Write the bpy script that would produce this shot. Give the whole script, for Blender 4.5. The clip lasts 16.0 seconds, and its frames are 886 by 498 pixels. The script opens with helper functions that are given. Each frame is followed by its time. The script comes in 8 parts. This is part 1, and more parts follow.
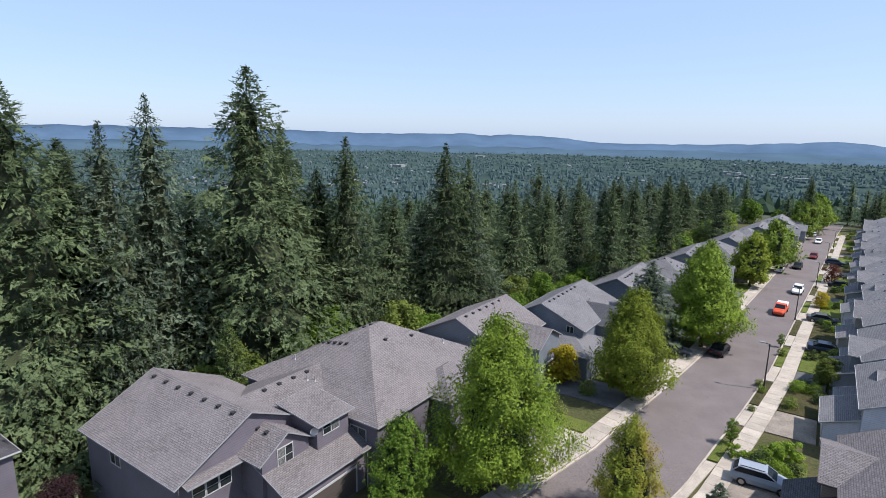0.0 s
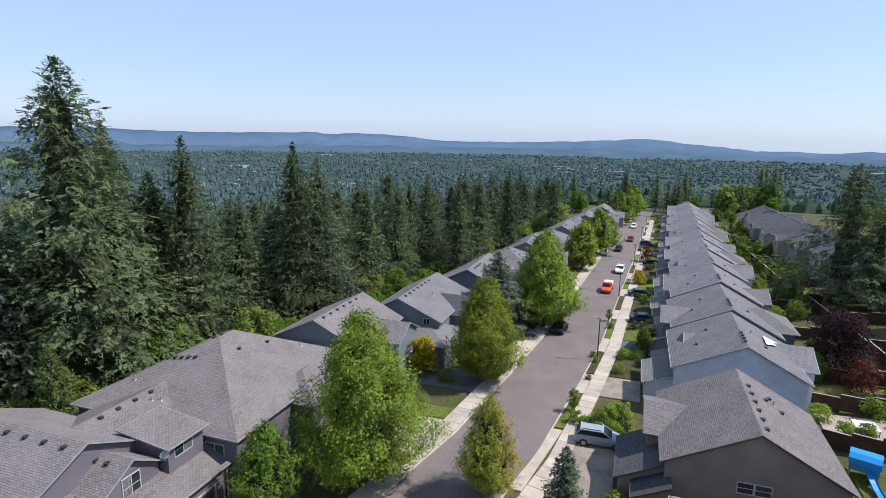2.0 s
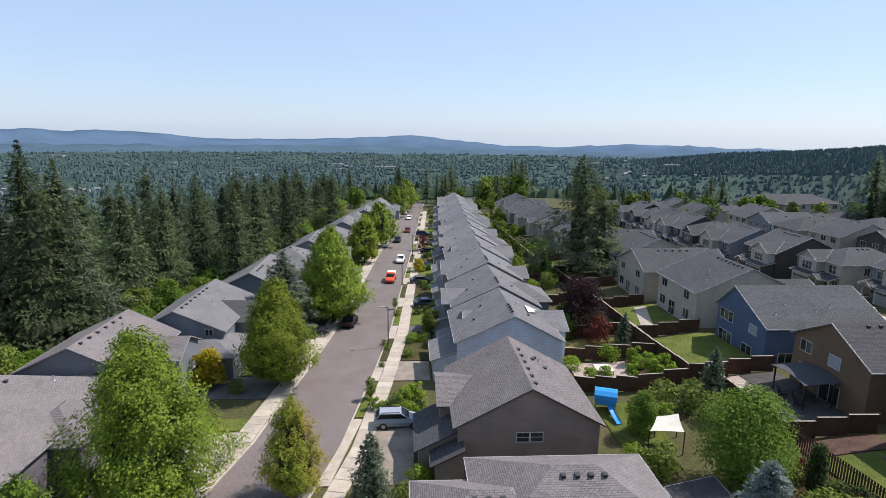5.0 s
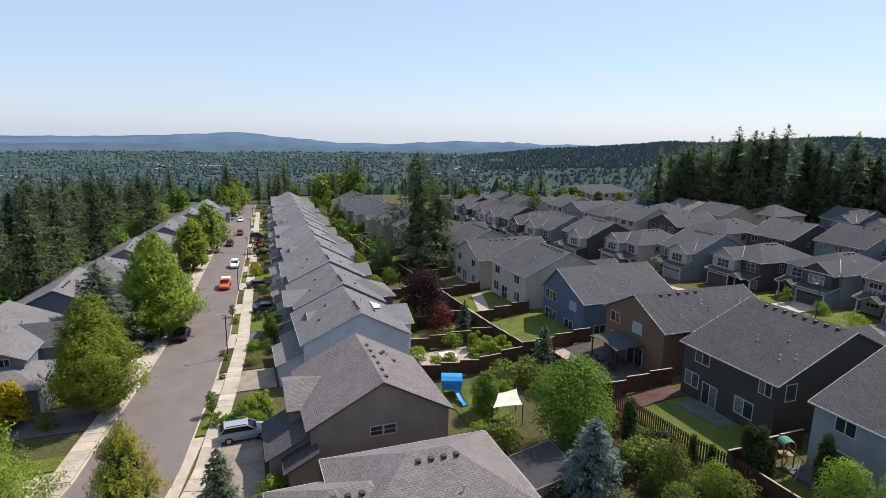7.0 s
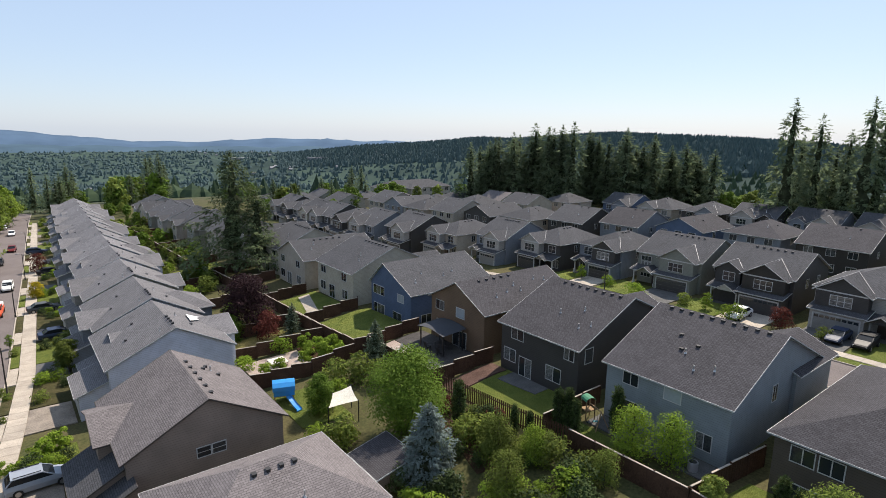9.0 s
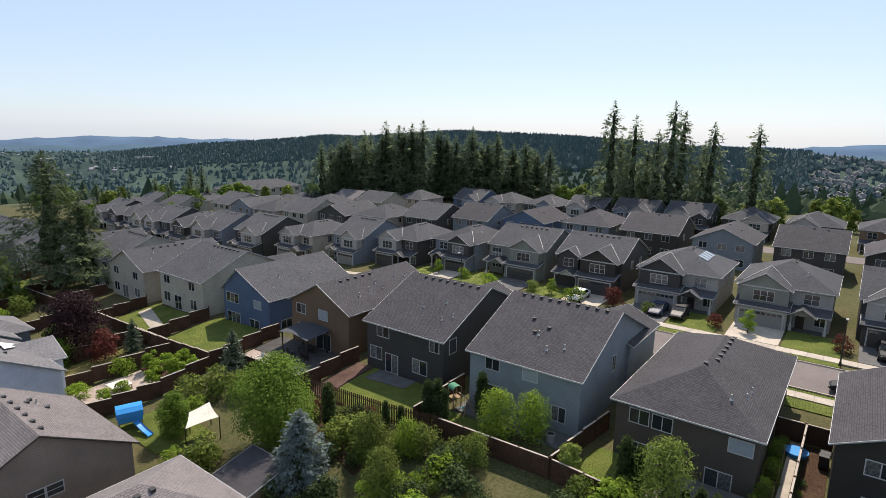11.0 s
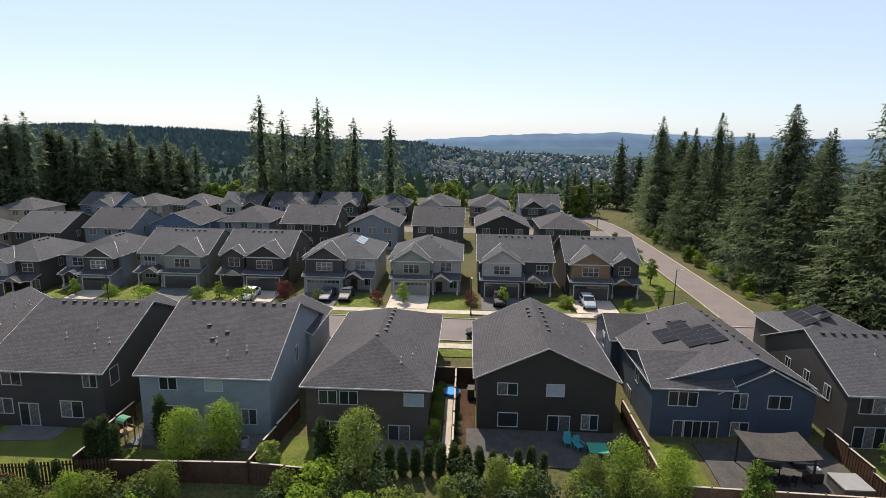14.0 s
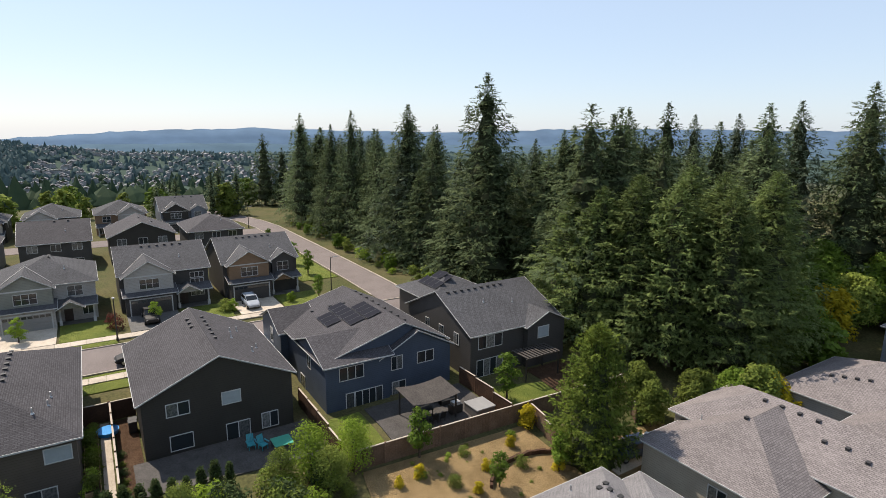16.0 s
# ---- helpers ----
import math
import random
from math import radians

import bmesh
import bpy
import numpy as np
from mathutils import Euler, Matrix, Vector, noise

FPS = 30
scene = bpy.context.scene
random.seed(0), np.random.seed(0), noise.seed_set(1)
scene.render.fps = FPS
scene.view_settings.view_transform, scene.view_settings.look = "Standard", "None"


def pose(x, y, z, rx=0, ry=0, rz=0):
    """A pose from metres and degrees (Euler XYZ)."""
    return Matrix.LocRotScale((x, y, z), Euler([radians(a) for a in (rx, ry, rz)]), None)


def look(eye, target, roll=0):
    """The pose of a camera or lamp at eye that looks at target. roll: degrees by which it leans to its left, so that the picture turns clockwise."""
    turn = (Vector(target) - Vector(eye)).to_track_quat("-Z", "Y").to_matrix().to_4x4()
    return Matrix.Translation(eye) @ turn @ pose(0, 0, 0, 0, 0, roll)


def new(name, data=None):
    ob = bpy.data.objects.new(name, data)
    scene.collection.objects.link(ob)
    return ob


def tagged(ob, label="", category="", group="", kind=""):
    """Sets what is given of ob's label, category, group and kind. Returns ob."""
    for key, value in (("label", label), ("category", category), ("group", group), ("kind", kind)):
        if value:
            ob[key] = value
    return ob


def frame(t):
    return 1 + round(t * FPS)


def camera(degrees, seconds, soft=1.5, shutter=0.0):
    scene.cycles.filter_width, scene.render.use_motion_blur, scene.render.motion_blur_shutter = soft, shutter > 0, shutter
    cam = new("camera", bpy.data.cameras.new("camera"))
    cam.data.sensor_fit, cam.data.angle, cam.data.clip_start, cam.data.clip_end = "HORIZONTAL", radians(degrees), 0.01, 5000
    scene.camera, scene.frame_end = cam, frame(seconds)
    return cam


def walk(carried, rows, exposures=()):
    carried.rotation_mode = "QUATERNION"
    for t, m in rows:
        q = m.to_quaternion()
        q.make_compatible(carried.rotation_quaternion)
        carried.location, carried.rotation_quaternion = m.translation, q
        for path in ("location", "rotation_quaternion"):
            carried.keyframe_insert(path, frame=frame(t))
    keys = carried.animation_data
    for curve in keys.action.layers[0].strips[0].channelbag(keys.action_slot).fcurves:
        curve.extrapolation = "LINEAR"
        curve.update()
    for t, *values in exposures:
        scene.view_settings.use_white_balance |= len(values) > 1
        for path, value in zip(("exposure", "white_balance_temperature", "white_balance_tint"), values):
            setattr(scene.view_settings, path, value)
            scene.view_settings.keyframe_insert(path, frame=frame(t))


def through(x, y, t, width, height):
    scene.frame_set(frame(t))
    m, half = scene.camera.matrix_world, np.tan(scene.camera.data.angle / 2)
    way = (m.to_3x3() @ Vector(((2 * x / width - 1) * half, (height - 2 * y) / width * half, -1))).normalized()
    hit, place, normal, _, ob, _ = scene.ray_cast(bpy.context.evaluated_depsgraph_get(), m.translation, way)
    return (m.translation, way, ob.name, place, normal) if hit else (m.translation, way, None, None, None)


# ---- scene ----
cam = camera(76.30, 16.0, soft=0.75)
PATH = [
    (0, (0.000, 0.000, 27.307), (-27.372, 40.584, 17.122), 1.11),
    (0.5, (0.074, -0.174, 27.313), (-24.076, 42.407, 17.133), 1.14),
    (1, (0.097, -0.328, 27.307), (-20.625, 44.040, 17.202), 1.08),
    (1.5, (0.101, -0.465, 27.293), (-17.896, 45.083, 17.220), 1.01),
    (2, (0.082, -0.581, 27.291), (-15.706, 45.780, 17.221), 1.01),
    (2.5, (0.050, -0.664, 27.304), (-13.471, 46.402, 17.208), 1.02),
    (3, (-0.012, -0.764, 27.296), (-10.797, 47.004, 17.202), 0.97),
    (3.5, (-0.092, -0.919, 27.262), (-6.970, 47.573, 17.204), 0.89),
    (4, (-0.201, -1.076, 27.243), (-3.451, 47.798, 17.207), 0.87),
    (6.5, (-0.668, -1.595, 27.302), (12.388, 45.603, 17.208), 1.06),
    (7, (-0.799, -1.718, 27.323), (16.143, 44.239, 17.275), 1.04),
    (7.5, (-0.918, -1.877, 27.370), (20.018, 42.400, 17.310), 0.98),
    (8, (-0.976, -2.011, 27.410), (23.497, 40.414, 17.350), 0.94),
    (8.5, (-1.004, -2.107, 27.447), (26.570, 38.365, 17.362), 0.92),
    (9, (-1.033, -2.142, 27.481), (29.273, 36.324, 17.382), 0.79),
    (11.5, (-1.975, -1.779, 27.637), (39.340, 24.507, 17.535), 0.94),
    (12, (-2.177, -1.791, 27.704), (41.187, 20.940, 17.563), 0.87),
    (12.5, (-2.326, -1.698, 27.702), (43.060, 16.665, 17.559), 0.88),
    (13, (-2.475, -1.532, 27.684), (44.574, 12.017, 17.544), 0.93),
    (13.5, (-2.671, -1.363, 27.709), (45.576, 6.981, 17.578), 0.94),
    (14, (-2.926, -1.197, 27.798), (46.000, 0.805, 17.684), 0.91),
    (14.5, (-3.200, -1.015, 27.917), (45.445, -6.591, 17.790), 0.92),
    (15, (-3.429, -0.876, 27.995), (43.546, -14.678, 17.856), 0.75),
    (15.5, (-3.619, -0.752, 28.054), (40.779, -21.380, 17.893), 0.50),
    (16, (-3.806, -0.655, 28.068), (37.501, -26.930, 17.903), 0.43),
]
EXPOSURES = [(0, 0.48, 6200, 14), (4, 0.46, 6350, 14), (7, 0.46, 6800, 13), (12, 0.54, 7050, 14), (16, 0.6, 7250, 13)]
SKY_STRENGTH, SUN_STRENGTH = 0.132, 4.2
HAZE = (2.75, 3.65, 5.0, 1)

walk(cam, [(t, look(eye, target, roll)) for t, eye, target, roll in PATH], EXPOSURES)

# ---- daylight: high summer sun over the far rows, thin bright haze ----
SUN_AZ, SUN_EL = 71.0, 53.5          # degrees right of the street's direction (+y), degrees above the horizon
world = bpy.data.worlds.new("sky")
scene.world = world
world.use_nodes = True
wn = world.node_tree
sky = wn.nodes.new("ShaderNodeTexSky")
sky.sky_type = "NISHITA"
sky.sun_disc = False
sky.sun_elevation = radians(SUN_EL)
sky.sun_rotation = radians(SUN_AZ)
sky.altitude = 250
sky.air_density = 1.0
sky.dust_density = 0.6
sky.ozone_density = 3.0
haze = wn.nodes.new("ShaderNodeMix")          # thin even summer haze over the clear sky
haze.data_type = "RGBA"
haze.inputs[0].default_value = 0.66
haze.inputs[7].default_value = HAZE
wn.links.new(sky.outputs[0], haze.inputs[6])
wn.links.new(haze.outputs[2], wn.nodes["Background"].inputs[0])
wn.nodes["Background"].inputs[1].default_value = SKY_STRENGTH
sun = new("sun", bpy.data.lights.new("sun", "SUN"))
sun.data.energy = SUN_STRENGTH
sun.data.angle = radians(0.5)
sun.data.color = (1.0, 0.95, 0.87)
az, el = radians(SUN_AZ), radians(SUN_EL)
sun.matrix_world = look((0, 0, 0), (-math.sin(az) * math.cos(el), -math.cos(az) * math.cos(el), -math.sin(el)))
sun.location = (60, 40, 120)


# ---- materials ----
def material(name, rough=0.8, spec=0.3):
    m = bpy.data.materials.new(name)
    m.use_nodes = True
    b = m.node_tree.nodes["Principled BSDF"]
    b.inputs["Roughness"].default_value = rough
    b.inputs["Specular IOR Level"].default_value = spec
    return m, m.node_tree, b


def node(nt, kind, **inputs):
    n = nt.nodes.new(kind)
    for key, value in inputs.items():
        n.inputs[key.replace("_", " ")].default_value = value
    return n


def blend(nt, fac, a, b, mode="MIX"):
    """A mix of two colours; each of fac, a, b is a socket or a value."""
    n = nt.nodes.new("ShaderNodeMix")
    n.data_type, n.blend_type = "RGBA", mode
    for k, value in ((0, fac), (6, a), (7, b)):
        if isinstance(value, bpy.types.NodeSocket):
            nt.links.new(value, n.inputs[k])
        elif k == 0:
            n.inputs[k].default_value = value
        else:
            n.inputs[k].default_value = (*value, 1)
    return n.outputs[2]


def grain(nt, scale, detail=4, low=0.35, high=0.65, coord=None, rough=0.6):
    """Noise stretched between low and high to 0 to 1."""
    n = node(nt, "ShaderNodeTexNoise", Scale=scale, Detail=detail, Roughness=rough)
    if coord is None:
        coord = nt.nodes.new("ShaderNodeTexCoord").outputs["Object"]
    nt.links.new(coord, n.inputs["Vector"])
    r = nt.nodes.new("ShaderNodeMapRange")
    r.inputs[1].default_value, r.inputs[2].default_value = low, high
    nt.links.new(n.outputs[0], r.inputs[0])
    return r.outputs[0]


def world_xyz(nt):
    return nt.nodes.new("ShaderNodeNewGeometry").outputs["Position"]


def bump(nt, b, height, strength=0.4, distance=0.02):
    n = nt.nodes.new("ShaderNodeBump")
    n.inputs["Strength"].default_value, n.inputs["Distance"].default_value = strength, distance
    nt.links.new(height, n.inputs["Height"])
    nt.links.new(n.outputs[0], b.inputs["Normal"])


def per_object(nt, low, high):
    info = nt.nodes.new("ShaderNodeObjectInfo")
    r = nt.nodes.new("ShaderNodeMapRange")
    r.inputs[3].default_value, r.inputs[4].default_value = low, high
    nt.links.new(info.outputs["Random"], r.inputs[0])
    return r.outputs[0]


def shade_by(nt, colour, factor):
    """A colour times a grey factor socket."""
    n = nt.nodes.new("ShaderNodeVectorMath")
    n.operation = "SCALE"
    nt.links.new(colour, n.inputs[0])
    nt.links.new(factor, n.inputs["Scale"])
    return n.outputs[0]


def mottled(name, a, b, scale=1.5, fine=18.0, rough=0.85, spec=0.25, relief=0.3, depth=0.01, vary=0.0, at_world=True):
    """A matt surface that wanders between two colours at two scales."""
    m, nt, p = material(name, rough, spec)
    xyz = world_xyz(nt) if at_world else None
    wide, small = grain(nt, scale, 3, coord=xyz), grain(nt, fine, 3, coord=xyz)
    c = blend(nt, wide, a, b)
    c = blend(nt, 0.35, c, blend(nt, small, tuple(v * 0.6 for v in a), tuple(min(1, v * 1.35) for v in b)))
    if vary:
        c = shade_by(nt, c, per_object(nt, 1 - vary, 1 + vary))
    nt.links.new(c, p.inputs["Base Color"])
    if relief:
        bump(nt, p, small, relief, depth)
    return m


def shingle_material(name, dark, light, stain=0.25):
    """Asphalt shingles: staggered tabs in rows, with granules and faded patches; UVs are metres along and up the slope."""
    m, nt, p = material(name, 0.9, 0.2)
    uv = nt.nodes.new("ShaderNodeTexCoord").outputs["UV"]
    br = nt.nodes.new("ShaderNodeTexBrick")
    for key, value in (("Scale", 1.0), ("Mortar Size", 0.024), ("Mortar Smooth", 0.3), ("Bias", 0.0), ("Brick Width", 0.30), ("Row Height", 0.15)):
        br.inputs[key].default_value = value
    br.inputs["Color1"].default_value, br.inputs["Color2"].default_value = (*(v * 0.98 for v in dark), 1), (*light, 1)
    br.inputs["Mortar"].default_value = (*(v * 0.45 for v in dark), 1)
    nt.links.new(uv, br.inputs["Vector"])
    fine = grain(nt, 6.0, 3, 0.35, 0.65, coord=uv)
    wide = grain(nt, 0.35, 4, 0.3, 0.75, coord=uv)
    c = blend(nt, fine, br.outputs["Color"], blend(nt, 0.4, br.outputs["Color"], tuple(v * 1.15 for v in light)))
    c = blend(nt, wide, c, blend(nt, stain, c, tuple(min(1, v * 1.7) for v in light)))
    c = shade_by(nt, c, per_object(nt, 0.88, 1.1))
    nt.links.new(c, p.inputs["Base Color"])
    bump(nt, p, br.outputs["Fac"], -0.8, 0.02)
    return m


def siding_material(name, colour, course=0.19, rough=0.6):
    """Painted lap siding: horizontal boards, slightly weathered."""
    m, nt, p = material(name, rough, 0.35)
    xyz = world_xyz(nt)
    sep = nt.nodes.new("ShaderNodeSeparateXYZ")
    nt.links.new(xyz, sep.inputs[0])
    div = nt.nodes.new("ShaderNodeMath")
    div.operation = "DIVIDE"
    div.inputs[1].default_value = course
    nt.links.new(sep.outputs[2], div.inputs[0])
    fr = nt.nodes.new("ShaderNodeMath")
    fr.operation = "FRACT"
    nt.links.new(div.outputs[0], fr.inputs[0])
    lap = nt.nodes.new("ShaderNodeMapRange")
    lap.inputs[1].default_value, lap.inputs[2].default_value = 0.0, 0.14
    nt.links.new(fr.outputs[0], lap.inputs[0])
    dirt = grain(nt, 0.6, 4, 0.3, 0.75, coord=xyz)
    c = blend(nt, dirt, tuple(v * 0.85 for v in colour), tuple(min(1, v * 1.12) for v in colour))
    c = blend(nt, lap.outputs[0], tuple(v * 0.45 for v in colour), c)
    nt.links.new(c, p.inputs["Base Color"])
    bump(nt, p, fr.outputs[0], -0.35, 0.02)
    return m


def leaf_material(name, dark, light, tip=None, through=0.25, vary=0.2, clump_shade=0.0, tuft_size=3.2, open_size=0.0, open_share=0.5, gloss=0.0):
    """Foliage: colour by leaf and by tree, a little light comes through; clump_shade paints shade between needle
    clumps, open_size the gaps between needles.
    """
    m, nt, p = material(name, 0.8 - 0.45 * gloss, 0.08 + 0.4 * gloss)
    geo = nt.nodes.new("ShaderNodeNewGeometry")
    isl = geo.outputs["Random Per Island"]
    c = blend(nt, isl, dark, light)
    wide = grain(nt, 0.28, 3, 0.3, 0.7, coord=geo.outputs["Position"])
    c = blend(nt, wide, c, blend(nt, 0.55, c, tip or light))
    c = shade_by(nt, c, per_object(nt, 1 - vary, 1 + vary))
    if clump_shade:
        # near-black noise puts shade between clumps into the needle colour
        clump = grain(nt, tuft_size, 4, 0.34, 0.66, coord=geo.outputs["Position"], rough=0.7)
        c = blend(nt, clump, blend(nt, clump_shade, c, (0.008, 0.012, 0.005)), c)
    nt.links.new(c, p.inputs["Base Color"])
    tr = nt.nodes.new("ShaderNodeBsdfTranslucent")
    nt.links.new(c, tr.inputs[0])
    mix = nt.nodes.new("ShaderNodeMixShader")
    mix.inputs[0].default_value = through
    out = nt.nodes["Material Output"]
    nt.links.new(p.outputs[0], mix.inputs[1])
    nt.links.new(tr.outputs[0], mix.inputs[2])
    nt.links.new(mix.outputs[0], out.inputs[0])
    if open_size:
        gap = grain(nt, open_size, 3, open_share - 0.02, open_share + 0.02, coord=geo.outputs["Position"], rough=0.65)
        clear = nt.nodes.new("ShaderNodeBsdfTransparent")
        cut = nt.nodes.new("ShaderNodeMixShader")
        nt.links.new(gap, cut.inputs[0])
        nt.links.new(clear.outputs[0], cut.inputs[1])
        nt.links.new(mix.outputs[0], cut.inputs[2])
        nt.links.new(cut.outputs[0], out.inputs[0])
    return m


def plain(name, colour, rough=0.5, spec=0.4, metal=0.0, coat=0.0):
    m, nt, p = material(name, rough, spec)
    dirt = grain(nt, 2.2, 4, 0.3, 0.75, coord=world_xyz(nt))
    nt.links.new(blend(nt, dirt, tuple(v * 0.86 for v in colour), colour), p.inputs["Base Color"])
    p.inputs["Metallic"].default_value, p.inputs["Coat Weight"].default_value = metal, coat
    return m


SHINGLE_BROWN = shingle_material("weathered brown-grey shingles", (0.118, 0.104, 0.104), (0.206, 0.184, 0.182))
SHINGLE_GREY = shingle_material("light grey shingles", (0.120, 0.116, 0.120), (0.19, 0.184, 0.19))
SHINGLE_DARK = shingle_material("charcoal shingles", (0.0385, 0.0366, 0.0395), (0.072, 0.0682, 0.074), 0.22)
SHINGLE_SLATE = shingle_material("slate grey shingles", (0.046, 0.0462, 0.050), (0.085, 0.0855, 0.092), 0.2)
TRIM = plain("white painted trim", (0.46, 0.46, 0.45), 0.55)
TRIM_DARK = plain("brown painted trim", (0.09, 0.075, 0.065), 0.6)
TRIM_GREY = plain("grey painted trim", (0.30, 0.30, 0.31), 0.55)
VENT = plain("dark roof vent metal", (0.035, 0.034, 0.035), 0.6)
PIPE = plain("galvanised pipe", (0.5, 0.5, 0.5), 0.4, metal=0.6)
GLASS = material("window glass", 0.04, 0.6)[0]
gnt = GLASS.node_tree                      # some panes have pale curtains drawn behind them
curtain = gnt.nodes.new("ShaderNodeMapRange")
curtain.inputs[1].default_value, curtain.inputs[2].default_value = 0.55, 0.95
gnt.links.new(gnt.nodes.new("ShaderNodeObjectInfo").outputs["Random"], curtain.inputs[0])
folds = grain(gnt, 5.0, 2, 0.35, 0.65)
gnt.links.new(blend(gnt, curtain.outputs[0], (0.020, 0.025, 0.028), blend(gnt, folds, (0.07, 0.075, 0.075), (0.22, 0.22, 0.21))), gnt.nodes["Principled BSDF"].inputs["Base Color"])
BLIND = plain("window glass with drawn white blind", (0.32, 0.36, 0.38), 0.12, 0.6)
ASPHALT = mottled("worn grey-brown asphalt", (0.142, 0.120, 0.113), (0.186, 0.158, 0.149), 0.25, 9, 0.9, 0.2, 0.3, 0.006)
CONCRETE = mottled("pale concrete", (0.33, 0.285, 0.235), (0.46, 0.40, 0.33), 0.9, 14, 0.85, 0.25, 0.2, 0.004, 0.12)
WORN_CONCRETE = mottled("worn tan concrete", (0.165, 0.140, 0.116), (0.30, 0.255, 0.21), 0.7, 9, 0.9, 0.2, 0.3, 0.004)
PAVING = mottled("grey patio concrete", (0.080, 0.079, 0.078), (0.130, 0.127, 0.122), 0.9, 14, 0.85, 0.25, 0.2, 0.004)
# darker patio concrete: the houses' shade is put into its colour
SHADED_PATIO = mottled("patio concrete darkened for shade", (0.05, 0.046, 0.044), (0.086, 0.080, 0.076), 1.0, 9, 0.85, 0.2, 0.4, 0.01)
RED_MULCH = mottled("reddish bark chips", (0.085, 0.050, 0.040), (0.150, 0.094, 0.076), 0.8, 20, 0.95, 0.1, 1.0, 0.03)
PAVER_PINK = mottled("pinkish patio pavers", (0.30, 0.235, 0.20), (0.42, 0.34, 0.29), 1.2, 10, 0.85, 0.25, 0.3, 0.006)
LAWN = mottled("mown lawn", (0.090, 0.128, 0.024), (0.175, 0.200, 0.045), 0.5, 30, 0.9, 0.15, 0.9, 0.05)
DRY = mottled("dry straw grass", (0.175, 0.120, 0.060), (0.32, 0.225, 0.115), 0.45, 12, 0.95, 0.1, 0.9, 0.06)
BARK_MULCH = mottled("brown bark mulch", (0.055, 0.032, 0.02), (0.11, 0.066, 0.042), 0.8, 22, 0.95, 0.1, 1.0, 0.04)
GARDEN = mottled("scrubby garden soil and weeds", (0.052, 0.058, 0.022), (0.115, 0.098, 0.048), 0.7, 16, 0.95, 0.1, 1.0, 0.06)
FENCE = mottled("red-brown stained fence boards", (0.052, 0.029, 0.019), (0.098, 0.054, 0.035), 0.8, 10, 0.85, 0.15, 0.4, 0.01, 0.2)
FENCE_OLD = mottled("weathered brown fence boards", (0.11, 0.068, 0.044), (0.18, 0.12, 0.083), 0.8, 10, 0.85, 0.15, 0.4, 0.01, 0.2)
TIMBER = mottled("raw garden timber", (0.24, 0.16, 0.085), (0.34, 0.23, 0.13), 1.5, 14, 0.8, 0.2, 0.3, 0.006)
BARK = mottled("tree bark", (0.060, 0.045, 0.035), (0.115, 0.092, 0.075), 1.2, 9, 0.95, 0.1, 1.0, 0.05)
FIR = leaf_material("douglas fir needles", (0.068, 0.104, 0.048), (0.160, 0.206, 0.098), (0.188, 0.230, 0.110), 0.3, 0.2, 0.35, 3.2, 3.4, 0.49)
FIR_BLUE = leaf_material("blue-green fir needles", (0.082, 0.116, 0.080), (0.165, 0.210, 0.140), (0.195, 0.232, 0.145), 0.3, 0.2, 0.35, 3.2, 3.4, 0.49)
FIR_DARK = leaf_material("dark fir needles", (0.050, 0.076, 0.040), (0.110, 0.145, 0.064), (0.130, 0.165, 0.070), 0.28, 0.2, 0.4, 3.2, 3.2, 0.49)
# far firs: distance haze put into a paler grey-green needle colour
FIR_HAZY = leaf_material("fir needles paled grey-green by haze", (0.11, 0.15, 0.09), (0.21, 0.265, 0.15), (0.24, 0.295, 0.16), 0.6, 0.2, 0.25, 2.0, 1.6, 0.48)
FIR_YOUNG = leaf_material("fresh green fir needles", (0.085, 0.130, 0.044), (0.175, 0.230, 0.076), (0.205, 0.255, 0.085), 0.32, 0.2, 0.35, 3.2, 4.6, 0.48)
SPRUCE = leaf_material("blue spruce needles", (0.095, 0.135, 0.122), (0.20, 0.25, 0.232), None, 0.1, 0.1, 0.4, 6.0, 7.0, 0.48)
MAPLE = leaf_material("bright maple leaves", (0.058, 0.104, 0.009), (0.185, 0.265, 0.020), (0.26, 0.335, 0.032), 0.26, gloss=0.35)
MAPLE_OLIVE = leaf_material("olive maple leaves", (0.080, 0.118, 0.011), (0.210, 0.260, 0.025), (0.27, 0.31, 0.034), 0.28, gloss=0.2)
MAPLE_RUST = leaf_material("green and rust turning leaves", (0.14, 0.195, 0.024), (0.27, 0.33, 0.038), (0.38, 0.19, 0.05), 0.32, gloss=0.2)
GREEN = leaf_material("garden tree leaves", (0.042, 0.088, 0.011), (0.118, 0.192, 0.024), (0.165, 0.245, 0.032), 0.28, gloss=0.15)
LIME = leaf_material("lime green leaves", (0.11, 0.19, 0.02), (0.24, 0.33, 0.045), None, 0.35)
YELLOW = leaf_material("golden leaves", (0.28, 0.23, 0.015), (0.50, 0.40, 0.03), None, 0.35)
PURPLE = leaf_material("dark purple leaves", (0.020, 0.011, 0.012), (0.044, 0.022, 0.025), None, 0.15)
RED_LEAF = leaf_material("dark red leaves", (0.07, 0.018, 0.014), (0.13, 0.04, 0.03), None, 0.2)
SHRUB = leaf_material("shrub leaves", (0.060, 0.098, 0.022), (0.165, 0.21, 0.042), (0.22, 0.25, 0.055), 0.3, 0.35)
SHRUB_DARK = leaf_material("dark evergreen shrub leaves", (0.028, 0.046, 0.018), (0.070, 0.098, 0.036), None, 0.2, 0.3)
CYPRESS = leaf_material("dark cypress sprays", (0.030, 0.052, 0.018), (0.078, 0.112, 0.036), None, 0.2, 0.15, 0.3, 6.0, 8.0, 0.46)
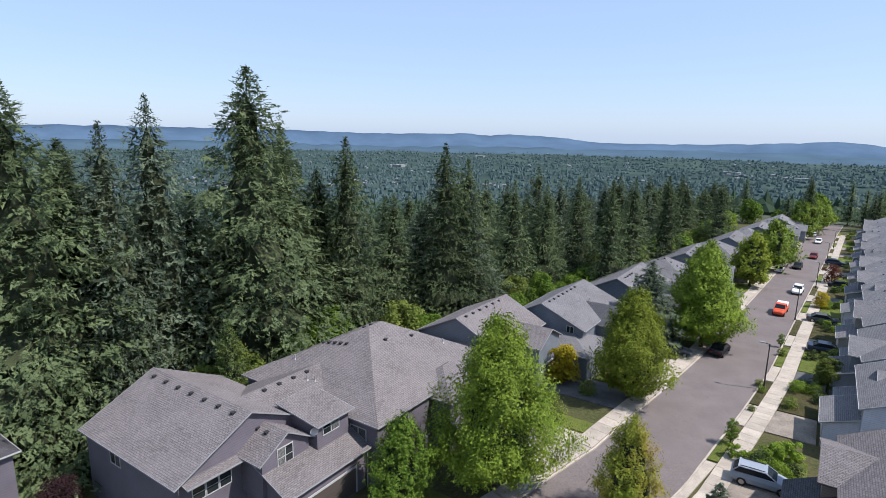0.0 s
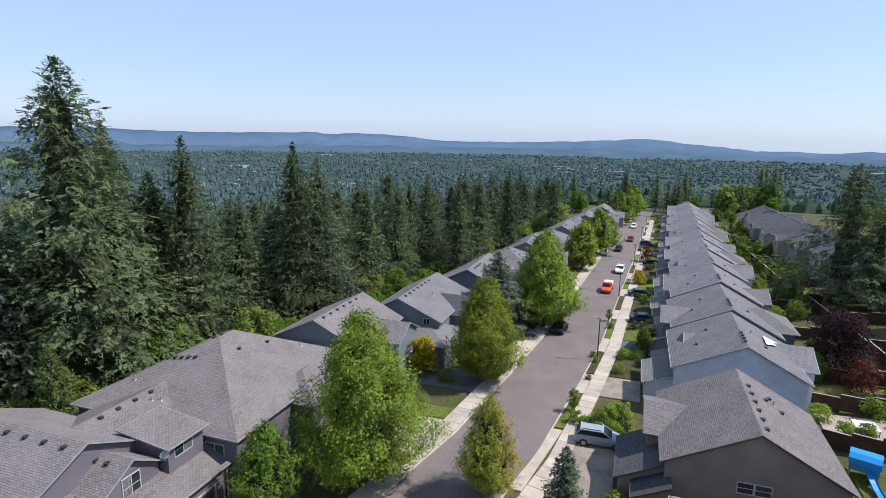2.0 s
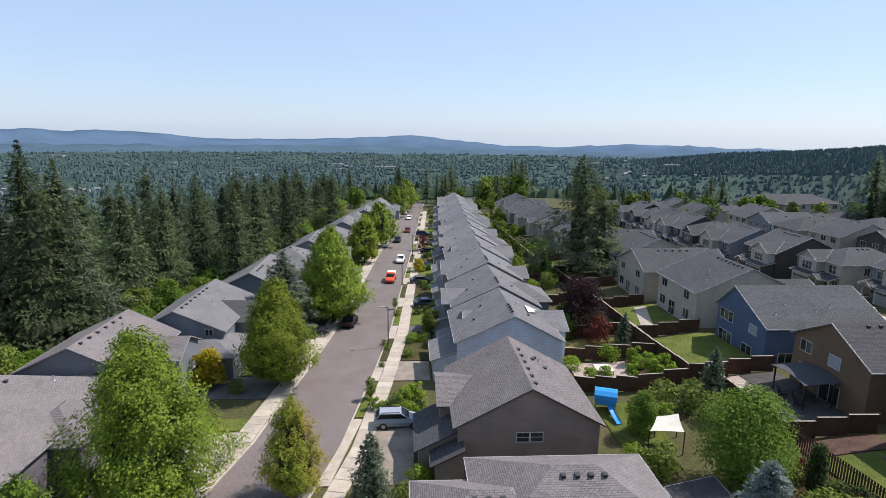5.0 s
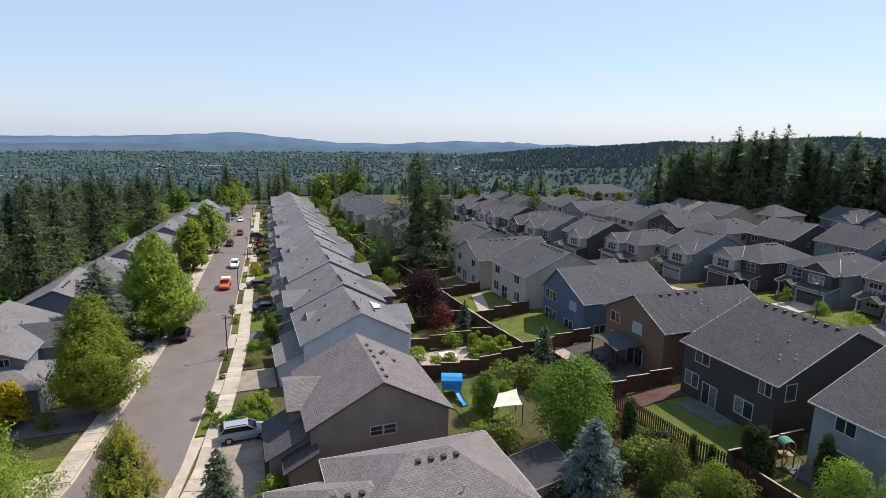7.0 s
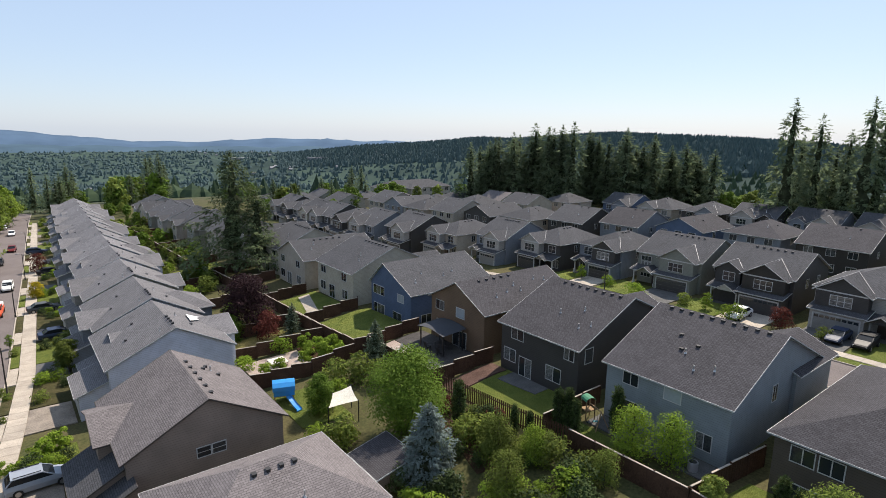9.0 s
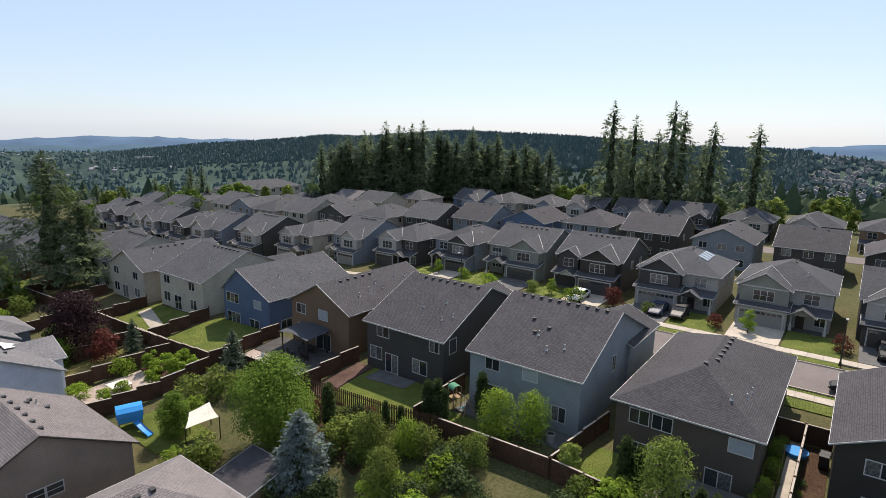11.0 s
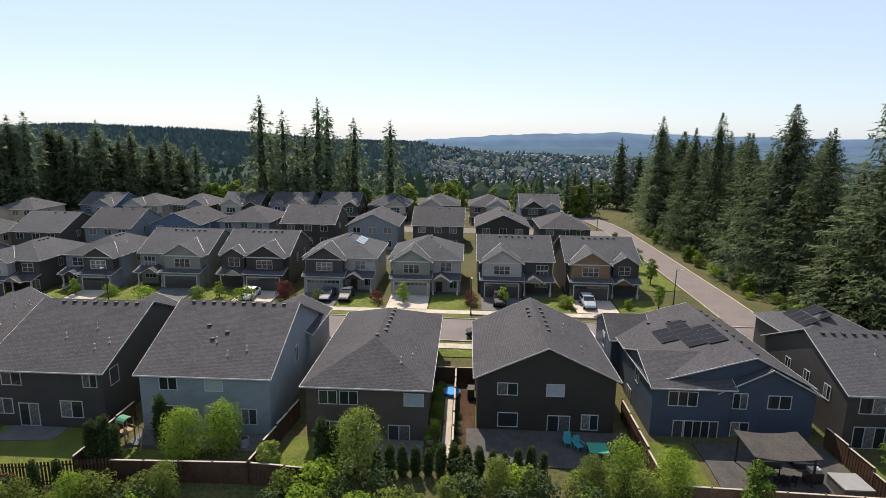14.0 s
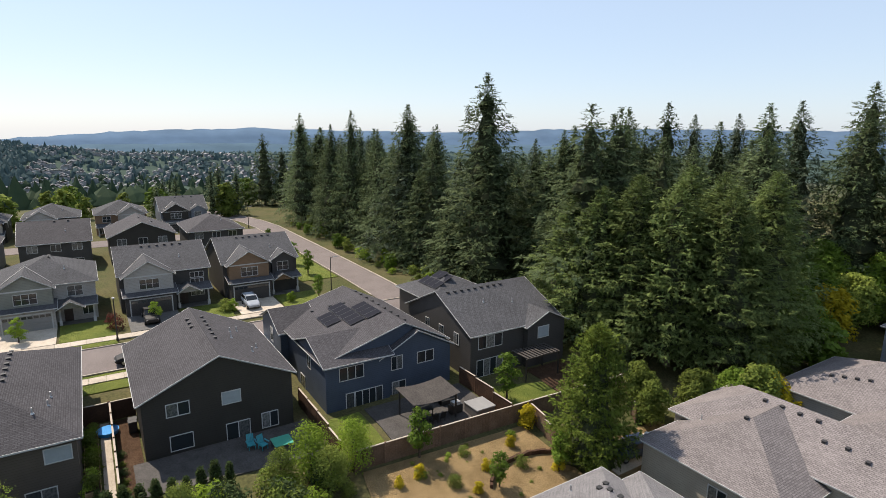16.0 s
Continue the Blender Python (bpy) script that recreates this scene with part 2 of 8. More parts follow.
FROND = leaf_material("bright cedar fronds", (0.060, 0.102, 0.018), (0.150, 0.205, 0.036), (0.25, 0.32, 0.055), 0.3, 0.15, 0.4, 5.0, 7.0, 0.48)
# dark colour of the crown cores: shade among the inner twigs, painted
INNER_SHADE = mottled("inner twigs and painted crown shade", (0.030, 0.036, 0.020), (0.060, 0.070, 0.036), 0.8, 4.0, 0.95, 0.1, 0)


# ---- building kit ----
def mesh_of(name, verts, faces, mats, indices=None, uvs=None, smooth=False):
    me = bpy.data.meshes.new(name)
    me.from_pydata([tuple(v) for v in verts], [], [tuple(f) for f in faces])
    for m in mats:
        me.materials.append(m)
    if indices is not None:
        me.polygons.foreach_set("material_index", np.asarray(indices, dtype=np.int32))
    if smooth:
        me.polygons.foreach_set("use_smooth", np.ones(len(me.polygons), dtype=bool))
    if uvs is not None:
        layer = me.uv_layers.new(name="UVMap")
        layer.data.foreach_set("uv", np.asarray(uvs, dtype=np.float32).ravel())
    me.update()
    return me


def child(name, me, parent, label="", m=None):
    ob = new(name, me)
    ob.parent = parent
    if m is not None:
        ob.matrix_basis = m
    if label:
        ob["label"] = label
    return ob


def thing(name, x, y, z, label, category, group="", kind="", turn=0.0):
    ob = new(name)
    ob.empty_display_size = 0.5
    ob.matrix_basis = pose(x, y, z, 0, 0, turn)
    return tagged(ob, label, category, group, kind)


class Shape:
    """Collects polygons of one mesh."""

    def __init__(self):
        self.v, self.f, self.i, self.uv = [], [], [], []

    def poly(self, points, mat=0, uv=None):
        k = len(self.v)
        self.v.extend(tuple(p) for p in points)
        self.f.append(tuple(range(k, k + len(points))))
        self.i.append(mat)
        self.uv.extend(uv or [(0, 0)] * len(points))

    def box(self, x0, x1, y0, y1, z0, z1, mat=0):
        a = [(x0, y0, z0), (x1, y0, z0), (x1, y1, z0), (x0, y1, z0), (x0, y0, z1), (x1, y0, z1), (x1, y1, z1), (x0, y1, z1)]
        for q in ((0, 3, 2, 1), (4, 5, 6, 7), (0, 1, 5, 4), (1, 2, 6, 5), (2, 3, 7, 6), (3, 0, 4, 7)):
            self.poly([a[j] for j in q], mat)

    def bar(self, a, b, w, h, mat=0):
        """A square bar from a to b."""
        a, b = Vector(a), Vector(b)
        d = (b - a).normalized()
        s = d.cross(Vector((0, 0, 1)))
        s = s.normalized() if s.length > 1e-4 else Vector((1, 0, 0))
        u = s.cross(d).normalized()
        r = [a + s * i * w / 2 + u * j * h / 2 for i, j in ((-1, -1), (1, -1), (1, 1), (-1, 1))]
        t = [p + (b - a) for p in r]
        for j in range(4):
            self.poly([r[j], r[(j + 1) % 4], t[(j + 1) % 4], t[j]], mat)
        self.poly(r[::-1], mat)
        self.poly(t, mat)

    def tube(self, a, b, ra, rb, n=8, mat=0, caps=True):
        a, b = Vector(a), Vector(b)
        d = (b - a).normalized()
        s = d.orthogonal().normalized()
        u = d.cross(s)
        ring = [s * math.cos(2 * math.pi * k / n) + u * math.sin(2 * math.pi * k / n) for k in range(n)]
        for k in range(n):
            p, q = ring[k], ring[(k + 1) % n]
            self.poly([a + p * ra, a + q * ra, b + q * rb, b + p * rb], mat)
        if caps:
            self.poly([b + p * rb for p in ring], mat)
            self.poly([a + p * ra for p in ring[::-1]], mat)

    def mesh(self, name, mats, smooth=False):
        return mesh_of(name, self.v, self.f, mats if isinstance(mats, (list, tuple)) else [mats], self.i, self.uv, smooth)


def part(name, shape, mat, parent, label="", m=None):
    return child(name, shape.mesh(name, mat), parent, label, m)


# ---- the lie of the land ----
def lerp_table(x, xs, ys):
    return float(np.interp(x, xs, ys))


def near_land(x, y):
    cross = lerp_table(x, (-300, -110, -45, -20, 4, 17, 37, 60, 80, 110, 150, 200), (-40, -14, -1.5, 0, 0, 0.4, 3, 3.4, 3.8, 4, 4, 2))
    u = y - 44
    return cross - 0.033 * (0 if u <= 0 else u * u / 24 if u < 12 else u - 6)


def ridge_start(deg):
    """Where the wooded ridge begins to rise, by the bearing."""
    return lerp_table(deg, (16, 40, 58), (1500, 1150, 620))


def land(x, y):
    """Height of the ground: a plateau that tilts down the street, then falls to a wide valley with hills beyond."""
    r, a = math.hypot(x, y), math.degrees(math.atan2(x, y))
    h = near_land(max(-200, min(200, x)), max(-90, min(320, y)))
    edge = lerp_table(a, (-180, -120, -60, -15, 25, 60, 90, 105, 118, 150, 180), (330, 330, 130, 290, 262, 222, 196, 200, 230, 330, 330))
    fall = min(1.0, max(0.0, (r - edge) / 520.0))
    fall = fall * fall * (3 - 2 * fall)
    h = h * (1 - fall) - 112 * fall
    if r > edge:
        h += fall * 8 * noise.noise(Vector((x / 260, y / 260, 0)))
    # wooded ridge and built-up hillside beyond the far rows
    top = lerp_table(a, (16, 20, 26, 33, 41, 46, 55, 62, 68, 75, 83, 90, 97, 105, 112), (-112, -45, -30, -14, 4, 8, 21, 16, 12, -2, -12, -22, -30, -45, -112))
    start = ridge_start(a)
    top = 27 + (top - 27) * (start + 955) / 1575 if top > -112 else top
    up = min(1.0, max(0.0, (r - start) / 880.0))
    up = up * up * (3 - 2 * up)
    back = min(1.0, max(0.0, (r - start - 1030) / 900.0))
    return h + (top + 112) * up * (1 - back)


# ---- houses ----
def roof_faces(w):
    """The sloping faces of one wing's roof, as lists of corners."""
    x0, x1, y0, y1, ze, s, kind = w["x0"], w["x1"], w["y0"], w["y1"], w["ze"], w["s"], w["kind"]
    o, g = w.get("oh", 0.4), w.get("rake", 0.3)
    d = s * o
    if kind in ("gx", "gx-", "gx+"):
        ym = w.get("ridge", (y0 + y1) / 2)
        zl, zr = ze, ze
        top = ze + s * (min(ym - y0, y1 - ym) if "ridge" not in w else (ym - y0))
        s2 = (top - ze) / (y1 - ym)
        a, b = x0 - g, x1 + g
        return [[(a, y0 - o, ze - d), (b, y0 - o, ze - d), (b, ym, top), (a, ym, top)],
                [(b, y1 + o, ze - s2 * o), (a, y1 + o, ze - s2 * o), (a, ym, top), (b, ym, top)]]
    if kind == "gy":
        xm = w.get("ridge", (x0 + x1) / 2)
        top = ze + s * (xm - x0)
        s2 = (top - ze) / (x1 - xm)
        a, b = y0 - g, y1 + g
        return [[(x0 - o, b, ze - d), (x0 - o, a, ze - d), (xm, a, top), (xm, b, top)],
                [(x1 + o, a, ze - s2 * o), (x1 + o, b, ze - s2 * o), (xm, b, top), (xm, a, top)]]
    if kind == "hip":
        a, b, c, e = x0 - o, x1 + o, y0 - o, y1 + o
        z = ze - d
        if b - a >= e - c:
            m, half = (c + e) / 2, (e - c) / 2
            k = z + s * half
            p, q = (a + half, m, k), (b - half, m, k)
            return [[(a, c, z), (b, c, z), q, p], [(b, e, z), (a, e, z), p, q], [(a, e, z), (a, c, z), p], [(b, c, z), (b, e, z), q]]
        m, half = (a + b) / 2, (b - a) / 2
        k = z + s * half
        p, q = (m, c + half, k), (m, e - half, k)
        return [[(a, e, z), (a, c, z), p, q], [(b, c, z), (b, e, z), q, p], [(a, c, z), (b, c, z), p], [(b, e, z), (a, e, z), q]]
    if kind == "shed-x":      # falls towards -x
        top = ze + s * (x1 - x0)
        return [[(x0 - o, y1 + g, ze - d), (x0 - o, y0 - g, ze - d), (x1, y0 - g, top), (x1, y1 + g, top)]]
    if kind == "shed+x":
        top = ze + s * (x1 - x0)
        return [[(x1 + o, y0 - g, ze - d), (x1 + o, y1 + g, ze - d), (x0, y1 + g, top), (x0, y0 - g, top)]]
    return []


def roof_height(w, x, y):
    x0, x1, y0, y1, ze, s, kind = w["x0"], w["x1"], w["y0"], w["y1"], w["ze"], w["s"], w["kind"]
    if kind.startswith("gx"):
        ym = w.get("ridge", (y0 + y1) / 2)
        top = ze + s * (ym - y0)
        return ze + s * (y - y0) if y < ym else top - (top - ze) * (y - ym) / (y1 - ym)
    if kind == "gy":
        xm = w.get("ridge", (x0 + x1) / 2)
        top = ze + s * (xm - x0)
        return ze + s * (x - x0) if x < xm else top - (top - ze) * (x - xm) / (x1 - xm)
    if kind == "hip":
        return ze + s * min(x - x0, x1 - x, y - y0, y1 - y)
    return ze + s * ((x - x0) if kind == "shed-x" else (x1 - x))


def add_roof(parent, w, c, shingle, trim):
    """Shingled slab and its boards along eaves and rakes."""
    faces = roof_faces(w)
    sh = Shape()
    thick = 0.14
    edges = {}
    for f in faces:
        pts = [Vector(p) - c for p in f]
        along = (pts[1] - pts[0]).normalized()
        n = (pts[1] - pts[0]).cross(pts[2] - pts[1]).normalized()
        up = n.cross(along)
        uv = [((p - pts[0]).dot(along) + f[0][0] * 0.37, (p - pts[0]).dot(up)) for p in pts]
        lift = Vector((0, 0, 0.1))
        sh.poly([p + lift for p in pts], 0, uv)
        sh.poly([p + lift - Vector((0, 0, thick)) for p in pts[::-1]], 1)
        for k in range(len(pts)):
            a, b = pts[k], pts[(k + 1) % len(pts)]
            key = tuple(sorted((tuple(round(v, 2) for v in a), tuple(round(v, 2) for v in b))))
            edges.setdefault(key, []).append((a + lift, b + lift, n))
    rim = Shape()
    for pair in edges.values():
        if len(pair) > 1:
            continue
        a, b, n = pair[0]
        d = (b - a).normalized()
        out = d.cross(Vector((0, 0, 1))).normalized() * 0.035
        lo, hi = Vector((0, 0, -0.095)), Vector((0, 0, 0.006))
        q = [a + lo, b + lo, b + hi, a + hi]
        r = [p + out for p in q]
        rim.poly(r)
        rim.poly([q[3], r[3], r[2], q[2]][::-1])
        rim.poly([q[0], r[0], r[1], q[1]])
        rim.poly([q[0], q[3], r[3], r[0]])
        rim.poly([q[1], r[1], r[2], q[2]])
        rim.poly(q[::-1])
    roof = part("roof", sh, [shingle, trim], parent)
    part("fascia", rim, trim, roof)
    return roof


def add_flashing(parent, c, main, bay):
    """Pale metal strips in the two valleys where a bay's gable roof meets the main slope that faces -x."""
    ym = (bay["y0"] + bay["y1"]) / 2
    for y in (bay["y0"], bay["y1"]):
        rise = bay["s"] * (ym - bay["y0"])
        low = Vector((main["x0"] + 0.1, y, main["ze"] + 0.16))
        high = Vector((main["x0"] + (bay["ze"] + rise - main["ze"]) / main["s"], ym, bay["ze"] + rise + 0.16))
        sh = Shape()
        sh.bar(low - c, high - c, 0.07, 0.03)
        part("flashing", sh, TRIM_GREY, parent)


def add_walls(shape, w, c, mat=0):
    x0, x1, y0, y1, z0, ze, kind = w["x0"], w["x1"], w["y0"], w["y1"], w["z0"], w["ze"], w["kind"]
    z = ze + 0.02
    def put(points):
        shape.poly([Vector(p) - c for p in points], mat)
    if kind.startswith("gx"):
        ym = w.get("ridge", (y0 + y1) / 2)
        k = roof_height(w, x0, ym)
        put([(x0, y1, z0), (x0, y0, z0), (x0, y0, z), (x0, ym, k), (x0, y1, z)])
        put([(x1, y0, z0), (x1, y1, z0), (x1, y1, z), (x1, ym, k), (x1, y0, z)])
    elif kind == "shed-x" or kind == "shed+x":
        k = ze + w["s"] * (x1 - x0)
        a, b = (z, k) if kind == "shed-x" else (k, z)
        put([(x0, y1, z0), (x0, y0, z0), (x0, y0, a), (x0, y1, a)])
        put([(x1, y0, z0), (x1, y1, z0), (x1, y1, b), (x1, y0, b)])
        put([(x0, y0, z0), (x1, y0, z0), (x1, y0, b), (x0, y0, a)])
        put([(x1, y1, z0), (x0, y1, z0), (x0, y1, a), (x1, y1, b)])
        return
    else:
        put([(x0, y1, z0), (x0, y0, z0), (x0, y0, z), (x0, y1, z)])
        put([(x1, y0, z0), (x1, y1, z0), (x1, y1, z), (x1, y0, z)])
    if kind == "gy":
        xm = w.get("ridge", (x0 + x1) / 2)
        k = roof_height(w, xm, y0)
        put([(x0, y0, z0), (x1, y0, z0), (x1, y0, z), (xm, y0, k), (x0, y0, z)])
        put([(x1, y1, z0), (x0, y1, z0), (x0, y1, z), (xm, y1, k), (x1, y1, z)])
    else:
        put([(x0, y0, z0), (x1, y0, z0), (x1, y0, z), (x0, y0, z)])
        put([(x1, y1, z0), (x0, y1, z0), (x0, y1, z), (x1, y1, z)])


FACING = {"-x": -90, "+x": 90, "-y": 0, "+y": 180}
WINDOW_MESHES = {}


def window_meshes(w, h, lights, rows, trim, glass):
    """Frame and pane meshes in the window's own plane: x across, z up, -y outwards. Shared by windows alike."""
    key = (round(w, 2), round(h, 2), lights, rows, trim.name, glass.name)
    if key not in WINDOW_MESHES:
        fr, gl = Shape(), Shape()
        t = 0.065
        fr.box(-w / 2 - t, w / 2 + t, -0.05, 0, -h / 2 - t, -h / 2)
        fr.box(-w / 2 - t, w / 2 + t, -0.05, 0, h / 2, h / 2 + t)
        fr.box(-w / 2 - t, -w / 2, -0.05, 0, -h / 2, h / 2)
        fr.box(w / 2, w / 2 + t, -0.05, 0, -h / 2, h / 2)
        for k in range(1, lights):
            x = -w / 2 + w * k / lights
            fr.box(x - 0.035, x + 0.035, -0.045, 0, -h / 2, h / 2)
        for k in range(1, rows):
            z = -h / 2 + h * k / rows
            fr.box(-w / 2, w / 2, -0.035, 0, z - 0.02, z + 0.02)
        one = w / lights
        gl.box(-one / 2, one / 2, -0.02, -0.004, -h / 2, h / 2)
        WINDOW_MESHES[key] = (fr.mesh("window", trim), gl.mesh("pane", glass), one)
    return WINDOW_MESHES[key]


def add_window(parent, c, facing, x, y, z, w, h, lights=2, rows=1, trim=None, glass=None, name="window"):
    """One window centred at x, y, z on a wall that faces that way."""
    frame_mesh, pane_mesh, one = window_meshes(w, h, lights, rows, trim or TRIM, glass or GLASS)
    win = child(name, frame_mesh, parent, "", pose(x - c.x, y - c.y, z - c.z, 0, 0, FACING[facing]))
    if x > 70 or y > 80:                 # far windows: one pane behind the bars
        child("pane", pane_mesh, win, "", Matrix.Diagonal((lights, 1, 1, 1)))
        return win
    for k in range(lights):
        child("pane", pane_mesh, win, "", pose(-w / 2 + one * (k + 0.5), 0, 0))
    return win


DOOR_MESHES = {}


def add_garage_door(parent, c, facing, x, y, z, w, h, mat, lights=True):
    key = (round(w, 2), round(h, 2), mat.name)
    if key not in DOOR_MESHES:
        sh, gl = Shape(), Shape()
        rows, cols = 4, max(2, round(w / 0.62))
        for j in range(rows):
            z0, z1 = h * j / rows + 0.012, h * (j + 1) / rows - 0.012
            sh.box(-w / 2, w / 2, -0.03, 0, z0, z1)
            for k in range(cols):
                a = -w / 2 + w * k / cols + 0.06
                b = -w / 2 + w * (k + 1) / cols - 0.06
                if j == rows - 1:
                    gl.box(a, b, -0.042, -0.031, z0 + 0.1, z1 - 0.1)
                else:
                    sh.box(a, b, -0.045, -0.031, z0 + 0.1, z1 - 0.1)
        tr = Shape()
        for a, b in ((-w / 2 - 0.14, -w / 2), (w / 2, w / 2 + 0.14)):
            tr.box(a, b, -0.06, 0, 0, h)
        tr.box(-w / 2 - 0.14, w / 2 + 0.14, -0.06, 0, h, h + 0.16)
        DOOR_MESHES[key] = (sh.mesh("garage_door", mat), gl.mesh("pane", GLASS), tr.mesh("door_frame", TRIM))
    d, g, t = DOOR_MESHES[key]
    door = child("garage_door", d, parent, "", pose(x - c.x, y - c.y, z - c.z, 0, 0, FACING[facing]))
    if lights:
        child("pane", g, door)
    child("door_frame", t, door)
    return door


VENT_SHAPE = Shape()
VENT_SHAPE.box(-0.12, 0.12, -0.14, 0.14, -0.1, 0.10)
VENT_SHAPE.box(-0.15, 0.15, -0.17, 0.17, 0.10, 0.125)
VENT_MESH = VENT_SHAPE.mesh("roof_vent", VENT)
PIPE_SHAPE = Shape()
PIPE_SHAPE.tube((0, 0, -0.2), (0, 0, 0.42), 0.06, 0.06, 8)
PIPE_SHAPE.tube((0, 0, -0.1), (0, 0, 0.06), 0.17, 0.08, 8)
PIPE_MESH = PIPE_SHAPE.mesh("vent_pipe", PIPE)


def add_vents(parent, c, w, spots, pipes=()):
    far = w["x0"] > 100 or w["y0"] > 100
    for x, y in (list(spots)[::2] if far else spots):
        child("roof_vent", VENT_MESH, parent, "", pose(x - c.x, y - c.y, roof_height(w, x, y) + 0.12 - c.z))
    for x, y in pipes:
        child("vent_pipe", PIPE_MESH, parent, "", pose(x - c.x, y - c.y, roof_height(w, x, y) + 0.1 - c.z))


def house(label, wings, wall, shingle, trim, group, base=None):
    """A house out of wings, each a walled block with its own roof. Returns the thing and its origin."""
    m = wings[0]
    x, y = (m["x0"] + m["x1"]) / 2, (m["y0"] + m["y1"]) / 2
    z = m["z0"] if base is None else base
    top = thing("house", x, y, z, label, "house", group)
    c = Vector((x, y, z))
    for w in wings:
        if w.get("open"):
            continue
        sh = Shape()
        add_walls(sh, w, c)
        part("wall", sh, w.get("wall", wall), top)
    for w in wings:
        if w["kind"] != "none":
            add_roof(top, w, c, w.get("shingle", shingle), w.get("trim", trim))
    return top, c


def wing(x0, x1, y0, y1, z0, ze, kind, s=0.45, **more):
    return dict(x0=x0, x1=x1, y0=y0, y1=y1, z0=z0, ze=ze, kind=kind, s=s, **more)


# ---- plants ----
def conifer_mesh(seed, height, spread, mat, boughs=180, sprays=60, rise=(-0.25, 0.75), ragged=0.3, bare=0.06, power=0.8, needle=0.5, core=0.5, flat=0.42):
    """Trunk mesh and crown mesh of a fir: separate boughs round the stem, each a drooping fan of needle tufts with a hanging fringe."""
    rng = np.random.default_rng(seed)
    tr = Shape()
    base_r = height * 0.0125 + 0.06
    n = 6
    for k in range(n):
        a, b = k / n, (k + 1) / n
        tr.tube((0, 0, height * a - (0.5 if k == 0 else 0)), (0, 0, height * b), base_r * (1 - a) ** 1.3 + 0.006, base_r * (1 - b) ** 1.3 + 0.006, 7, caps=False)
    lobe = [(rng.uniform(0, 6.28), rng.integers(1, 4), rng.uniform(3, 11)) for _ in range(4)]

    def reach(f, ang):
        """Length of the boughs at height share f on the side ang: a cone with uneven bulges."""
        w = sum(math.sin(k * ang + q + g * f) for q, k, g in lobe) / 4
        low = min(1.0, 0.72 + 2.4 * f)
        return (spread * (1 - f) ** power * low + 0.012 * spread) * (1 + ragged * w)

    roots, ways, sizes = [], [], []
    for b in range(boughs):
        u = (b + rng.uniform(0, 1)) / boughs
        f = min(0.985, 1.22 * u - 0.22 * u * u)
        z = height * (bare + (1 - bare) * f)
        ang = b * 2.39996 + rng.uniform(-0.6, 0.6)
        ln = max(0.12, reach(f, ang) * (rng.uniform(0.8, 1.12) if rng.random() < 0.8 else rng.uniform(0.55, 1.3)))
        up = rise[0] + (rise[1] - rise[0]) * f + rng.uniform(-0.14, 0.14)
        droop = rng.uniform(0.12, 0.34) * (1 - 0.6 * f)
        ca, sa = math.cos(ang), math.sin(ang)
        share = min(1.2, ln / spread)
        n = max(round(sprays * 0.26), round(sprays * (0.16 + 0.84 * share ** 1.3)))
        t0 = 0.12 + 0.3 * min(1.0, share * 1.5)
        t = t0 + (1.0 - t0) * rng.uniform(0, 1, n) ** 0.8
        v = rng.uniform(-1, 1, n)
        half = flat * ln * (0.30 + 1.0 * (1 - t)) * np.minimum(1, t * 3.2)
        lat = v * half
        hang = np.where(rng.uniform(0, 1, n) < 0.3, rng.uniform(0.1, 0.9, n) * needle * 1.5, 0)
        lift = ln * (up * t - droop * t * t) - np.abs(v) * half * 0.32 - hang + rng.normal(0, 0.10, n) * needle
        roots.append(np.stack((ca * ln * t - sa * lat, sa * ln * t + ca * lat, z + lift), 1))
        turn = ang + v * 0.95 + rng.normal(0, 0.25, n)
        ways.append(np.stack((np.cos(turn), np.sin(turn), up * 0.5 - 0.22 - 1.6 * (hang > 0) + rng.normal(0, 0.22, n) + 1.8 * max(0, f - 0.75)), 1))
        sizes.append(needle * rng.uniform(0.6, 1.3, n) * min(1.0, 0.25 + 4.5 * (1 - f)))
    n = 14                                   # upright leader
    roots.append(np.stack((rng.normal(0, 0.06, n), rng.normal(0, 0.06, n), height * rng.uniform(0.945, 0.985, n)), 1))
    ways.append(np.stack((rng.normal(0, 0.35, n), rng.normal(0, 0.35, n), np.ones(n)), 1))
    sizes.append(np.full(n, min(needle, height * 0.02)))
    roots, ways, sizes = np.concatenate(roots), np.concatenate(ways), np.concatenate(sizes)[:, None]
    ways /= np.linalg.norm(ways, axis=1)[:, None]
    side = np.cross(ways, rng.normal(size=ways.shape) * 0.35 + np.array((0, 0, 1.0)))
    side /= np.maximum(1e-6, np.linalg.norm(side, axis=1))[:, None]
    half = sizes * rng.uniform(0.30, 0.55, sizes.shape)
    back = ways * sizes * 0.3
    tri = np.stack((roots - back - side * half * 0.7, roots + side * half + ways * sizes * 0.1, roots + ways * sizes + np.array((0, 0, -0.16)) * sizes), 1)
    verts = [tuple(v) for v in tri.reshape(-1, 3)]
    faces = [(3 * k, 3 * k + 1, 3 * k + 2) for k in range(len(roots))]
    sides, levels = 9, 16                    # inner twigs as one dark core round the stem, crown shade in its colour
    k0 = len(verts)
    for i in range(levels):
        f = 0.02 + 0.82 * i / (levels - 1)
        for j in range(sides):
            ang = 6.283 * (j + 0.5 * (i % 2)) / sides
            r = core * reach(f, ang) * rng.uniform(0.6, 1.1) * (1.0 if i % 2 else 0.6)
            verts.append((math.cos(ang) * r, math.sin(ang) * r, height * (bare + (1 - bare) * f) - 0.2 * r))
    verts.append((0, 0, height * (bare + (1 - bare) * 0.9)))
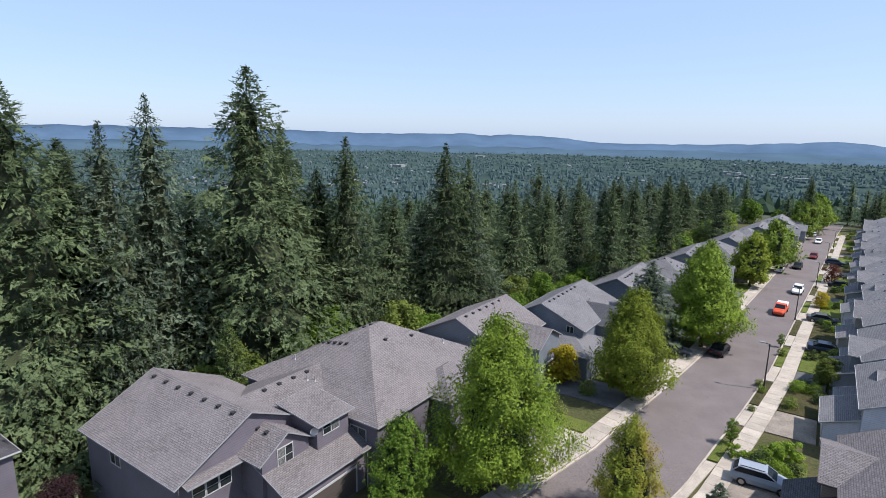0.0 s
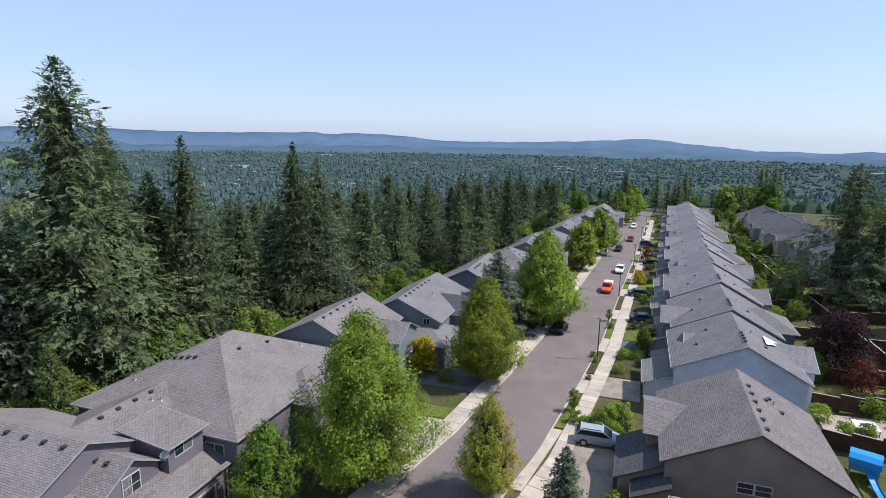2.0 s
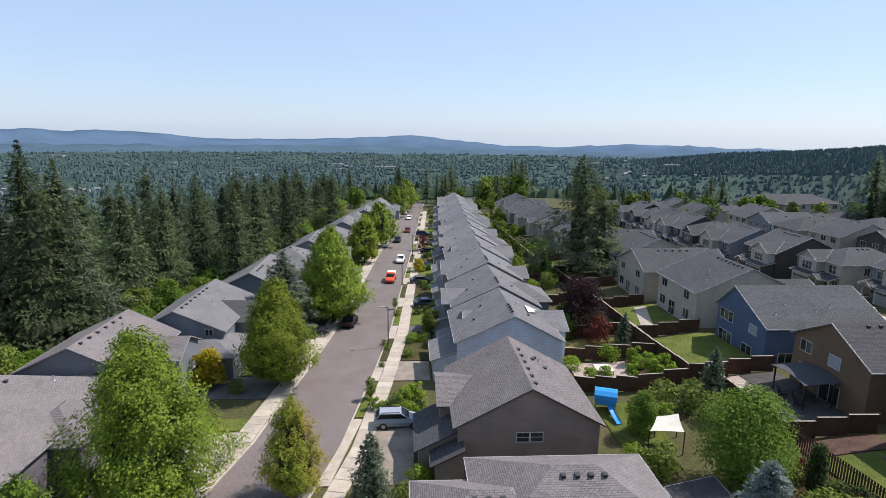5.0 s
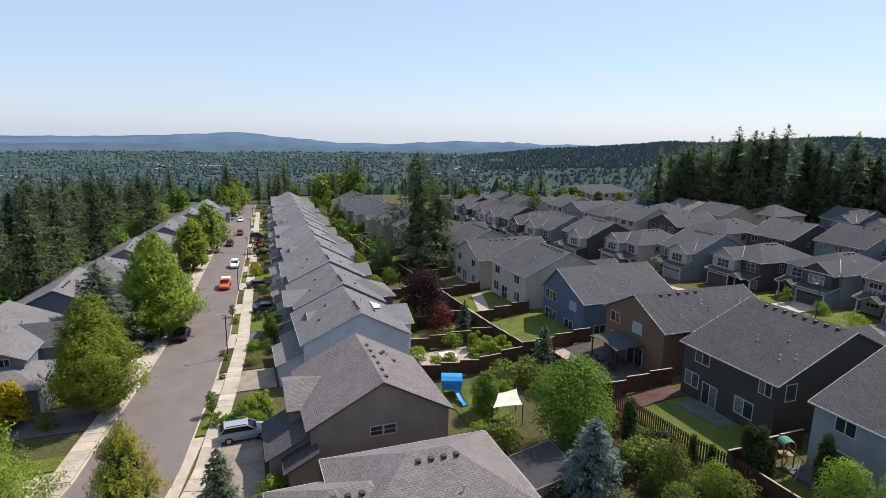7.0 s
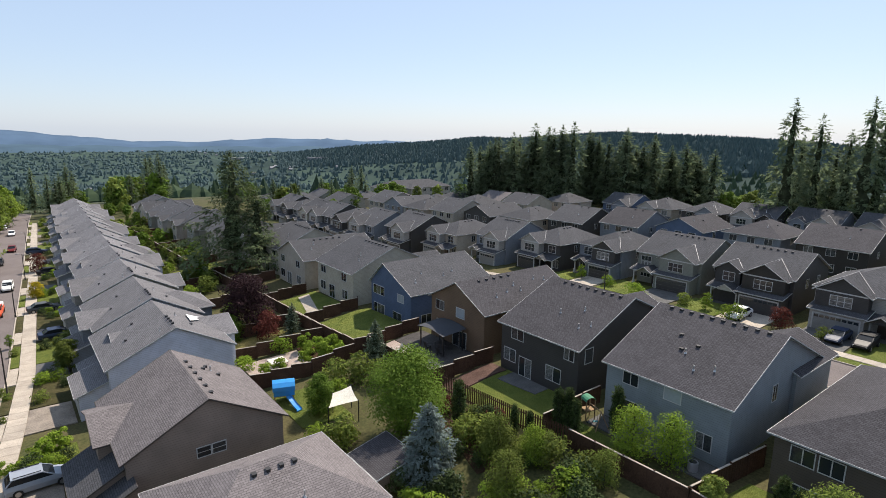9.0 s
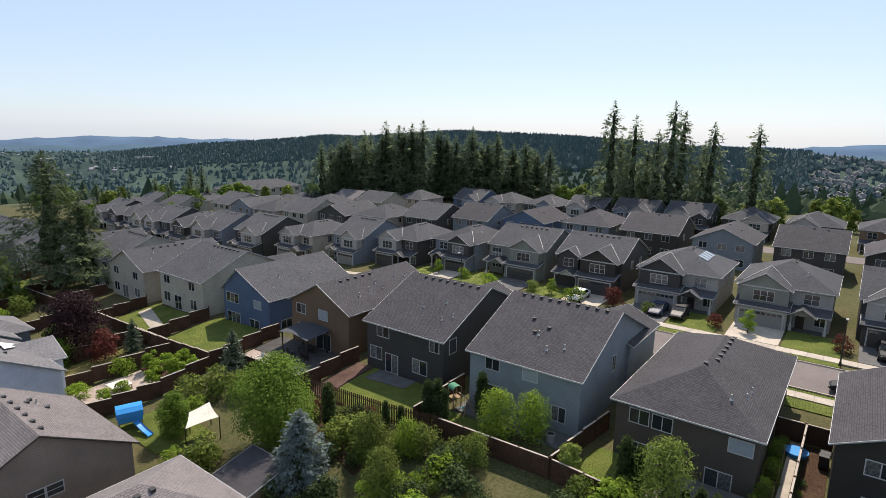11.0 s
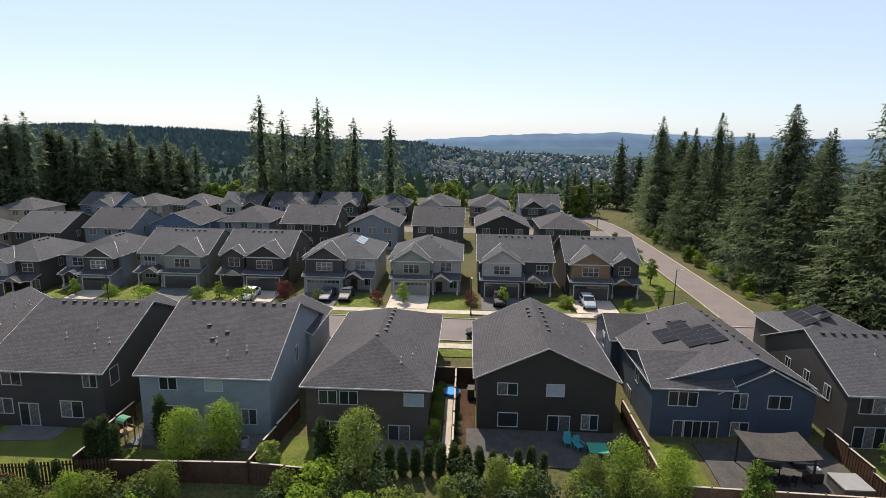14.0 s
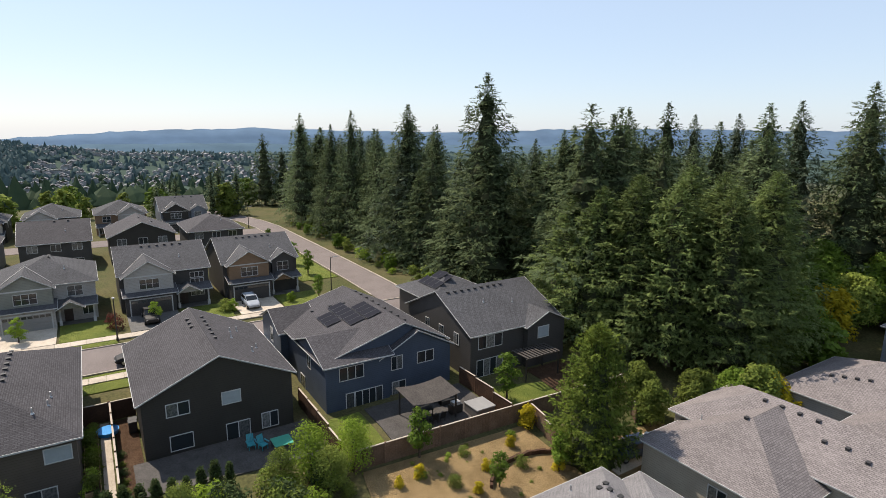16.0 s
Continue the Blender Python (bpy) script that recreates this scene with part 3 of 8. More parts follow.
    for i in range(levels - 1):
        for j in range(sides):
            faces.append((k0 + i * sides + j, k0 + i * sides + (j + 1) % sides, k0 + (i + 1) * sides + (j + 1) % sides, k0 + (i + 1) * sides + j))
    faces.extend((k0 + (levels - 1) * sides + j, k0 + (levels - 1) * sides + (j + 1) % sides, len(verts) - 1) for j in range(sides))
    return tr.mesh("trunk", BARK, True), mesh_of("crown", verts, faces, [mat, INNER_SHADE], [0] * len(roots) + [1] * (len(faces) - len(roots)))


def blade_faces(rng, p, n, leaf, blades):
    """Leaf blades at the points p with the normals n: triangles or slightly folded quads."""
    a = np.cross(n, rng.normal(size=n.shape))
    a /= np.maximum(1e-6, np.linalg.norm(a, axis=1))[:, None]
    b = np.cross(n, a)
    l = (leaf * rng.uniform(0.6, 1.35, len(p)))[:, None]
    if blades == 3:
        corners = (p - a * l * 0.6, p + b * l * 0.62 - n * l * 0.1, p + a * l * 0.7 - n * l * 0.15)
    else:
        corners = (p - a * l * 0.6, p + b * l * 0.36 - n * l * 0.1, p + a * l * 0.7 - n * l * 0.15, p - b * l * 0.36 - n * l * 0.1)
    m = len(corners)
    verts = np.stack(corners, 1).reshape(-1, 3)
    return [tuple(v) for v in verts], [tuple(range(m * k, m * k + m)) for k in range(len(p))]


def street_tree_mesh(seed, height, radius, mat, sprigs=1300, each=10, leaf=0.27, stem=0.16, blades=4, low_fill=0.5, gaps=0.22):
    """A maple: short trunk, steep limbs, and a tall egg-shaped crown of upright leafy sprigs in uneven masses."""
    rng = np.random.default_rng(seed)
    tr = Shape()
    low = height * stem
    rad = 0.020 * height + 0.03
    tr.tube((0, 0, -0.4), (0, 0, low), rad, rad * 0.8, 8, caps=False)
    tr.tube((0, 0, low), (0, 0, height * 0.85), rad * 0.8, rad * 0.12, 7, caps=False)
    for k in range(14):
        f = 0.05 + 0.6 * k / 14
        ang, r = k * 2.4, radius * rng.uniform(0.45, 0.75) * (1 - 0.5 * f)
        z = low + (height - low) * f
        tr.tube((0, 0, z * 0.9), (math.cos(ang) * r, math.sin(ang) * r, z + r * 1.1), rad * 0.34, rad * 0.06, 5, caps=False)
    clumps = max(12, sprigs // 6)
    own = rng.integers(0, clumps, sprigs)
    f0, a0, d0 = rng.beta(1.15, 1.55, clumps), rng.uniform(0, 2 * math.pi, clumps), rng.uniform(0.84, 1.08, clumps)
    f = np.clip(f0[own] + rng.normal(0, 0.034, sprigs), 0.0, 0.995)
    ang = a0[own] + rng.normal(0, 0.17, sprigs)
    shape = lambda g: np.minimum(1.0, (g + 0.05) * 3.2) ** low_fill * (1.16 * np.maximum(0.0, 1 - g) ** 0.66).clip(0, 1) + 0.02
    prof = shape(f)
    z = low * 0.75 + (height * 0.97 - low * 0.75) * f
    q = rng.uniform(0, 6.28, 6)
    bulge = 1 + 0.13 * np.sin(2 * ang + q[0] + 5 * f) + 0.12 * np.sin(3 * ang + q[1] - 9 * f) + 0.10 * np.sin(5 * ang + q[2] + 16 * f) + 0.07 * np.sin(8 * ang + q[3] - 23 * f)
    depth = np.where(rng.uniform(0, 1, sprigs) < 0.82, d0[own] * rng.uniform(0.86, 1.04, sprigs), rng.uniform(0.35, 0.8, sprigs))
    mass = np.sin(4 * ang + q[4] + 13 * f) * np.sin(3 * ang + q[5] - 19 * f)
    depth *= 1 - gaps * (mass < -0.25)
    r = radius * prof * bulge * depth
    out = np.stack((np.cos(ang), np.sin(ang), np.zeros(sprigs)), 1)
    tilt = (0.35 + 0.9 * f)[:, None]
    way = out * 0.7 + np.array((0, 0, 1.0)) * (0.5 + tilt) + rng.normal(0, 0.25, (sprigs, 3))
    way /= np.linalg.norm(way, axis=1)[:, None]
    root = np.stack((np.cos(ang) * r, np.sin(ang) * r, z), 1)
    length = height * rng.uniform(0.045, 0.10, sprigs)
    k = np.repeat(np.arange(sprigs), each)
    t = rng.uniform(-0.5, 0.9, len(k))
    p = root[k] + way[k] * (t * length[k])[:, None] + rng.normal(0, 1, (len(k), 3)) * (0.24 * length[k] * (1.05 - 0.6 * np.abs(t)))[:, None]
    n = out[k] * 0.9 + np.array((0, 0, 0.75)) + rng.normal(0, 0.42, (len(k), 3))
    n /= np.linalg.norm(n, axis=1)[:, None]
    p[:, 2] = np.maximum(p[:, 2], height * 0.05)
    verts, faces = blade_faces(rng, p, n, leaf, blades)
    k0, sides, levels = len(verts), 9, 8     # inner twigs as one dark core in the middle, crown shade in its colour
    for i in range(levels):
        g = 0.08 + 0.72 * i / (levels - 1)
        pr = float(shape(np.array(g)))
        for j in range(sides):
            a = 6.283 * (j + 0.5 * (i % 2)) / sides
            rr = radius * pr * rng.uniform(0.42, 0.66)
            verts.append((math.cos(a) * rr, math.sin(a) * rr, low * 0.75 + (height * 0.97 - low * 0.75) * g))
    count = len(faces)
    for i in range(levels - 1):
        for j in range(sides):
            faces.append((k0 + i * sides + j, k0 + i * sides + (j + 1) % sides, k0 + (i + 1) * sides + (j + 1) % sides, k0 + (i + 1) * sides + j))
    return tr.mesh("trunk", BARK, True), mesh_of("crown", verts, faces, [mat, INNER_SHADE], [0] * count + [1] * (len(faces) - count))


def leafy_mesh(seed, height, radius, mat, leaves=4200, leaf=0.3, stem=0.22, shape="oval", lobes=16, trunk=True, squash=1.0, blades=4):
    """Trunk with limbs, and a crown of leaf blades gathered into uneven lobes."""
    rng = np.random.default_rng(seed)
    tr = Shape()
    low = height * stem
    rad = 0.022 * height + 0.02
    tr.tube((0, 0, -0.4), (0, 0, low), rad, rad * 0.75, 8, caps=False)
    tr.tube((0, 0, low), (0, 0, height * 0.8), rad * 0.75, rad * 0.2, 7, caps=False)
    centres = []
    crown = height - low * 0.85
    for k in range(lobes):
        f = (k + 0.5) / lobes
        if shape == "oval":
            prof = math.sin(math.pi * min(1, 0.10 + 0.88 * f)) ** 0.65
        elif shape == "column":
            prof = 0.9 * min(1, 2.6 * (1 - f) + 0.05)
        else:
            prof = math.sqrt(max(0.03, 1 - (2 * f * 0.8 - 0.6) ** 2))
        z = low * 0.85 + crown * f
        ang = k * 2.4 + rng.uniform(-0.5, 0.5)
        r = radius * prof * rng.uniform(0.35, 0.72)
        q = np.array((math.cos(ang) * r, math.sin(ang) * r, z))
        size = radius * (0.24 + 0.28 * prof) * rng.uniform(0.7, 1.25)
        centres.append((q, size))
        if k % 2 == 0:
            tr.tube((0, 0, max(low * 0.8, z - r * 1.1 - 0.3)), tuple(q), rad * 0.32, rad * 0.08, 5, caps=False)
    share = np.array([w ** 2 for _, w in centres])
    pick = rng.choice(len(centres), size=leaves, p=share / share.sum())
    q, size = np.array([q for q, _ in centres])[pick], np.array([w for _, w in centres])[pick]
    d = rng.normal(size=(leaves, 3))
    d /= np.linalg.norm(d, axis=1)[:, None]
    d[:, 2] = np.where(d[:, 2] < -0.35, -d[:, 2], d[:, 2])
    deep = np.where(rng.uniform(0, 1, leaves) < 0.8, rng.uniform(0.72, 1.1, leaves), rng.uniform(0.2, 0.7, leaves))
    p = q + d * (size * deep)[:, None] * np.array((1, 1, 0.85 * squash))
    n = d + rng.normal(size=(leaves, 3)) * 0.42 + np.array((0, 0, 0.35))
    n /= np.linalg.norm(n, axis=1)[:, None]
    keep = p[:, 2] > height * 0.04
    verts, faces = blade_faces(rng, p[keep], n[keep], leaf, blades)
    return (tr.mesh("trunk", BARK, True) if trunk else None), mesh_of("crown", verts, faces, [mat])


PLANTS = {}


def plant(kind, x, y, size=1.0, label="", category="tree", group="", z=None, turn=None, wide=1.0):
    """Sets a copy of a plant kind at x, y on the ground."""
    name, trunk, crown = PLANTS[kind]
    ob = thing(name, x, y, 0, label, category, group)
    zz = land(x, y) - 0.05 if z is None else z
    ang = (x * 37.3 + y * 91.7) % 360 if turn is None else turn
    ob.matrix_basis = pose(x, y, zz, 0, 0, ang) @ Matrix.Diagonal((size * wide, size * wide, size, 1))
    if trunk:
        child("trunk", trunk, ob)
    child("crown", crown, ob)
    return ob


# ---- ground sheet to the horizon ----
def ground_mesh():
    radii = [3 * k for k in range(1, 84)]
    while radii[-1] < 4700:
        radii.append(radii[-1] * 1.055)
    sides = 240
    cx, cy = 20.0, 30.0
    verts, faces = [(cx, cy, land(cx, cy))], []
    for r in radii:
        for k in range(sides):
            a = 2 * math.pi * k / sides
            x, y = cx + r * math.sin(a), cy + r * math.cos(a)
            verts.append((x, y, land(x, y)))
    for k in range(sides):
        faces.append((0, 1 + (k + 1) % sides, 1 + k))
    for j in range(len(radii) - 1):
        for k in range(sides):
            a, b = 1 + j * sides + k, 1 + j * sides + (k + 1) % sides
            faces.append((a, b, b + sides, a + sides))
    m, nt, p = material("garden ground, woods floor and valley fields", 0.95, 0.1)
    xyz = world_xyz(nt)
    near = blend(nt, grain(nt, 0.16, 4, coord=xyz), (0.050, 0.062, 0.022), (0.105, 0.088, 0.044))
    near = blend(nt, 0.35, near, blend(nt, grain(nt, 4.0, 3, coord=xyz), (0.03, 0.028, 0.014), (0.15, 0.14, 0.06)))
    # valley colours lean blue-green: distance haze put into the base colour
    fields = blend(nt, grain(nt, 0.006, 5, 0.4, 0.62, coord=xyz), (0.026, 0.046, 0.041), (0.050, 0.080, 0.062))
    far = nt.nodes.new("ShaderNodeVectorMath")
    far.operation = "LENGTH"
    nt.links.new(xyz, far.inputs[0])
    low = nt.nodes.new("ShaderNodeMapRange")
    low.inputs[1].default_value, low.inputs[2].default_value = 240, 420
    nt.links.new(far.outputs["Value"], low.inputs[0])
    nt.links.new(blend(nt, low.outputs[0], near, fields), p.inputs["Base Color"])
    me = mesh_of("ground", verts, faces, [m], smooth=True)
    return tagged(new("ground", me), "rough garden ground that falls to a wide wooded valley", "ground", kind="structure")


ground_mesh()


def draped(name, left, right, dz, mat, label, category, cuts=2, kind="structure", skirt=0.12, parent=None):
    """A strip between two lines of points, laid dz over the ground, with sides that reach down."""
    sh = Shape()
    rows = []
    for a, b in zip(left, right):
        rows.append([(a[0] + (b[0] - a[0]) * k / cuts, a[1] + (b[1] - a[1]) * k / cuts) for k in range(cuts + 1)])
    up = lambda p: (p[0], p[1], land(*p) + dz)
    down = lambda p: (p[0], p[1], land(*p) + dz - skirt)
    for r, q in zip(rows, rows[1:]):
        for k in range(cuts):
            sh.poly([up(r[k]), up(r[k + 1]), up(q[k + 1]), up(q[k])])
        sh.poly([down(r[0]), up(r[0]), up(q[0]), down(q[0])])
        sh.poly([up(r[-1]), down(r[-1]), down(q[-1]), up(q[-1])])
    for r, flip in ((rows[0], False), (rows[-1], True)):
        for k in range(cuts):
            q = [down(r[k]), down(r[k + 1]), up(r[k + 1]), up(r[k])]
            sh.poly(q[::-1] if flip else q)
    ob = new(name, sh.mesh(name, mat))
    if parent is not None:
        ob.parent = parent
        return ob
    return tagged(ob, label, category, kind=kind)


def stretch(line, step=3.0):
    """A line of x, y points cut every few metres, by its y or x."""
    out = []
    for a, b in zip(line, line[1:]):
        n = max(1, int(math.dist(a, b) / step))
        out.extend((a[0] + (b[0] - a[0]) * k / n, a[1] + (b[1] - a[1]) * k / n) for k in range(n))
    return out + [line[-1]]


def offset(line, d):
    """The line moved d to its right."""
    out = []
    for k, p in enumerate(line):
        a, b = line[max(0, k - 1)], line[min(len(line) - 1, k + 1)]
        ux, uy = b[0] - a[0], b[1] - a[1]
        n = math.hypot(ux, uy)
        out.append((p[0] + uy / n * d, p[1] - ux / n * d))
    return out


KERB_A = stretch([(-30, -60), (-20, -15), (-13, 15), (-9.0, 32), (-6.3, 44), (-4.3, 61), (-2.9, 76), (-1.7, 100), (0.6, 143), (3.0, 195), (5.3, 242), (8, 285)])
KERB_A_LEFT = offset(KERB_A, -7.7)
KERB_B = stretch([(60.6, -44), (61.0, 40), (60.0, 52), (56.5, 66), (53, 84), (50, 110), (50, 150), (51, 235)])
KERB_B_FAR = offset(KERB_B, 7.6)
KERB_C = stretch([(68.6, -41.5), (140, -41.7), (165, -39.4), (190, -36)])
KERB_C_NEAR = offset(KERB_C, -5.6)
KERB_D = stretch([(131.5, -36), (131.5, 105)])


def road(left, right, name, label):
    draped(name, left, right, 0.05, ASPHALT, label, "road", cuts=3)


road(KERB_A_LEFT, KERB_A, "road_street", "worn grey-brown asphalt residential street without markings")
road(KERB_B, KERB_B_FAR, "road_second", "grey asphalt street between two rows of dark houses")
road(offset(KERB_C, 0), KERB_C_NEAR[:], "road_side", "grey asphalt side street running along the firs")
road(KERB_D, offset(KERB_D, 7.5), "road_far", "grey asphalt street between far house rows")


def kerb(line, side):
    draped("kerb", line if side > 0 else offset(line, -0.16), offset(line, 0.16) if side > 0 else line, 0.17, CONCRETE, "pale concrete kerb along the asphalt", "kerb", 1)


kerb(KERB_A, 1), kerb(KERB_A_LEFT, -1), kerb(KERB_B, -1), kerb(KERB_B_FAR, 1), kerb(KERB_C, 1), kerb([p for p in KERB_C_NEAR if p[0] > 70], -1)


def patch(name, corners, mat, dz, label, category="lawn", cells=5):
    """A four-cornered patch laid on the ground."""
    a, b, c, d = corners
    lerp = lambda p, q, t: (p[0] + (q[0] - p[0]) * t, p[1] + (q[1] - p[1]) * t)
    left = [lerp(a, d, k / cells) for k in range(cells + 1)]
    right = [lerp(b, c, k / cells) for k in range(cells + 1)]
    return draped(name, left, right, dz, mat, label, category, cuts=cells)


# ---- the near row on the second street, seen from behind ----
WALLS = {}


def paint(name, colour):
    if name not in WALLS:
        WALLS[name] = siding_material(name + " lap siding", colour)
    return WALLS[name]


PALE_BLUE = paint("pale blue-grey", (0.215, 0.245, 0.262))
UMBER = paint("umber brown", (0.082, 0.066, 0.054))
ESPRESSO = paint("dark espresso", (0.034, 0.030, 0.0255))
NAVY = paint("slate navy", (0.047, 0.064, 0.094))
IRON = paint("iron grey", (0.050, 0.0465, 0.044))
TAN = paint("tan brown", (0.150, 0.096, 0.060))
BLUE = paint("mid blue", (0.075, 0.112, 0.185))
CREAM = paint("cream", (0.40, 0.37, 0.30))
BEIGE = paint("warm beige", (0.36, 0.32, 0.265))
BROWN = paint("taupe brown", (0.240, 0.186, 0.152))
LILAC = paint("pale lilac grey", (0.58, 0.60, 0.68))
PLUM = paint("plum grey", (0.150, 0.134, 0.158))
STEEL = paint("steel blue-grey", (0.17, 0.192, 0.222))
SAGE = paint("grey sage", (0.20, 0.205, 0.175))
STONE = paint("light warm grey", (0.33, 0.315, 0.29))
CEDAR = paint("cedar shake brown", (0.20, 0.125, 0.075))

GLASSES = (GLASS, BLIND)


def back_windows(top, c, x, rows, trim=TRIM):
    for y, z, w, h, lights, blind in rows:
        add_window(top, c, "-x", x, y, z, w, h, lights, 1, trim, GLASSES[blind], "patio_door" if h > 1.5 and lights == 2 else "window")


ROW_B = "row of houses on the second street"

# pale blue house
m = wing(39.1, 55.4, 14.5, 25.3, 2.7, 8.2, "gy", 0.45)
top, c = house("pale blue-grey two-storey house with dark shingled gable roof", [m, wing(50, 58, 14.2, 20.5, 2.7, 8.0, "gx", 0.45)], PALE_BLUE, SHINGLE_DARK, TRIM, ROW_B)
back_windows(top, c, 39.1, [(22.9, 7.3, 1.4, 1.0, 2, 0), (19.1, 7.3, 1.4, 1.0, 1, 1), (22.8, 4.7, 1.5, 1.2, 1, 0), (18.6, 4.0, 1.6, 1.95, 2, 0), (16.3, 4.6, 1.2, 1.3, 2, 0)])
add_window(top, c, "-y", 46.5, 14.5, 7.2, 0.8, 1.4)
add_vents(top, c, m, [(46.9, 15.6 + 0.95 * k) for k in range(10)], [(41.6, 17.2), (42.4, 20.1), (41.0, 18.6)])
add_vents(top, c, m, [(42.6, 20.6), (43.4, 19.6), (44.1, 21.5)])

# umber house with hipped roof
m = wing(39.1, 57.6, 1.6, 11.5, 2.3, 7.7, "hip", 0.44)
top, c = house("umber brown two-storey house with dark hipped roof", [m], UMBER, SHINGLE_DARK, TRIM, ROW_B)
back_windows(top, c, 39.1, [(9.7, 6.6, 1.4, 1.1, 2, 0), (8.0, 6.6, 1.4, 1.1, 2, 0), (2.7, 6.6, 1.5, 1.0, 1, 1), (9.6, 3.8, 1.4, 1.3, 2, 0), (8.0, 3.8, 1.4, 1.3, 2, 0), (3.9, 3.3, 1.7, 1.95, 2, 0)])
add_vents(top, c, m, [(44.6, 6.5)] + [(46.5 + 1.2 * k, 6.0) for k in range(7)], [(41.5, 4.0), (43.2, 3.2), (44.8, 3.1)])

# espresso house, gable to the yard
m = wing(41.3, 55.2, -14.0, -2.5, 2.4, 7.9, "gx", 0.46)
top, c = house("dark espresso two-storey house with its gable to the yard", [m, wing(54, 58, -10, -4, 2.4, 5.2, "gx", 0.4)], ESPRESSO, SHINGLE_DARK, TRIM, ROW_B)
back_windows(top, c, 41.3, [(-5.0, 6.8, 1.6, 1.0, 2, 0), (-9.0, 6.8, 1.4, 1.0, 1, 1), (-5.1, 4.0, 1.6, 1.2, 1, 0), (-9.4, 3.5, 1.8, 1.95, 2, 0), (-12.0, 4.0, 1.3, 1.3, 2, 0)])
add_vents(top, c, m, [(46 + 1.3 * k, -8.9) for k in range(6)] + [(50 + 1.2 * k, -7.6) for k in range(3)], [(47.5, -10.5), (49.5, -10.8), (50.5, -11.6), (46, -12.3), (44.5, -11.6)])

# navy house with solar panels
m = wing(42.1, 57.0, -30.2, -17.2, 2.5, 7.55, "gx", 0.50, ridge=-25.4)
front = wing(41.5, 48, -30.4, -22.7, 2.5, 7.15, "gx", 0.52)
side = wing(41.2, 49.2, -23.4, -17.0, 2.5, 7.6, "gy", 0.36)
top, c = house("navy blue two-storey house with solar panels on the roof", [m, front, side, wing(52.6, 59.4, -20.4, -16.4, 2.5, 7.4, "gy", 0.45)], NAVY, SHINGLE_DARK, TRIM, ROW_B)
back_windows(top, c, 41.2, [(-19.5, 6.5, 2.3, 1.2, 3, 0), (-19.3, 3.7, 0.75, 1.6, 1, 0), (-21.2, 3.7, 2.7, 1.6, 4, 0)])
back_windows(top, c, 41.5, [(-24.3, 6.3, 1.1, 1.3, 2, 0), (-27.5, 6.3, 1.8, 1.1, 2, 0), (-24.5, 3.4, 1.4, 1.9, 2, 0)])
add_window(top, c, "+y", 45.5, -17.0, 6.6, 0.9, 1.3), add_window(top, c, "+y", 55.8, -16.4, 6.2, 0.9, 1.5), add_window(top, c, "+y", 47.5, -17.0, 3.8, 1.2, 1.3)
SOLAR, snt, sp = material("solar panel", 0.6, 0.0)
sp.inputs["Base Color"].default_value = (0.026, 0.027, 0.034, 1)
ALU = plain("dark aluminium edge", (0.05, 0.05, 0.052), 0.35, metal=0.8)


def solar_panels(top, c, w, cells, along, deep):
    """Panels on the slope of wing w that faces +y; each with a metal edge."""
    ym = w.get("ridge", (w["y0"] + w["y1"]) / 2)
    sl = math.degrees(math.atan(w["s"] * (ym - w["y0"]) / (w["y1"] - ym) if w["kind"] == "gx" else w["s"]))
    pan, rim = Shape(), Shape()
    pan.box(-along / 2, along / 2, -deep / 2, deep / 2, 0.0, 0.03)
    for a, b, e, f in ((-along / 2, along / 2, -deep / 2 - 0.03, -deep / 2), (-along / 2, along / 2, deep / 2, deep / 2 + 0.03), (-along / 2 - 0.03, -along / 2, -deep / 2, deep / 2), (along / 2, along / 2 + 0.03, -deep / 2, deep / 2)):
        rim.box(a, b, e, f, -0.02, 0.034)
    pm, rm = pan.mesh("solar_panel", SOLAR), rim.mesh("panel_edge", ALU)
    for x, y in cells:
        p = child("solar_panel", pm, top, "", pose(x - c.x, y - c.y, roof_height(w, x, y) + 0.2 - c.z, -sl, 0, 0))
        child("panel_edge", rm, p)


solar_panels(top, c, m, [(46.6 + 1.08 * k, -24.2) for k in range(4)] + [(46.9 + 1.08 * k, -22.5) for k in range(6)] + [(49.0 + 1.08 * k, -20.8) for k in range(3)], 1.0, 1.6)
add_vents(top, c, m, [(43.6 + 1.5 * k, -26.3) for k in range(9)] + [(52.4, -23.4), (53.2, -22.2), (54, -20.4)])
add_vents(top, c, side, [(43.0, -21.4)])

# last house of the row
m = wing(40.4, 53.4, -44.3, -32.2, 2.7, 7.9, "gy", 0.46)
front = wing(39.7, 46, -44.5, -39.2, 2.7, 7.8, "gx", 0.46)
hipped = wing(52, 61, -44, -35, 2.7, 7.9, "hip", 0.45)
top, c = house("dark grey-brown two-storey house beside the firs", [m, front, hipped], IRON, SHINGLE_SLATE, TRIM, ROW_B)
back_windows(top, c, 40.4, [(-34.7, 6.8, 3.0, 1.3, 3, 0), (-34.7, 4.0, 3.3, 1.8, 4, 0)])
add_window(top, c, "-x", 39.7, -41.4, 6.8, 1.5, 1.2, 1, 1, TRIM, BLIND)
for x in (43, 46, 49):
    add_window(top, c, "+y", x, -32.2, 6.7, 0.8, 1.2)
solar_panels(top, c, hipped, [(54.8 + 1.08 * k, -37.2) for k in range(4)] + [(55.3 + 1.08 * k, -38.8) for k in range(3)], 1.0, 1.5)
add_vents(top, c, m, [(46.3, -33.2 - 0.9 * k) for k in range(9)], [(44.2, -36.5), (43.5, -40)])

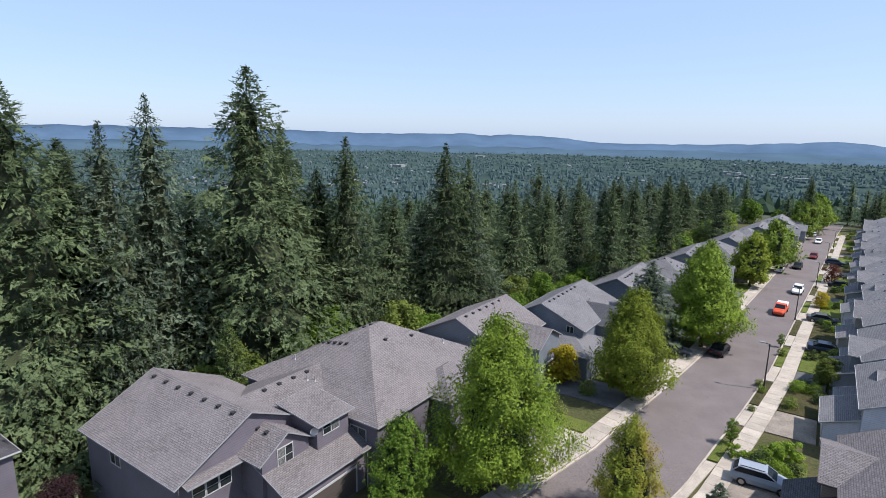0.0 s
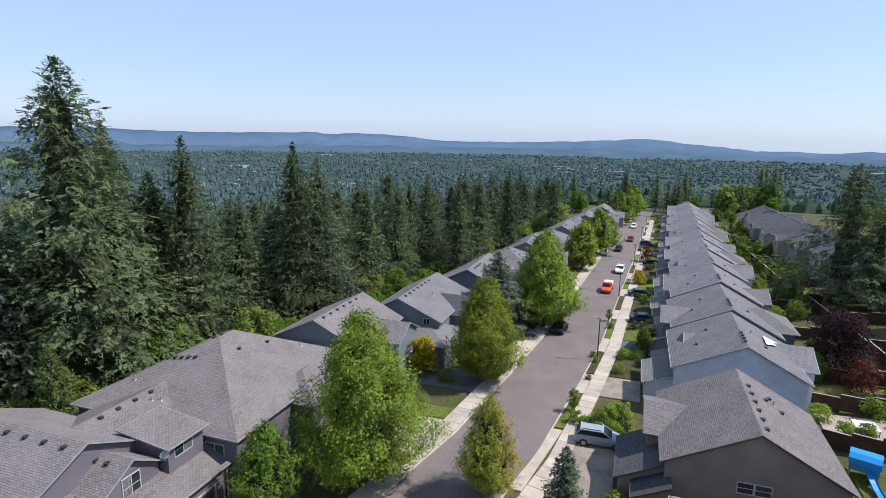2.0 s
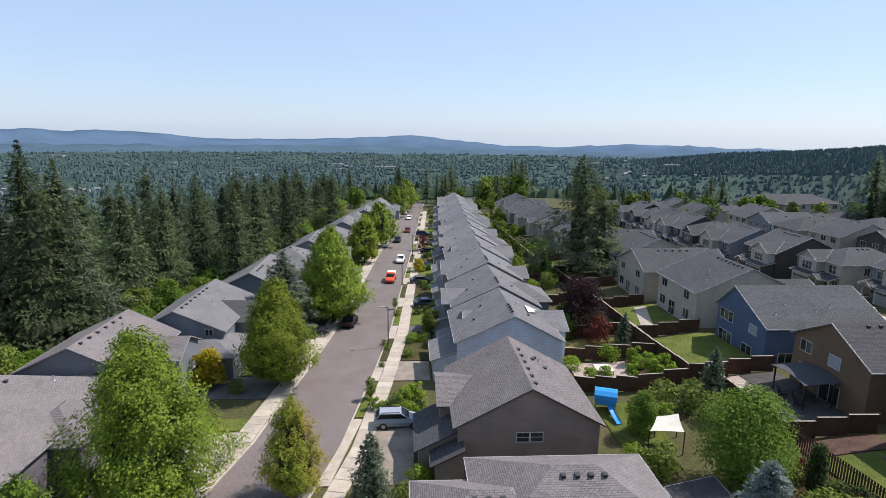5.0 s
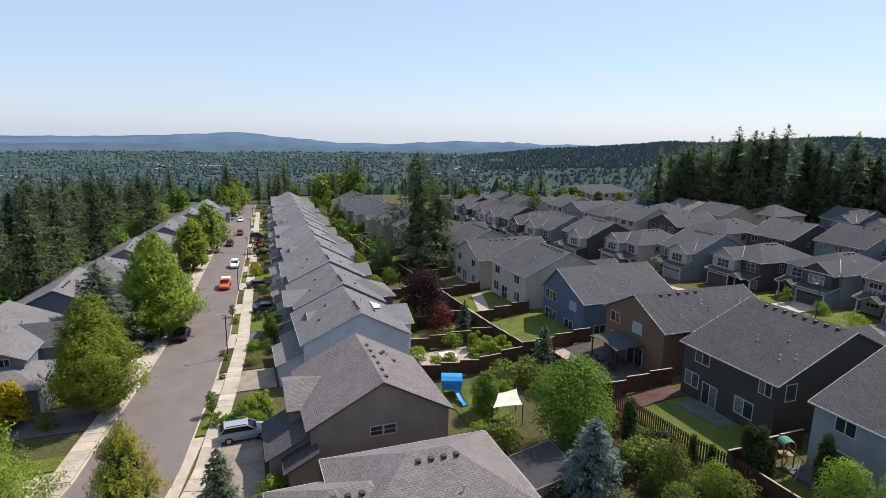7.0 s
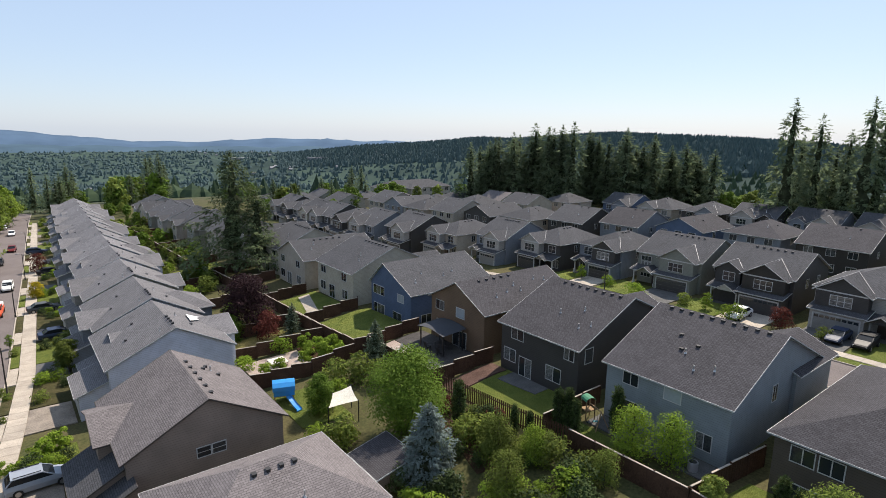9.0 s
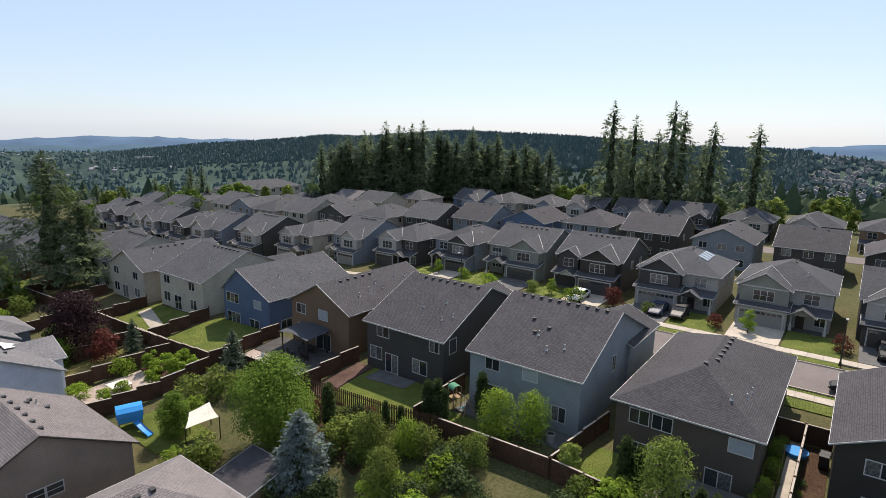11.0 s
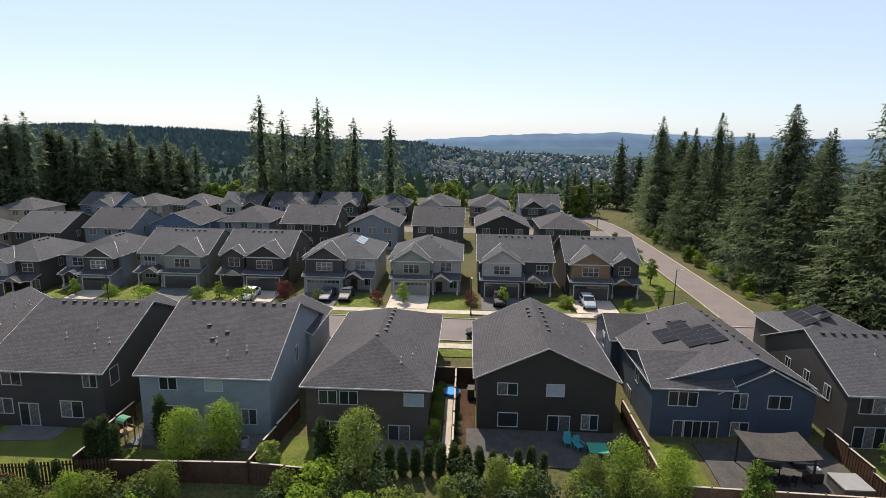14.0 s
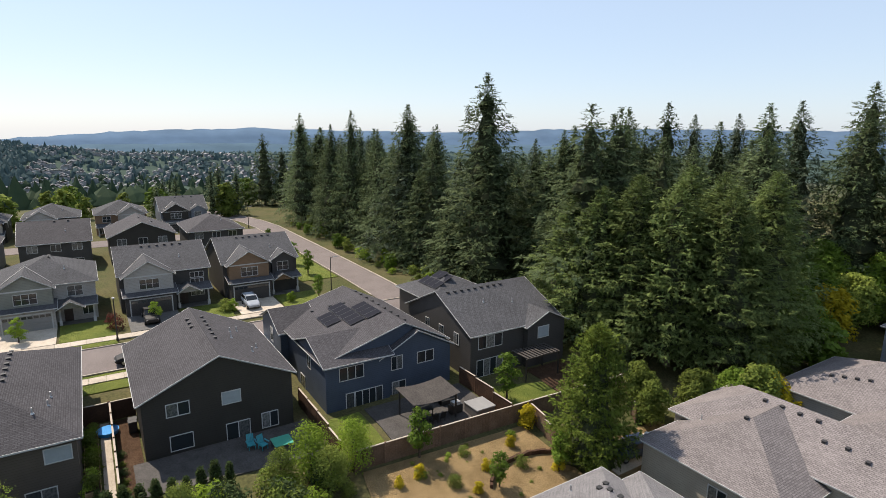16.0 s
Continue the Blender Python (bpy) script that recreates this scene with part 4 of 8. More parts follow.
# iron grey house
m = wing(39.1, 55.0, 28.4, 38.5, 3.0, 8.2, "gy", 0.44)
top, c = house("iron grey two-storey house with dark shingled gable roof", [m, wing(52, 57.5, 31, 37, 3.0, 8.0, "gx", 0.42)], IRON, SHINGLE_DARK, TRIM, ROW_B)
back_windows(top, c, 39.1, [(36.2, 7.3, 1.6, 1.1, 2, 0), (29.5, 7.3, 1.1, 1.1, 2, 0), (37.2, 4.8, 1.6, 1.3, 2, 0), (35.0, 4.1, 1.6, 1.95, 2, 0), (31.3, 4.7, 1.8, 1.4, 2, 0)])
add_window(top, c, "-y", 40.6, 28.4, 7.2, 1.1, 1.4, 1)
add_vents(top, c, m, [(46.6, 29.5 + 1.0 * k) for k in range(8)], [(41.3, 30.3), (42.0, 29.4), (42.4, 33.5), (43.6, 31.4)])

# tan house, gable to the yard
m = wing(39.1, 54.0, 41.3, 50.9, 2.9, 8.1, "gx", 0.52)
top, c = house("tan brown two-storey house with its gable to the yard", [m], TAN, SHINGLE_DARK, TRIM, ROW_B)
back_windows(top, c, 39.1, [(49.2, 7.2, 1.5, 1.1, 2, 0), (45.4, 7.1, 1.4, 1.1, 1, 1), (49.0, 4.7, 1.5, 1.3, 1, 0), (45.5, 4.0, 2.4, 1.9, 2, 0)])
add_vents(top, c, m, [(42 + 1.2 * k, 45.6) for k in range(5)], [(42.5, 43), (44.5, 43.4), (46.2, 44.1), (46.6, 43.2), (50, 44.4), (51.5, 44)])

# blue house
m = wing(39.0, 53.0, 55.2, 65.0, 1.9, 7.0, "gx", 0.46, ridge=61.6)
top, c = house("blue two-storey house with grey shingled roof", [m], BLUE, SHINGLE_SLATE, TRIM, ROW_B)
back_windows(top, c, 39.0, [(63.0, 5.9, 2.7, 1.2, 3, 0), (57.6, 5.9, 1.4, 1.0, 1, 1), (62.9, 3.2, 2.7, 1.4, 3, 0), (58.4, 2.8, 1.9, 1.9, 2, 0)])
add_window(top, c, "-y", 41.5, 55.2, 3.2, 1.6, 1.4)
add_vents(top, c, m, [], [(41, 57), (43, 58.5), (46, 57.4), (48, 58)])


def yard_house(x0, y0, y1, z, kind, wall, shingle=SHINGLE_SLATE, depth=14.0, label=None, seed=0):
    """A plain two-storey house of the row that turns its back to the gardens."""
    rng = random.Random(seed)
    m = wing(x0, x0 + depth, y0, y1, z, z + 5.2, kind, 0.45)
    wings = [m]
    if kind == "gy":
        wings.append(wing(x0 - 0.9, x0 + 5, y0 + 0.3, y0 + (y1 - y0) * 0.45, z, z + 5.1, "gx", 0.45) if seed % 2 else wing(x0 + depth - 4, x0 + depth + 3, y0 + 0.5, y0 + 5.5, z, z + 5.0, "gx", 0.45))
    top, c = house(label, wings, wall, shingle, TRIM, ROW_B)
    w = y1 - y0
    px = x0 - 0.9 if kind == "gy" and seed % 2 else x0
    add_window(top, c, "-x", x0, y1 - w * 0.18, z + 4.1, 1.5, 1.1, 2), add_window(top, c, "-x", px, y0 + w * 0.24, z + 4.1, 1.4, 1.1, 2)
    add_window(top, c, "-x", x0, y1 - w * 0.16, z + 1.5, 1.6, 1.3, 2), add_window(top, c, "-x", x0, y1 - w * 0.42, z + 1.1, 1.7, 1.95, 2, name="patio_door")
    add_window(top, c, "-x", px, y0 + w * 0.22, z + 1.5, 1.5, 1.3, 2), add_window(top, c, "-y", x0 + 4.5, y0, z + 4.0, 1.0, 1.1, 2)
    spots = [(x0 + depth / 2 - 0.5, y0 + 1.2 + k) for k in range(7)] if kind == "gy" else [(x0 + 4 + 1.2 * k, (y0 + y1) / 2 - 0.6) for k in range(5)]
    add_vents(top, c, m, spots, [(x0 + 2.4, y0 + 2.3), (x0 + 3.4, y0 + 3.6)])
    return top


yard_house(37.6, 67.8, 79.2, 2.2, "gy", CREAM, seed=2, label="cream two-storey house with grey shingled roof")
yard_house(36.4, 81.6, 92.2, 1.7, "gx", BEIGE, seed=4, label="warm beige two-storey house with grey shingled roof")
yard_house(37.4, 94.5, 104.8, 1.2, "gy", CREAM, seed=6, label="cream two-storey house with grey shingled roof")
yard_house(36.5, 107, 117.5, 0.6, "gx", STONE, seed=8, label="light grey two-storey house beside a tall fir")
yard_house(34.8, 120, 130.5, 0.2, "gy", BEIGE, seed=3, label="warm beige house with brown-grey roof")
yard_house(33.8, 133, 143.5, -0.3, "gy", SAGE, seed=5, label="grey sage house with brown-grey roof")
yard_house(33.0, 146, 156.5, -0.8, "gy", BEIGE, seed=7, label="warm beige house with brown-grey roof")
yard_house(32.5, 159, 169.5, -1.3, "gy", STONE, seed=9, label="light grey house with brown-grey roof")
yard_house(32.5, 172, 182.5, -1.8, "gy", SAGE, seed=11, label="grey sage house with brown-grey roof")
yard_house(32.8, 185, 195.5, -2.2, "gx", BEIGE, seed=12, label="warm beige house with grey roof")
yard_house(33.2, 198, 208.5, -2.6, "gy", STONE, seed=13, label="light grey house with grey roof")


# ---- rows with their fronts towards the gardens' side ----
WHITE_DOOR = plain("white garage door", (0.55, 0.54, 0.51), 0.5)
DARK_DOOR = plain("dark brown garage door", (0.060, 0.055, 0.052), 0.5)
GREY_DOOR = plain("grey garage door", (0.24, 0.235, 0.225), 0.5)
DOOR_PAINT = plain("painted front door", (0.045, 0.03, 0.025), 0.45)


def street_house(xf, y0, y1, z, wall, gable_wall, style, flip, door, label, group, shingle=SHINGLE_SLATE, depth=14.5, extra=""):
    """Two-storey house with a garage to the street (-x), a gabled bay over it, a porch and a band roof."""
    w = y1 - y0
    q = (lambda t: y0 + w * t) if not flip else (lambda t: y1 - w * t)
    rect = lambda a, b: (min(q(a), q(b)), max(q(a), q(b)))
    ga, gb = rect(0.04, 0.58)
    pa, pb = rect(0.60, 0.98)
    xm = xf + 2.4
    eave = z + 5.25
    main = wing(xm, xm + depth - 2.4, y0, y1, z, eave, style, 0.46)
    bay = wing(xf + 0.9, xm + 5.0, ga + 0.1, gb - 0.1, z, eave - 0.05, "gx", 0.62, wall=gable_wall)
    garage = wing(xf, xm + 0.5, ga, gb, z, z + 2.75, "shed-x", 0.22, wall=wall)
    porch = wing(xf + 0.6, xm + 0.1, pa, pb, z + 2.35, z + 2.55, "shed-x", 0.25, open=True)
    wings = [main, bay, garage, porch]
    if style == "gy" and w > 10 and extra != "tall":
        ta, tb = rect(0.64, 0.96)
        wings.append(wing(xm - 0.5, xm + 4, ta, tb, z, eave - 0.1, "gx", 0.62, wall=wall))
    ea, eb = rect(0.62, 0.84)
    wings.append(wing(xf - 0.2, xm + 0.3, ea, eb, z + 2.35, z + 2.6, "gx", 0.6, open=True))
    top, c = house(label, wings, wall, shingle, TRIM, group)
    add_flashing(top, c, main, bay)
    second = len(wings) == 6
    if second:
        add_flashing(top, c, main, wings[4])
    pg = Shape()                              # small porch gable with its shingled face
    pg.poly([Vector((xf - 0.05, ea + 0.1, z + 2.62)) - c, Vector((xf - 0.05, (ea + eb) / 2, z + 2.6 + 0.3 * (eb - ea))) - c, Vector((xf - 0.05, eb - 0.1, z + 2.62)) - c][::-1])
    pg.box(xf - 0.1 - c.x, xf + 0.02 - c.x, ea - c.y, eb - c.y, z + 2.38 - c.z, z + 2.6 - c.z)
    part("porch_gable", pg, TRIM if extra == "white" else gable_wall, top)
    if extra == "tall":
        for zz in (1.75, 3.05, 4.2):
            add_window(top, c, "-x", xm, q(0.86), z + zz, 1.7, 1.1 if zz < 4 else 0.7, 3)
    gy = (ga + gb) / 2
    add_garage_door(top, c, "-x", xf, gy, z + 0.02, min(4.9, gb - ga - 0.7), 2.15, door)
    add_window(top, c, "-x", xf + 0.9, gy, z + 4.0, 2.3, 1.25, 3, 2)
    px = xm - 0.5 if second else xm
    if extra != "tall":
        add_window(top, c, "-x", px, (pa + pb) / 2, z + 4.05, 1.6, 1.25, 2, 2)
        add_window(top, c, "-x", xm, q(0.90), z + 1.5, 1.1, 1.4, 2)
    d = Shape()
    d.box(-0.48, 0.48, -0.05, 0, 0.1, 2.1)
    d.box(-0.3, 0.3, -0.062, -0.05, 0.3, 1.0)
    d.box(-0.3, 0.3, -0.062, -0.05, 1.15, 1.95)
    part("front_door", d, DOOR_PAINT, top, "", pose(xm - c.x, q(0.70) - c.y, z - c.z, 0, 0, -90))
    for y in (pa + 0.2, pb - 0.2):
        po = Shape()
        po.box(-0.09, 0.09, -0.09, 0.09, 0, 2.42)
        po.box(-0.17, 0.17, -0.17, 0.17, 0, 0.7)
        part("porch_post", po, TRIM, top, "", pose(xf + 0.85 - c.x, y - c.y, z - c.z))
    slab = Shape()
    slab.box(xf + 0.6, xm, pa, pb, z - 0.1, z + 0.12)
    for k, v in enumerate(slab.v):
        slab.v[k] = tuple(Vector(v) - c)
    part("porch_floor", slab, PAVING, top)
    band = Shape()
    band.box(xf + 0.86, xf + 0.9, ga + 0.1, gb - 0.1, z + 5.0, z + 5.16)
    for k, v in enumerate(band.v):
        band.v[k] = tuple(Vector(v) - c)
    part("trim_board", band, TRIM, top)
    for x in (xm + 4.5, xm + 8.5):
        add_window(top, c, "-y", x, y0, z + 4.0, 0.9, 1.2, 2)
    xr = xm + (depth - 2.4) / 2
    spots = [(xr - 0.6, y0 + w * (0.25 + 0.09 * k)) for k in range(6)] if style == "gy" else [(xm + 5.4 + 0.9 * k, (y0 + y1) / 2 - 0.5) for k in range(3)]
    add_vents(top, c, main, spots, [(xm + 2.6, y0 + w * 0.3)])
    return top, c, main


ROW_C = "row of houses across the second street"
street_house(78.0, -27.2, -16.4, 3.9, IRON, CEDAR, "gy", True, DARK_DOOR, "charcoal house with cedar shake gables on a corner", ROW_C)
street_house(78.2, -14.4, -3.2, 3.8, IRON, STONE, "gy", True, DARK_DOOR, "charcoal house with a light grey gabled bay and tall stair windows", ROW_C, extra="tall")
street_house(78.2, -0.5, 10.2, 3.7, STONE, SAGE, "hip", True, GREY_DOOR, "light grey house with hipped roof and grey garage door", ROW_C)
t, c, m = street_house(78.2, 12.6, 23.4, 3.7, STONE, IRON, "hip", True, GREY_DOOR, "light grey house with a skylit hipped roof", ROW_C)
for k in range(4):
    sk = Shape()
    sk.box(-0.5, 0.5, -0.7, 0.7, 0, 0.08)
    x, y = 84.6 + 1.25 * k, 15.6
    part("skylight", sk, BLIND, t, "pale skylight", pose(x - c.x, y - c.y, roof_height(m, x, y) + 0.14 - c.z, math.degrees(math.atan(0.46))))
street_house(78.4, 26.0, 36.6, 3.7, IRON, ESPRESSO, "gy", False, DARK_DOOR, "charcoal gabled house with a white porch gable", ROW_C, extra="white")
street_house(78.6, 38.8, 49.6, 3.6, SAGE, SAGE, "gy", False, DARK_DOOR, "sage green gabled house with white trim and tall windows", ROW_C, extra="tall")
street_house(77.0, 51.6, 60.4, 3.4, STEEL, IRON, "hip", False, DARK_DOOR, "blue-grey house with dark hipped roof", ROW_C)
street_house(74.0, 62.4, 71.0, 3.0, IRON, STONE, "hip", True, DARK_DOOR, "charcoal house with a pale gabled bay", ROW_C)
street_house(71.0, 73.0, 81.4, 2.6, STEEL, STONE, "gy", False, GREY_DOOR, "blue-grey house with pale gable", ROW_C)
street_house(67.5, 83.6, 92.0, 2.2, BEIGE, STONE, "hip", True, GREY_DOOR, "beige house with brown-grey hipped roof", ROW_C)
street_house(64.0, 94.6, 104.0, 1.8, IRON, STONE, "gy", False, DARK_DOOR, "charcoal house with pale gable and white trim", ROW_C)
street_house(62.5, 107, 116.5, 1.3, STEEL, STONE, "gy", True, WHITE_DOOR, "blue-grey house with white garage door", ROW_C)
street_house(62.5, 119, 128.5, 0.8, STONE, IRON, "hip", False, GREY_DOOR, "light grey house with hipped roof", ROW_C)
street_house(63.5, 131, 140.5, 0.4, IRON, STONE, "gy", True, DARK_DOOR, "charcoal house with pale gable", ROW_C)
street_house(64.5, 143, 152.5, -0.1, BEIGE, CREAM, "gy", False, WHITE_DOOR, "beige house with white garage door", ROW_C)
street_house(65.5, 155, 164.5, -0.6, STONE, IRON, "hip", True, GREY_DOOR, "light grey house with hipped roof", ROW_C)
street_house(66.5, 167, 176.5, -1.0, IRON, STONE, "gy", True, GREY_DOOR, "charcoal house with pale gable", ROW_C)


ROW_D = "back row of houses"


def roof_house(x0, y0, y1, z, kind, wall, shingle, label, depth=13.0):
    m = wing(x0, x0 + depth, y0, y1, z, z + 5.2, kind, 0.45)
    top, c = house(label, [m], wall, shingle, TRIM, ROW_D)
    w = y1 - y0
    for t in (0.2, 0.5, 0.82):
        add_window(top, c, "-x", x0, y0 + w * t, z + 4.2, 1.4, 1.1, 2)
        add_window(top, c, "-x", x0, y0 + w * t, z + 1.5, 1.5, 1.3, 2)
    add_window(top, c, "-y", x0 + 5, y0, z + 4.1, 1.0, 1.1, 2)
    add_vents(top, c, m, [(x0 + depth / 2 - 0.5, y0 + w * (0.3 + 0.1 * k)) for k in range(3)], [(x0 + 3, y0 + w * 0.35)])


for y0, y1, x0, kind, wall, colour in ((-26.6, -16.6, 112, "hip", IRON, "charcoal"), (-14.2, -3.4, 112, "gx", ESPRESSO, "dark brown"), (-0.6, 9.8, 112, "gy", IRON, "charcoal"),
                                       (12.8, 23, 110, "gx", STEEL, "blue-grey"), (26, 37, 111, "gy", ESPRESSO, "dark brown"), (40, 50.6, 112, "hip", STEEL, "blue-grey"),
                                       (53, 63, 108, "gx", BLUE, "blue"), (65.5, 75, 105, "gy", STEEL, "blue-grey"), (77, 87, 101, "gy", IRON, "charcoal"),
                                       (89, 99, 97, "hip", BEIGE, "beige"), (101, 111, 95, "gx", IRON, "charcoal"), (113, 123, 93, "gy", BEIGE, "beige"),
                                       (125, 135, 92, "hip", STONE, "grey"), (137, 147, 93, "gx", STEEL, "blue-grey"), (150, 160, 95, "gy", BEIGE, "beige")):
    roof_house(x0, y0, y1, near_land(x0, (y0 + y1) / 2) - 0.2, kind, wall, SHINGLE_DARK if y0 < 70 else SHINGLE_SLATE, colour + " house seen over its neighbours' roofs")

ROW_E = "farthest row of houses"
for k, (y0, y1, style, wall, gable, colour) in enumerate(((-26, -15.5, "gy", STEEL, ESPRESSO, "blue-grey"), (-12.5, -2, "hip", CEDAR, STONE, "cedar brown"), (1, 11.5, "hip", IRON, STONE, "charcoal"),
                                                    (14.5, 25, "hip", ESPRESSO, BEIGE, "dark brown"), (28, 38.5, "gy", IRON, STONE, "charcoal"), (41.5, 52, "gy", STEEL, STONE, "blue-grey"),
                                                    (55, 65.5, "gy", ESPRESSO, STONE, "dark brown"), (68.5, 79, "hip", IRON, STEEL, "charcoal"), (82, 92.5, "hip", BEIGE, STONE, "beige"), (95, 105, "gy", BLUE, STEEL, "blue"))):
    street_house(144.5, y0, y1, 3.6 - 0.02 * max(0, y0), wall, gable, style, k % 2 == 0, GREY_DOOR if k % 3 else DARK_DOOR, colour + " house across the far street", ROW_E)
for x0, y0, z, col in ((120, 112, 2, BEIGE), (112, 126, 1, STONE), (124, 128, 1, CREAM), (108, 142, 0, BEIGE), (120, 146, 0, STONE), (106, 160, -1, CREAM), (134, 108, 2, BEIGE), (92, 176, -2, STONE), (104, 182, -2, BEIGE), (80, 186, -2, STEEL), (78, 204, -3, BEIGE), (96, 200, -3, STONE)):
    roof_house(x0, y0, y0 + 10, z, "hip" if (x0 + y0) % 4 else "gy", col, SHINGLE_BROWN if col is CREAM else SHINGLE_SLATE, "distant house with low hipped roof", 11)

# ---- the row on this side of the gardens, fronts to the first street ----
ROW_R = "row of grey-roofed houses on the first street"
m = wing(3.6, 14.9, 38.8, 50.0, 0.1, 5.0, "gy", 0.53, ridge=9.3)
top, c = house("taupe brown two-storey house with weathered shingles", [m, wing(2.4, 8.4, 42.6, 48.8, 0.1, 4.9, "gx", 0.34), wing(0.6, 3.8, 39.6, 45.2, 0.1, 2.6, "shed-x", 0.5, shingle=SHINGLE_SLATE), wing(1.8, 4, 37.6, 39.9, 0.1, 2.5, "shed-x", 0.5, shingle=SHINGLE_SLATE)], BROWN, SHINGLE_BROWN, TRIM_DARK, ROW_R)
add_window(top, c, "-y", 8.75, 38.8, 3.9, 0.95, 0.75, 1, 2), add_window(top, c, "-y", 9.85, 38.8, 3.9, 0.95, 0.75, 1, 2)
add_vents(top, c, m, [(9.85, 40.0 + 1.45 * k) for k in range(6)], [(11.6, 46.5)])
add_vents(top, c, m, [(12.0, 45.6), (11.4, 47.2), (11.0, 46.4)])
add_garage_door(top, c, "-x", 0.6, 42.4, 0.12, 4.4, 2.1, TRIM_DARK, False)

m = wing(4.0, 15.7, 24.8, 33.8, 0.2, 5.2, "hip", 0.50)
ex = wing(0.2, 9.0, 25.2, 31.8, 0.2, 4.8, "hip", 0.50)
top, c = house("house with weathered brown-grey hipped roof", [m, ex], BROWN, SHINGLE_BROWN, TRIM, ROW_R)
add_vents(top, c, m, [(9.0 + 0.85 * k, 28.6) for k in range(4)], [(11.2, 26.4)])
add_vents(top, c, ex, [(3.6 + 0.85 * k, 27.9) for k in range(3)])
add_window(top, c, "+x", 15.7, 29, 4.2, 1.5, 1.1, 2)


def row_house(y0, y1, k, wall, x_shift, label):
    """One of the long run of grey-roofed houses: ridge along the street, a cross gable, a porch to the street."""
    z = near_land(5, (y0 + y1) / 2) + 0.1
    x0, x1 = 5.2 + x_shift, 16.9 + x_shift
    m = wing(x0, x1, y0, y1, z, z + 5.1, "gy", 0.47, ridge=x0 + 6.2)
    wings = [m]
    kinds = k % 3
    if kinds == 0:
        wings += [wing(x0 + 1.4, x1 + 1.6, y0 + 4.2, y1 - 0.8, z, z + 4.9, "gx", 0.45)]
    elif kinds == 1:
        wings += [wing(x0 + 3, x1 + 2.2, y0 + 3.0, y1 - 2.4, z, z + 5.0, "hip", 0.5), wing(x0 - 1.2, x0 + 4, y0 + 2, y0 + 7.5, z, z + 5.0, "gx", 0.45)]
    else:
        wings += [wing(x0 - 1.0, x0 + 5, y0 + 4.5, y1 - 1.2, z, z + 5.0, "gx", 0.5), wing(x1 - 4, x1 + 1.5, y0 + 2, y0 + 8, z, z + 4.9, "gx", 0.4)]
    wings += [wing(x0 - 2.6, x0 + 0.3, y0 + 1.0, y0 + 6.6, z, z + 2.6, "shed-x", 0.35), wing(x0 - 1.5, x0 + 0.1, y0 + 7.2, y1 - 0.8, z + 2.3, z + 2.5, "shed-x", 0.35, open=True)]
    top, c = house(label, wings, wall, SHINGLE_GREY, TRIM, ROW_R)
    add_garage_door(top, c, "-x", x0 - 2.6, y0 + 3.8, z + 0.03, 4.6, 2.1, WHITE_DOOR)
    add_window(top, c, "-x", x0, y1 - 2.6, z + 4.0, 1.5, 1.2, 2), add_window(top, c, "-x", x0, y1 - 2.6, z + 1.4, 1.5, 1.3, 2)
    add_window(top, c, "-x", x0, y0 + 1.3, z + 4.0, 1.2, 1.2, 2)
    for y in (y0 + 7.4, y1 - 1.0):
        po = Shape()
        po.box(-0.09, 0.09, -0.09, 0.09, 0, 2.4)
        part("porch_post", po, TRIM, top, "", pose(x0 - 1.3 - c.x, y - c.y, z - c.z))
    add_vents(top, c, m, [(x0 + 6.2, y0 + 1.2 + 0.9 * j) for j in range(4)] + [(x0 + 2.2, y0 + 4), (x0 + 3.4, y0 + 7.5), (x0 + 8.5, y0 + 3.5)], [(x0 + 5.0, y0 + 1.2), (x0 + 7.5, y0 + 6)])
    return top, c, m


R_SPOTS = ((57.4, 68.4), (72.0, 84.0), (88.4, 100.2), (104.6, 116.4), (121, 132.6), (137, 148.6), (153.4, 165), (169.6, 181), (186, 197.4), (202, 213.5), (218, 229.6), (234, 245.5))
for k, (y0, y1) in enumerate(R_SPOTS):
    row_house(y0, y1, k, LILAC if k % 3 == 0 else STEEL if k % 3 == 1 else STONE, 0.048 * (y0 - 57.4), ("pale lilac-grey" if k % 3 == 0 else "blue-grey" if k % 3 == 1 else "light grey") + " house with light grey shingled roof")

# houses farther back along the same row
m = wing(5.0, 22.6, -49.8, -40.8, 0.8, 5.4, "hip", 0.48)
low = wing(11.0, 21.6, -50.0, -35.6, 0.8, 4.8, "hip", 0.48)
top, c = house("warm beige house with wide weathered hipped roof", [m, low], BEIGE, SHINGLE_BROWN, TRIM, ROW_R)
add_vents(top, c, m, [(17.4 - 1.3 * k, -44.6) for k in range(4)] + [(12.4, -43.2), (11.0, -43.4), (9.6, -43.0)])
add_vents(top, c, low, [(16.6, -40.6)], [(20.0, -40.4)])
add_window(top, c, "+y", 15.4, -35.6, 3.3, 1.3, 1.2, 2), add_window(top, c, "+x", 22.6, -45.5, 3.6, 1.3, 1.2, 2)
pst = Shape()
pst.box(-0.12, 0.12, -0.12, 0.12, 0, 4.0)
part("porch_post", pst, TRIM, top, "", pose(22.0 - c.x, -36.4 - c.y, 0.8 - c.z))
m = wing(6.0, 20.1, -29.2, -14.0, 0.6, 5.0, "hip", 0.50)
top, c = house("house with weathered grey hipped roof", [m, wing(8.0, 18.4, -31.2, -22.0, 0.6, 4.9, "hip", 0.48)], BEIGE, SHINGLE_GREY, TRIM, ROW_R)
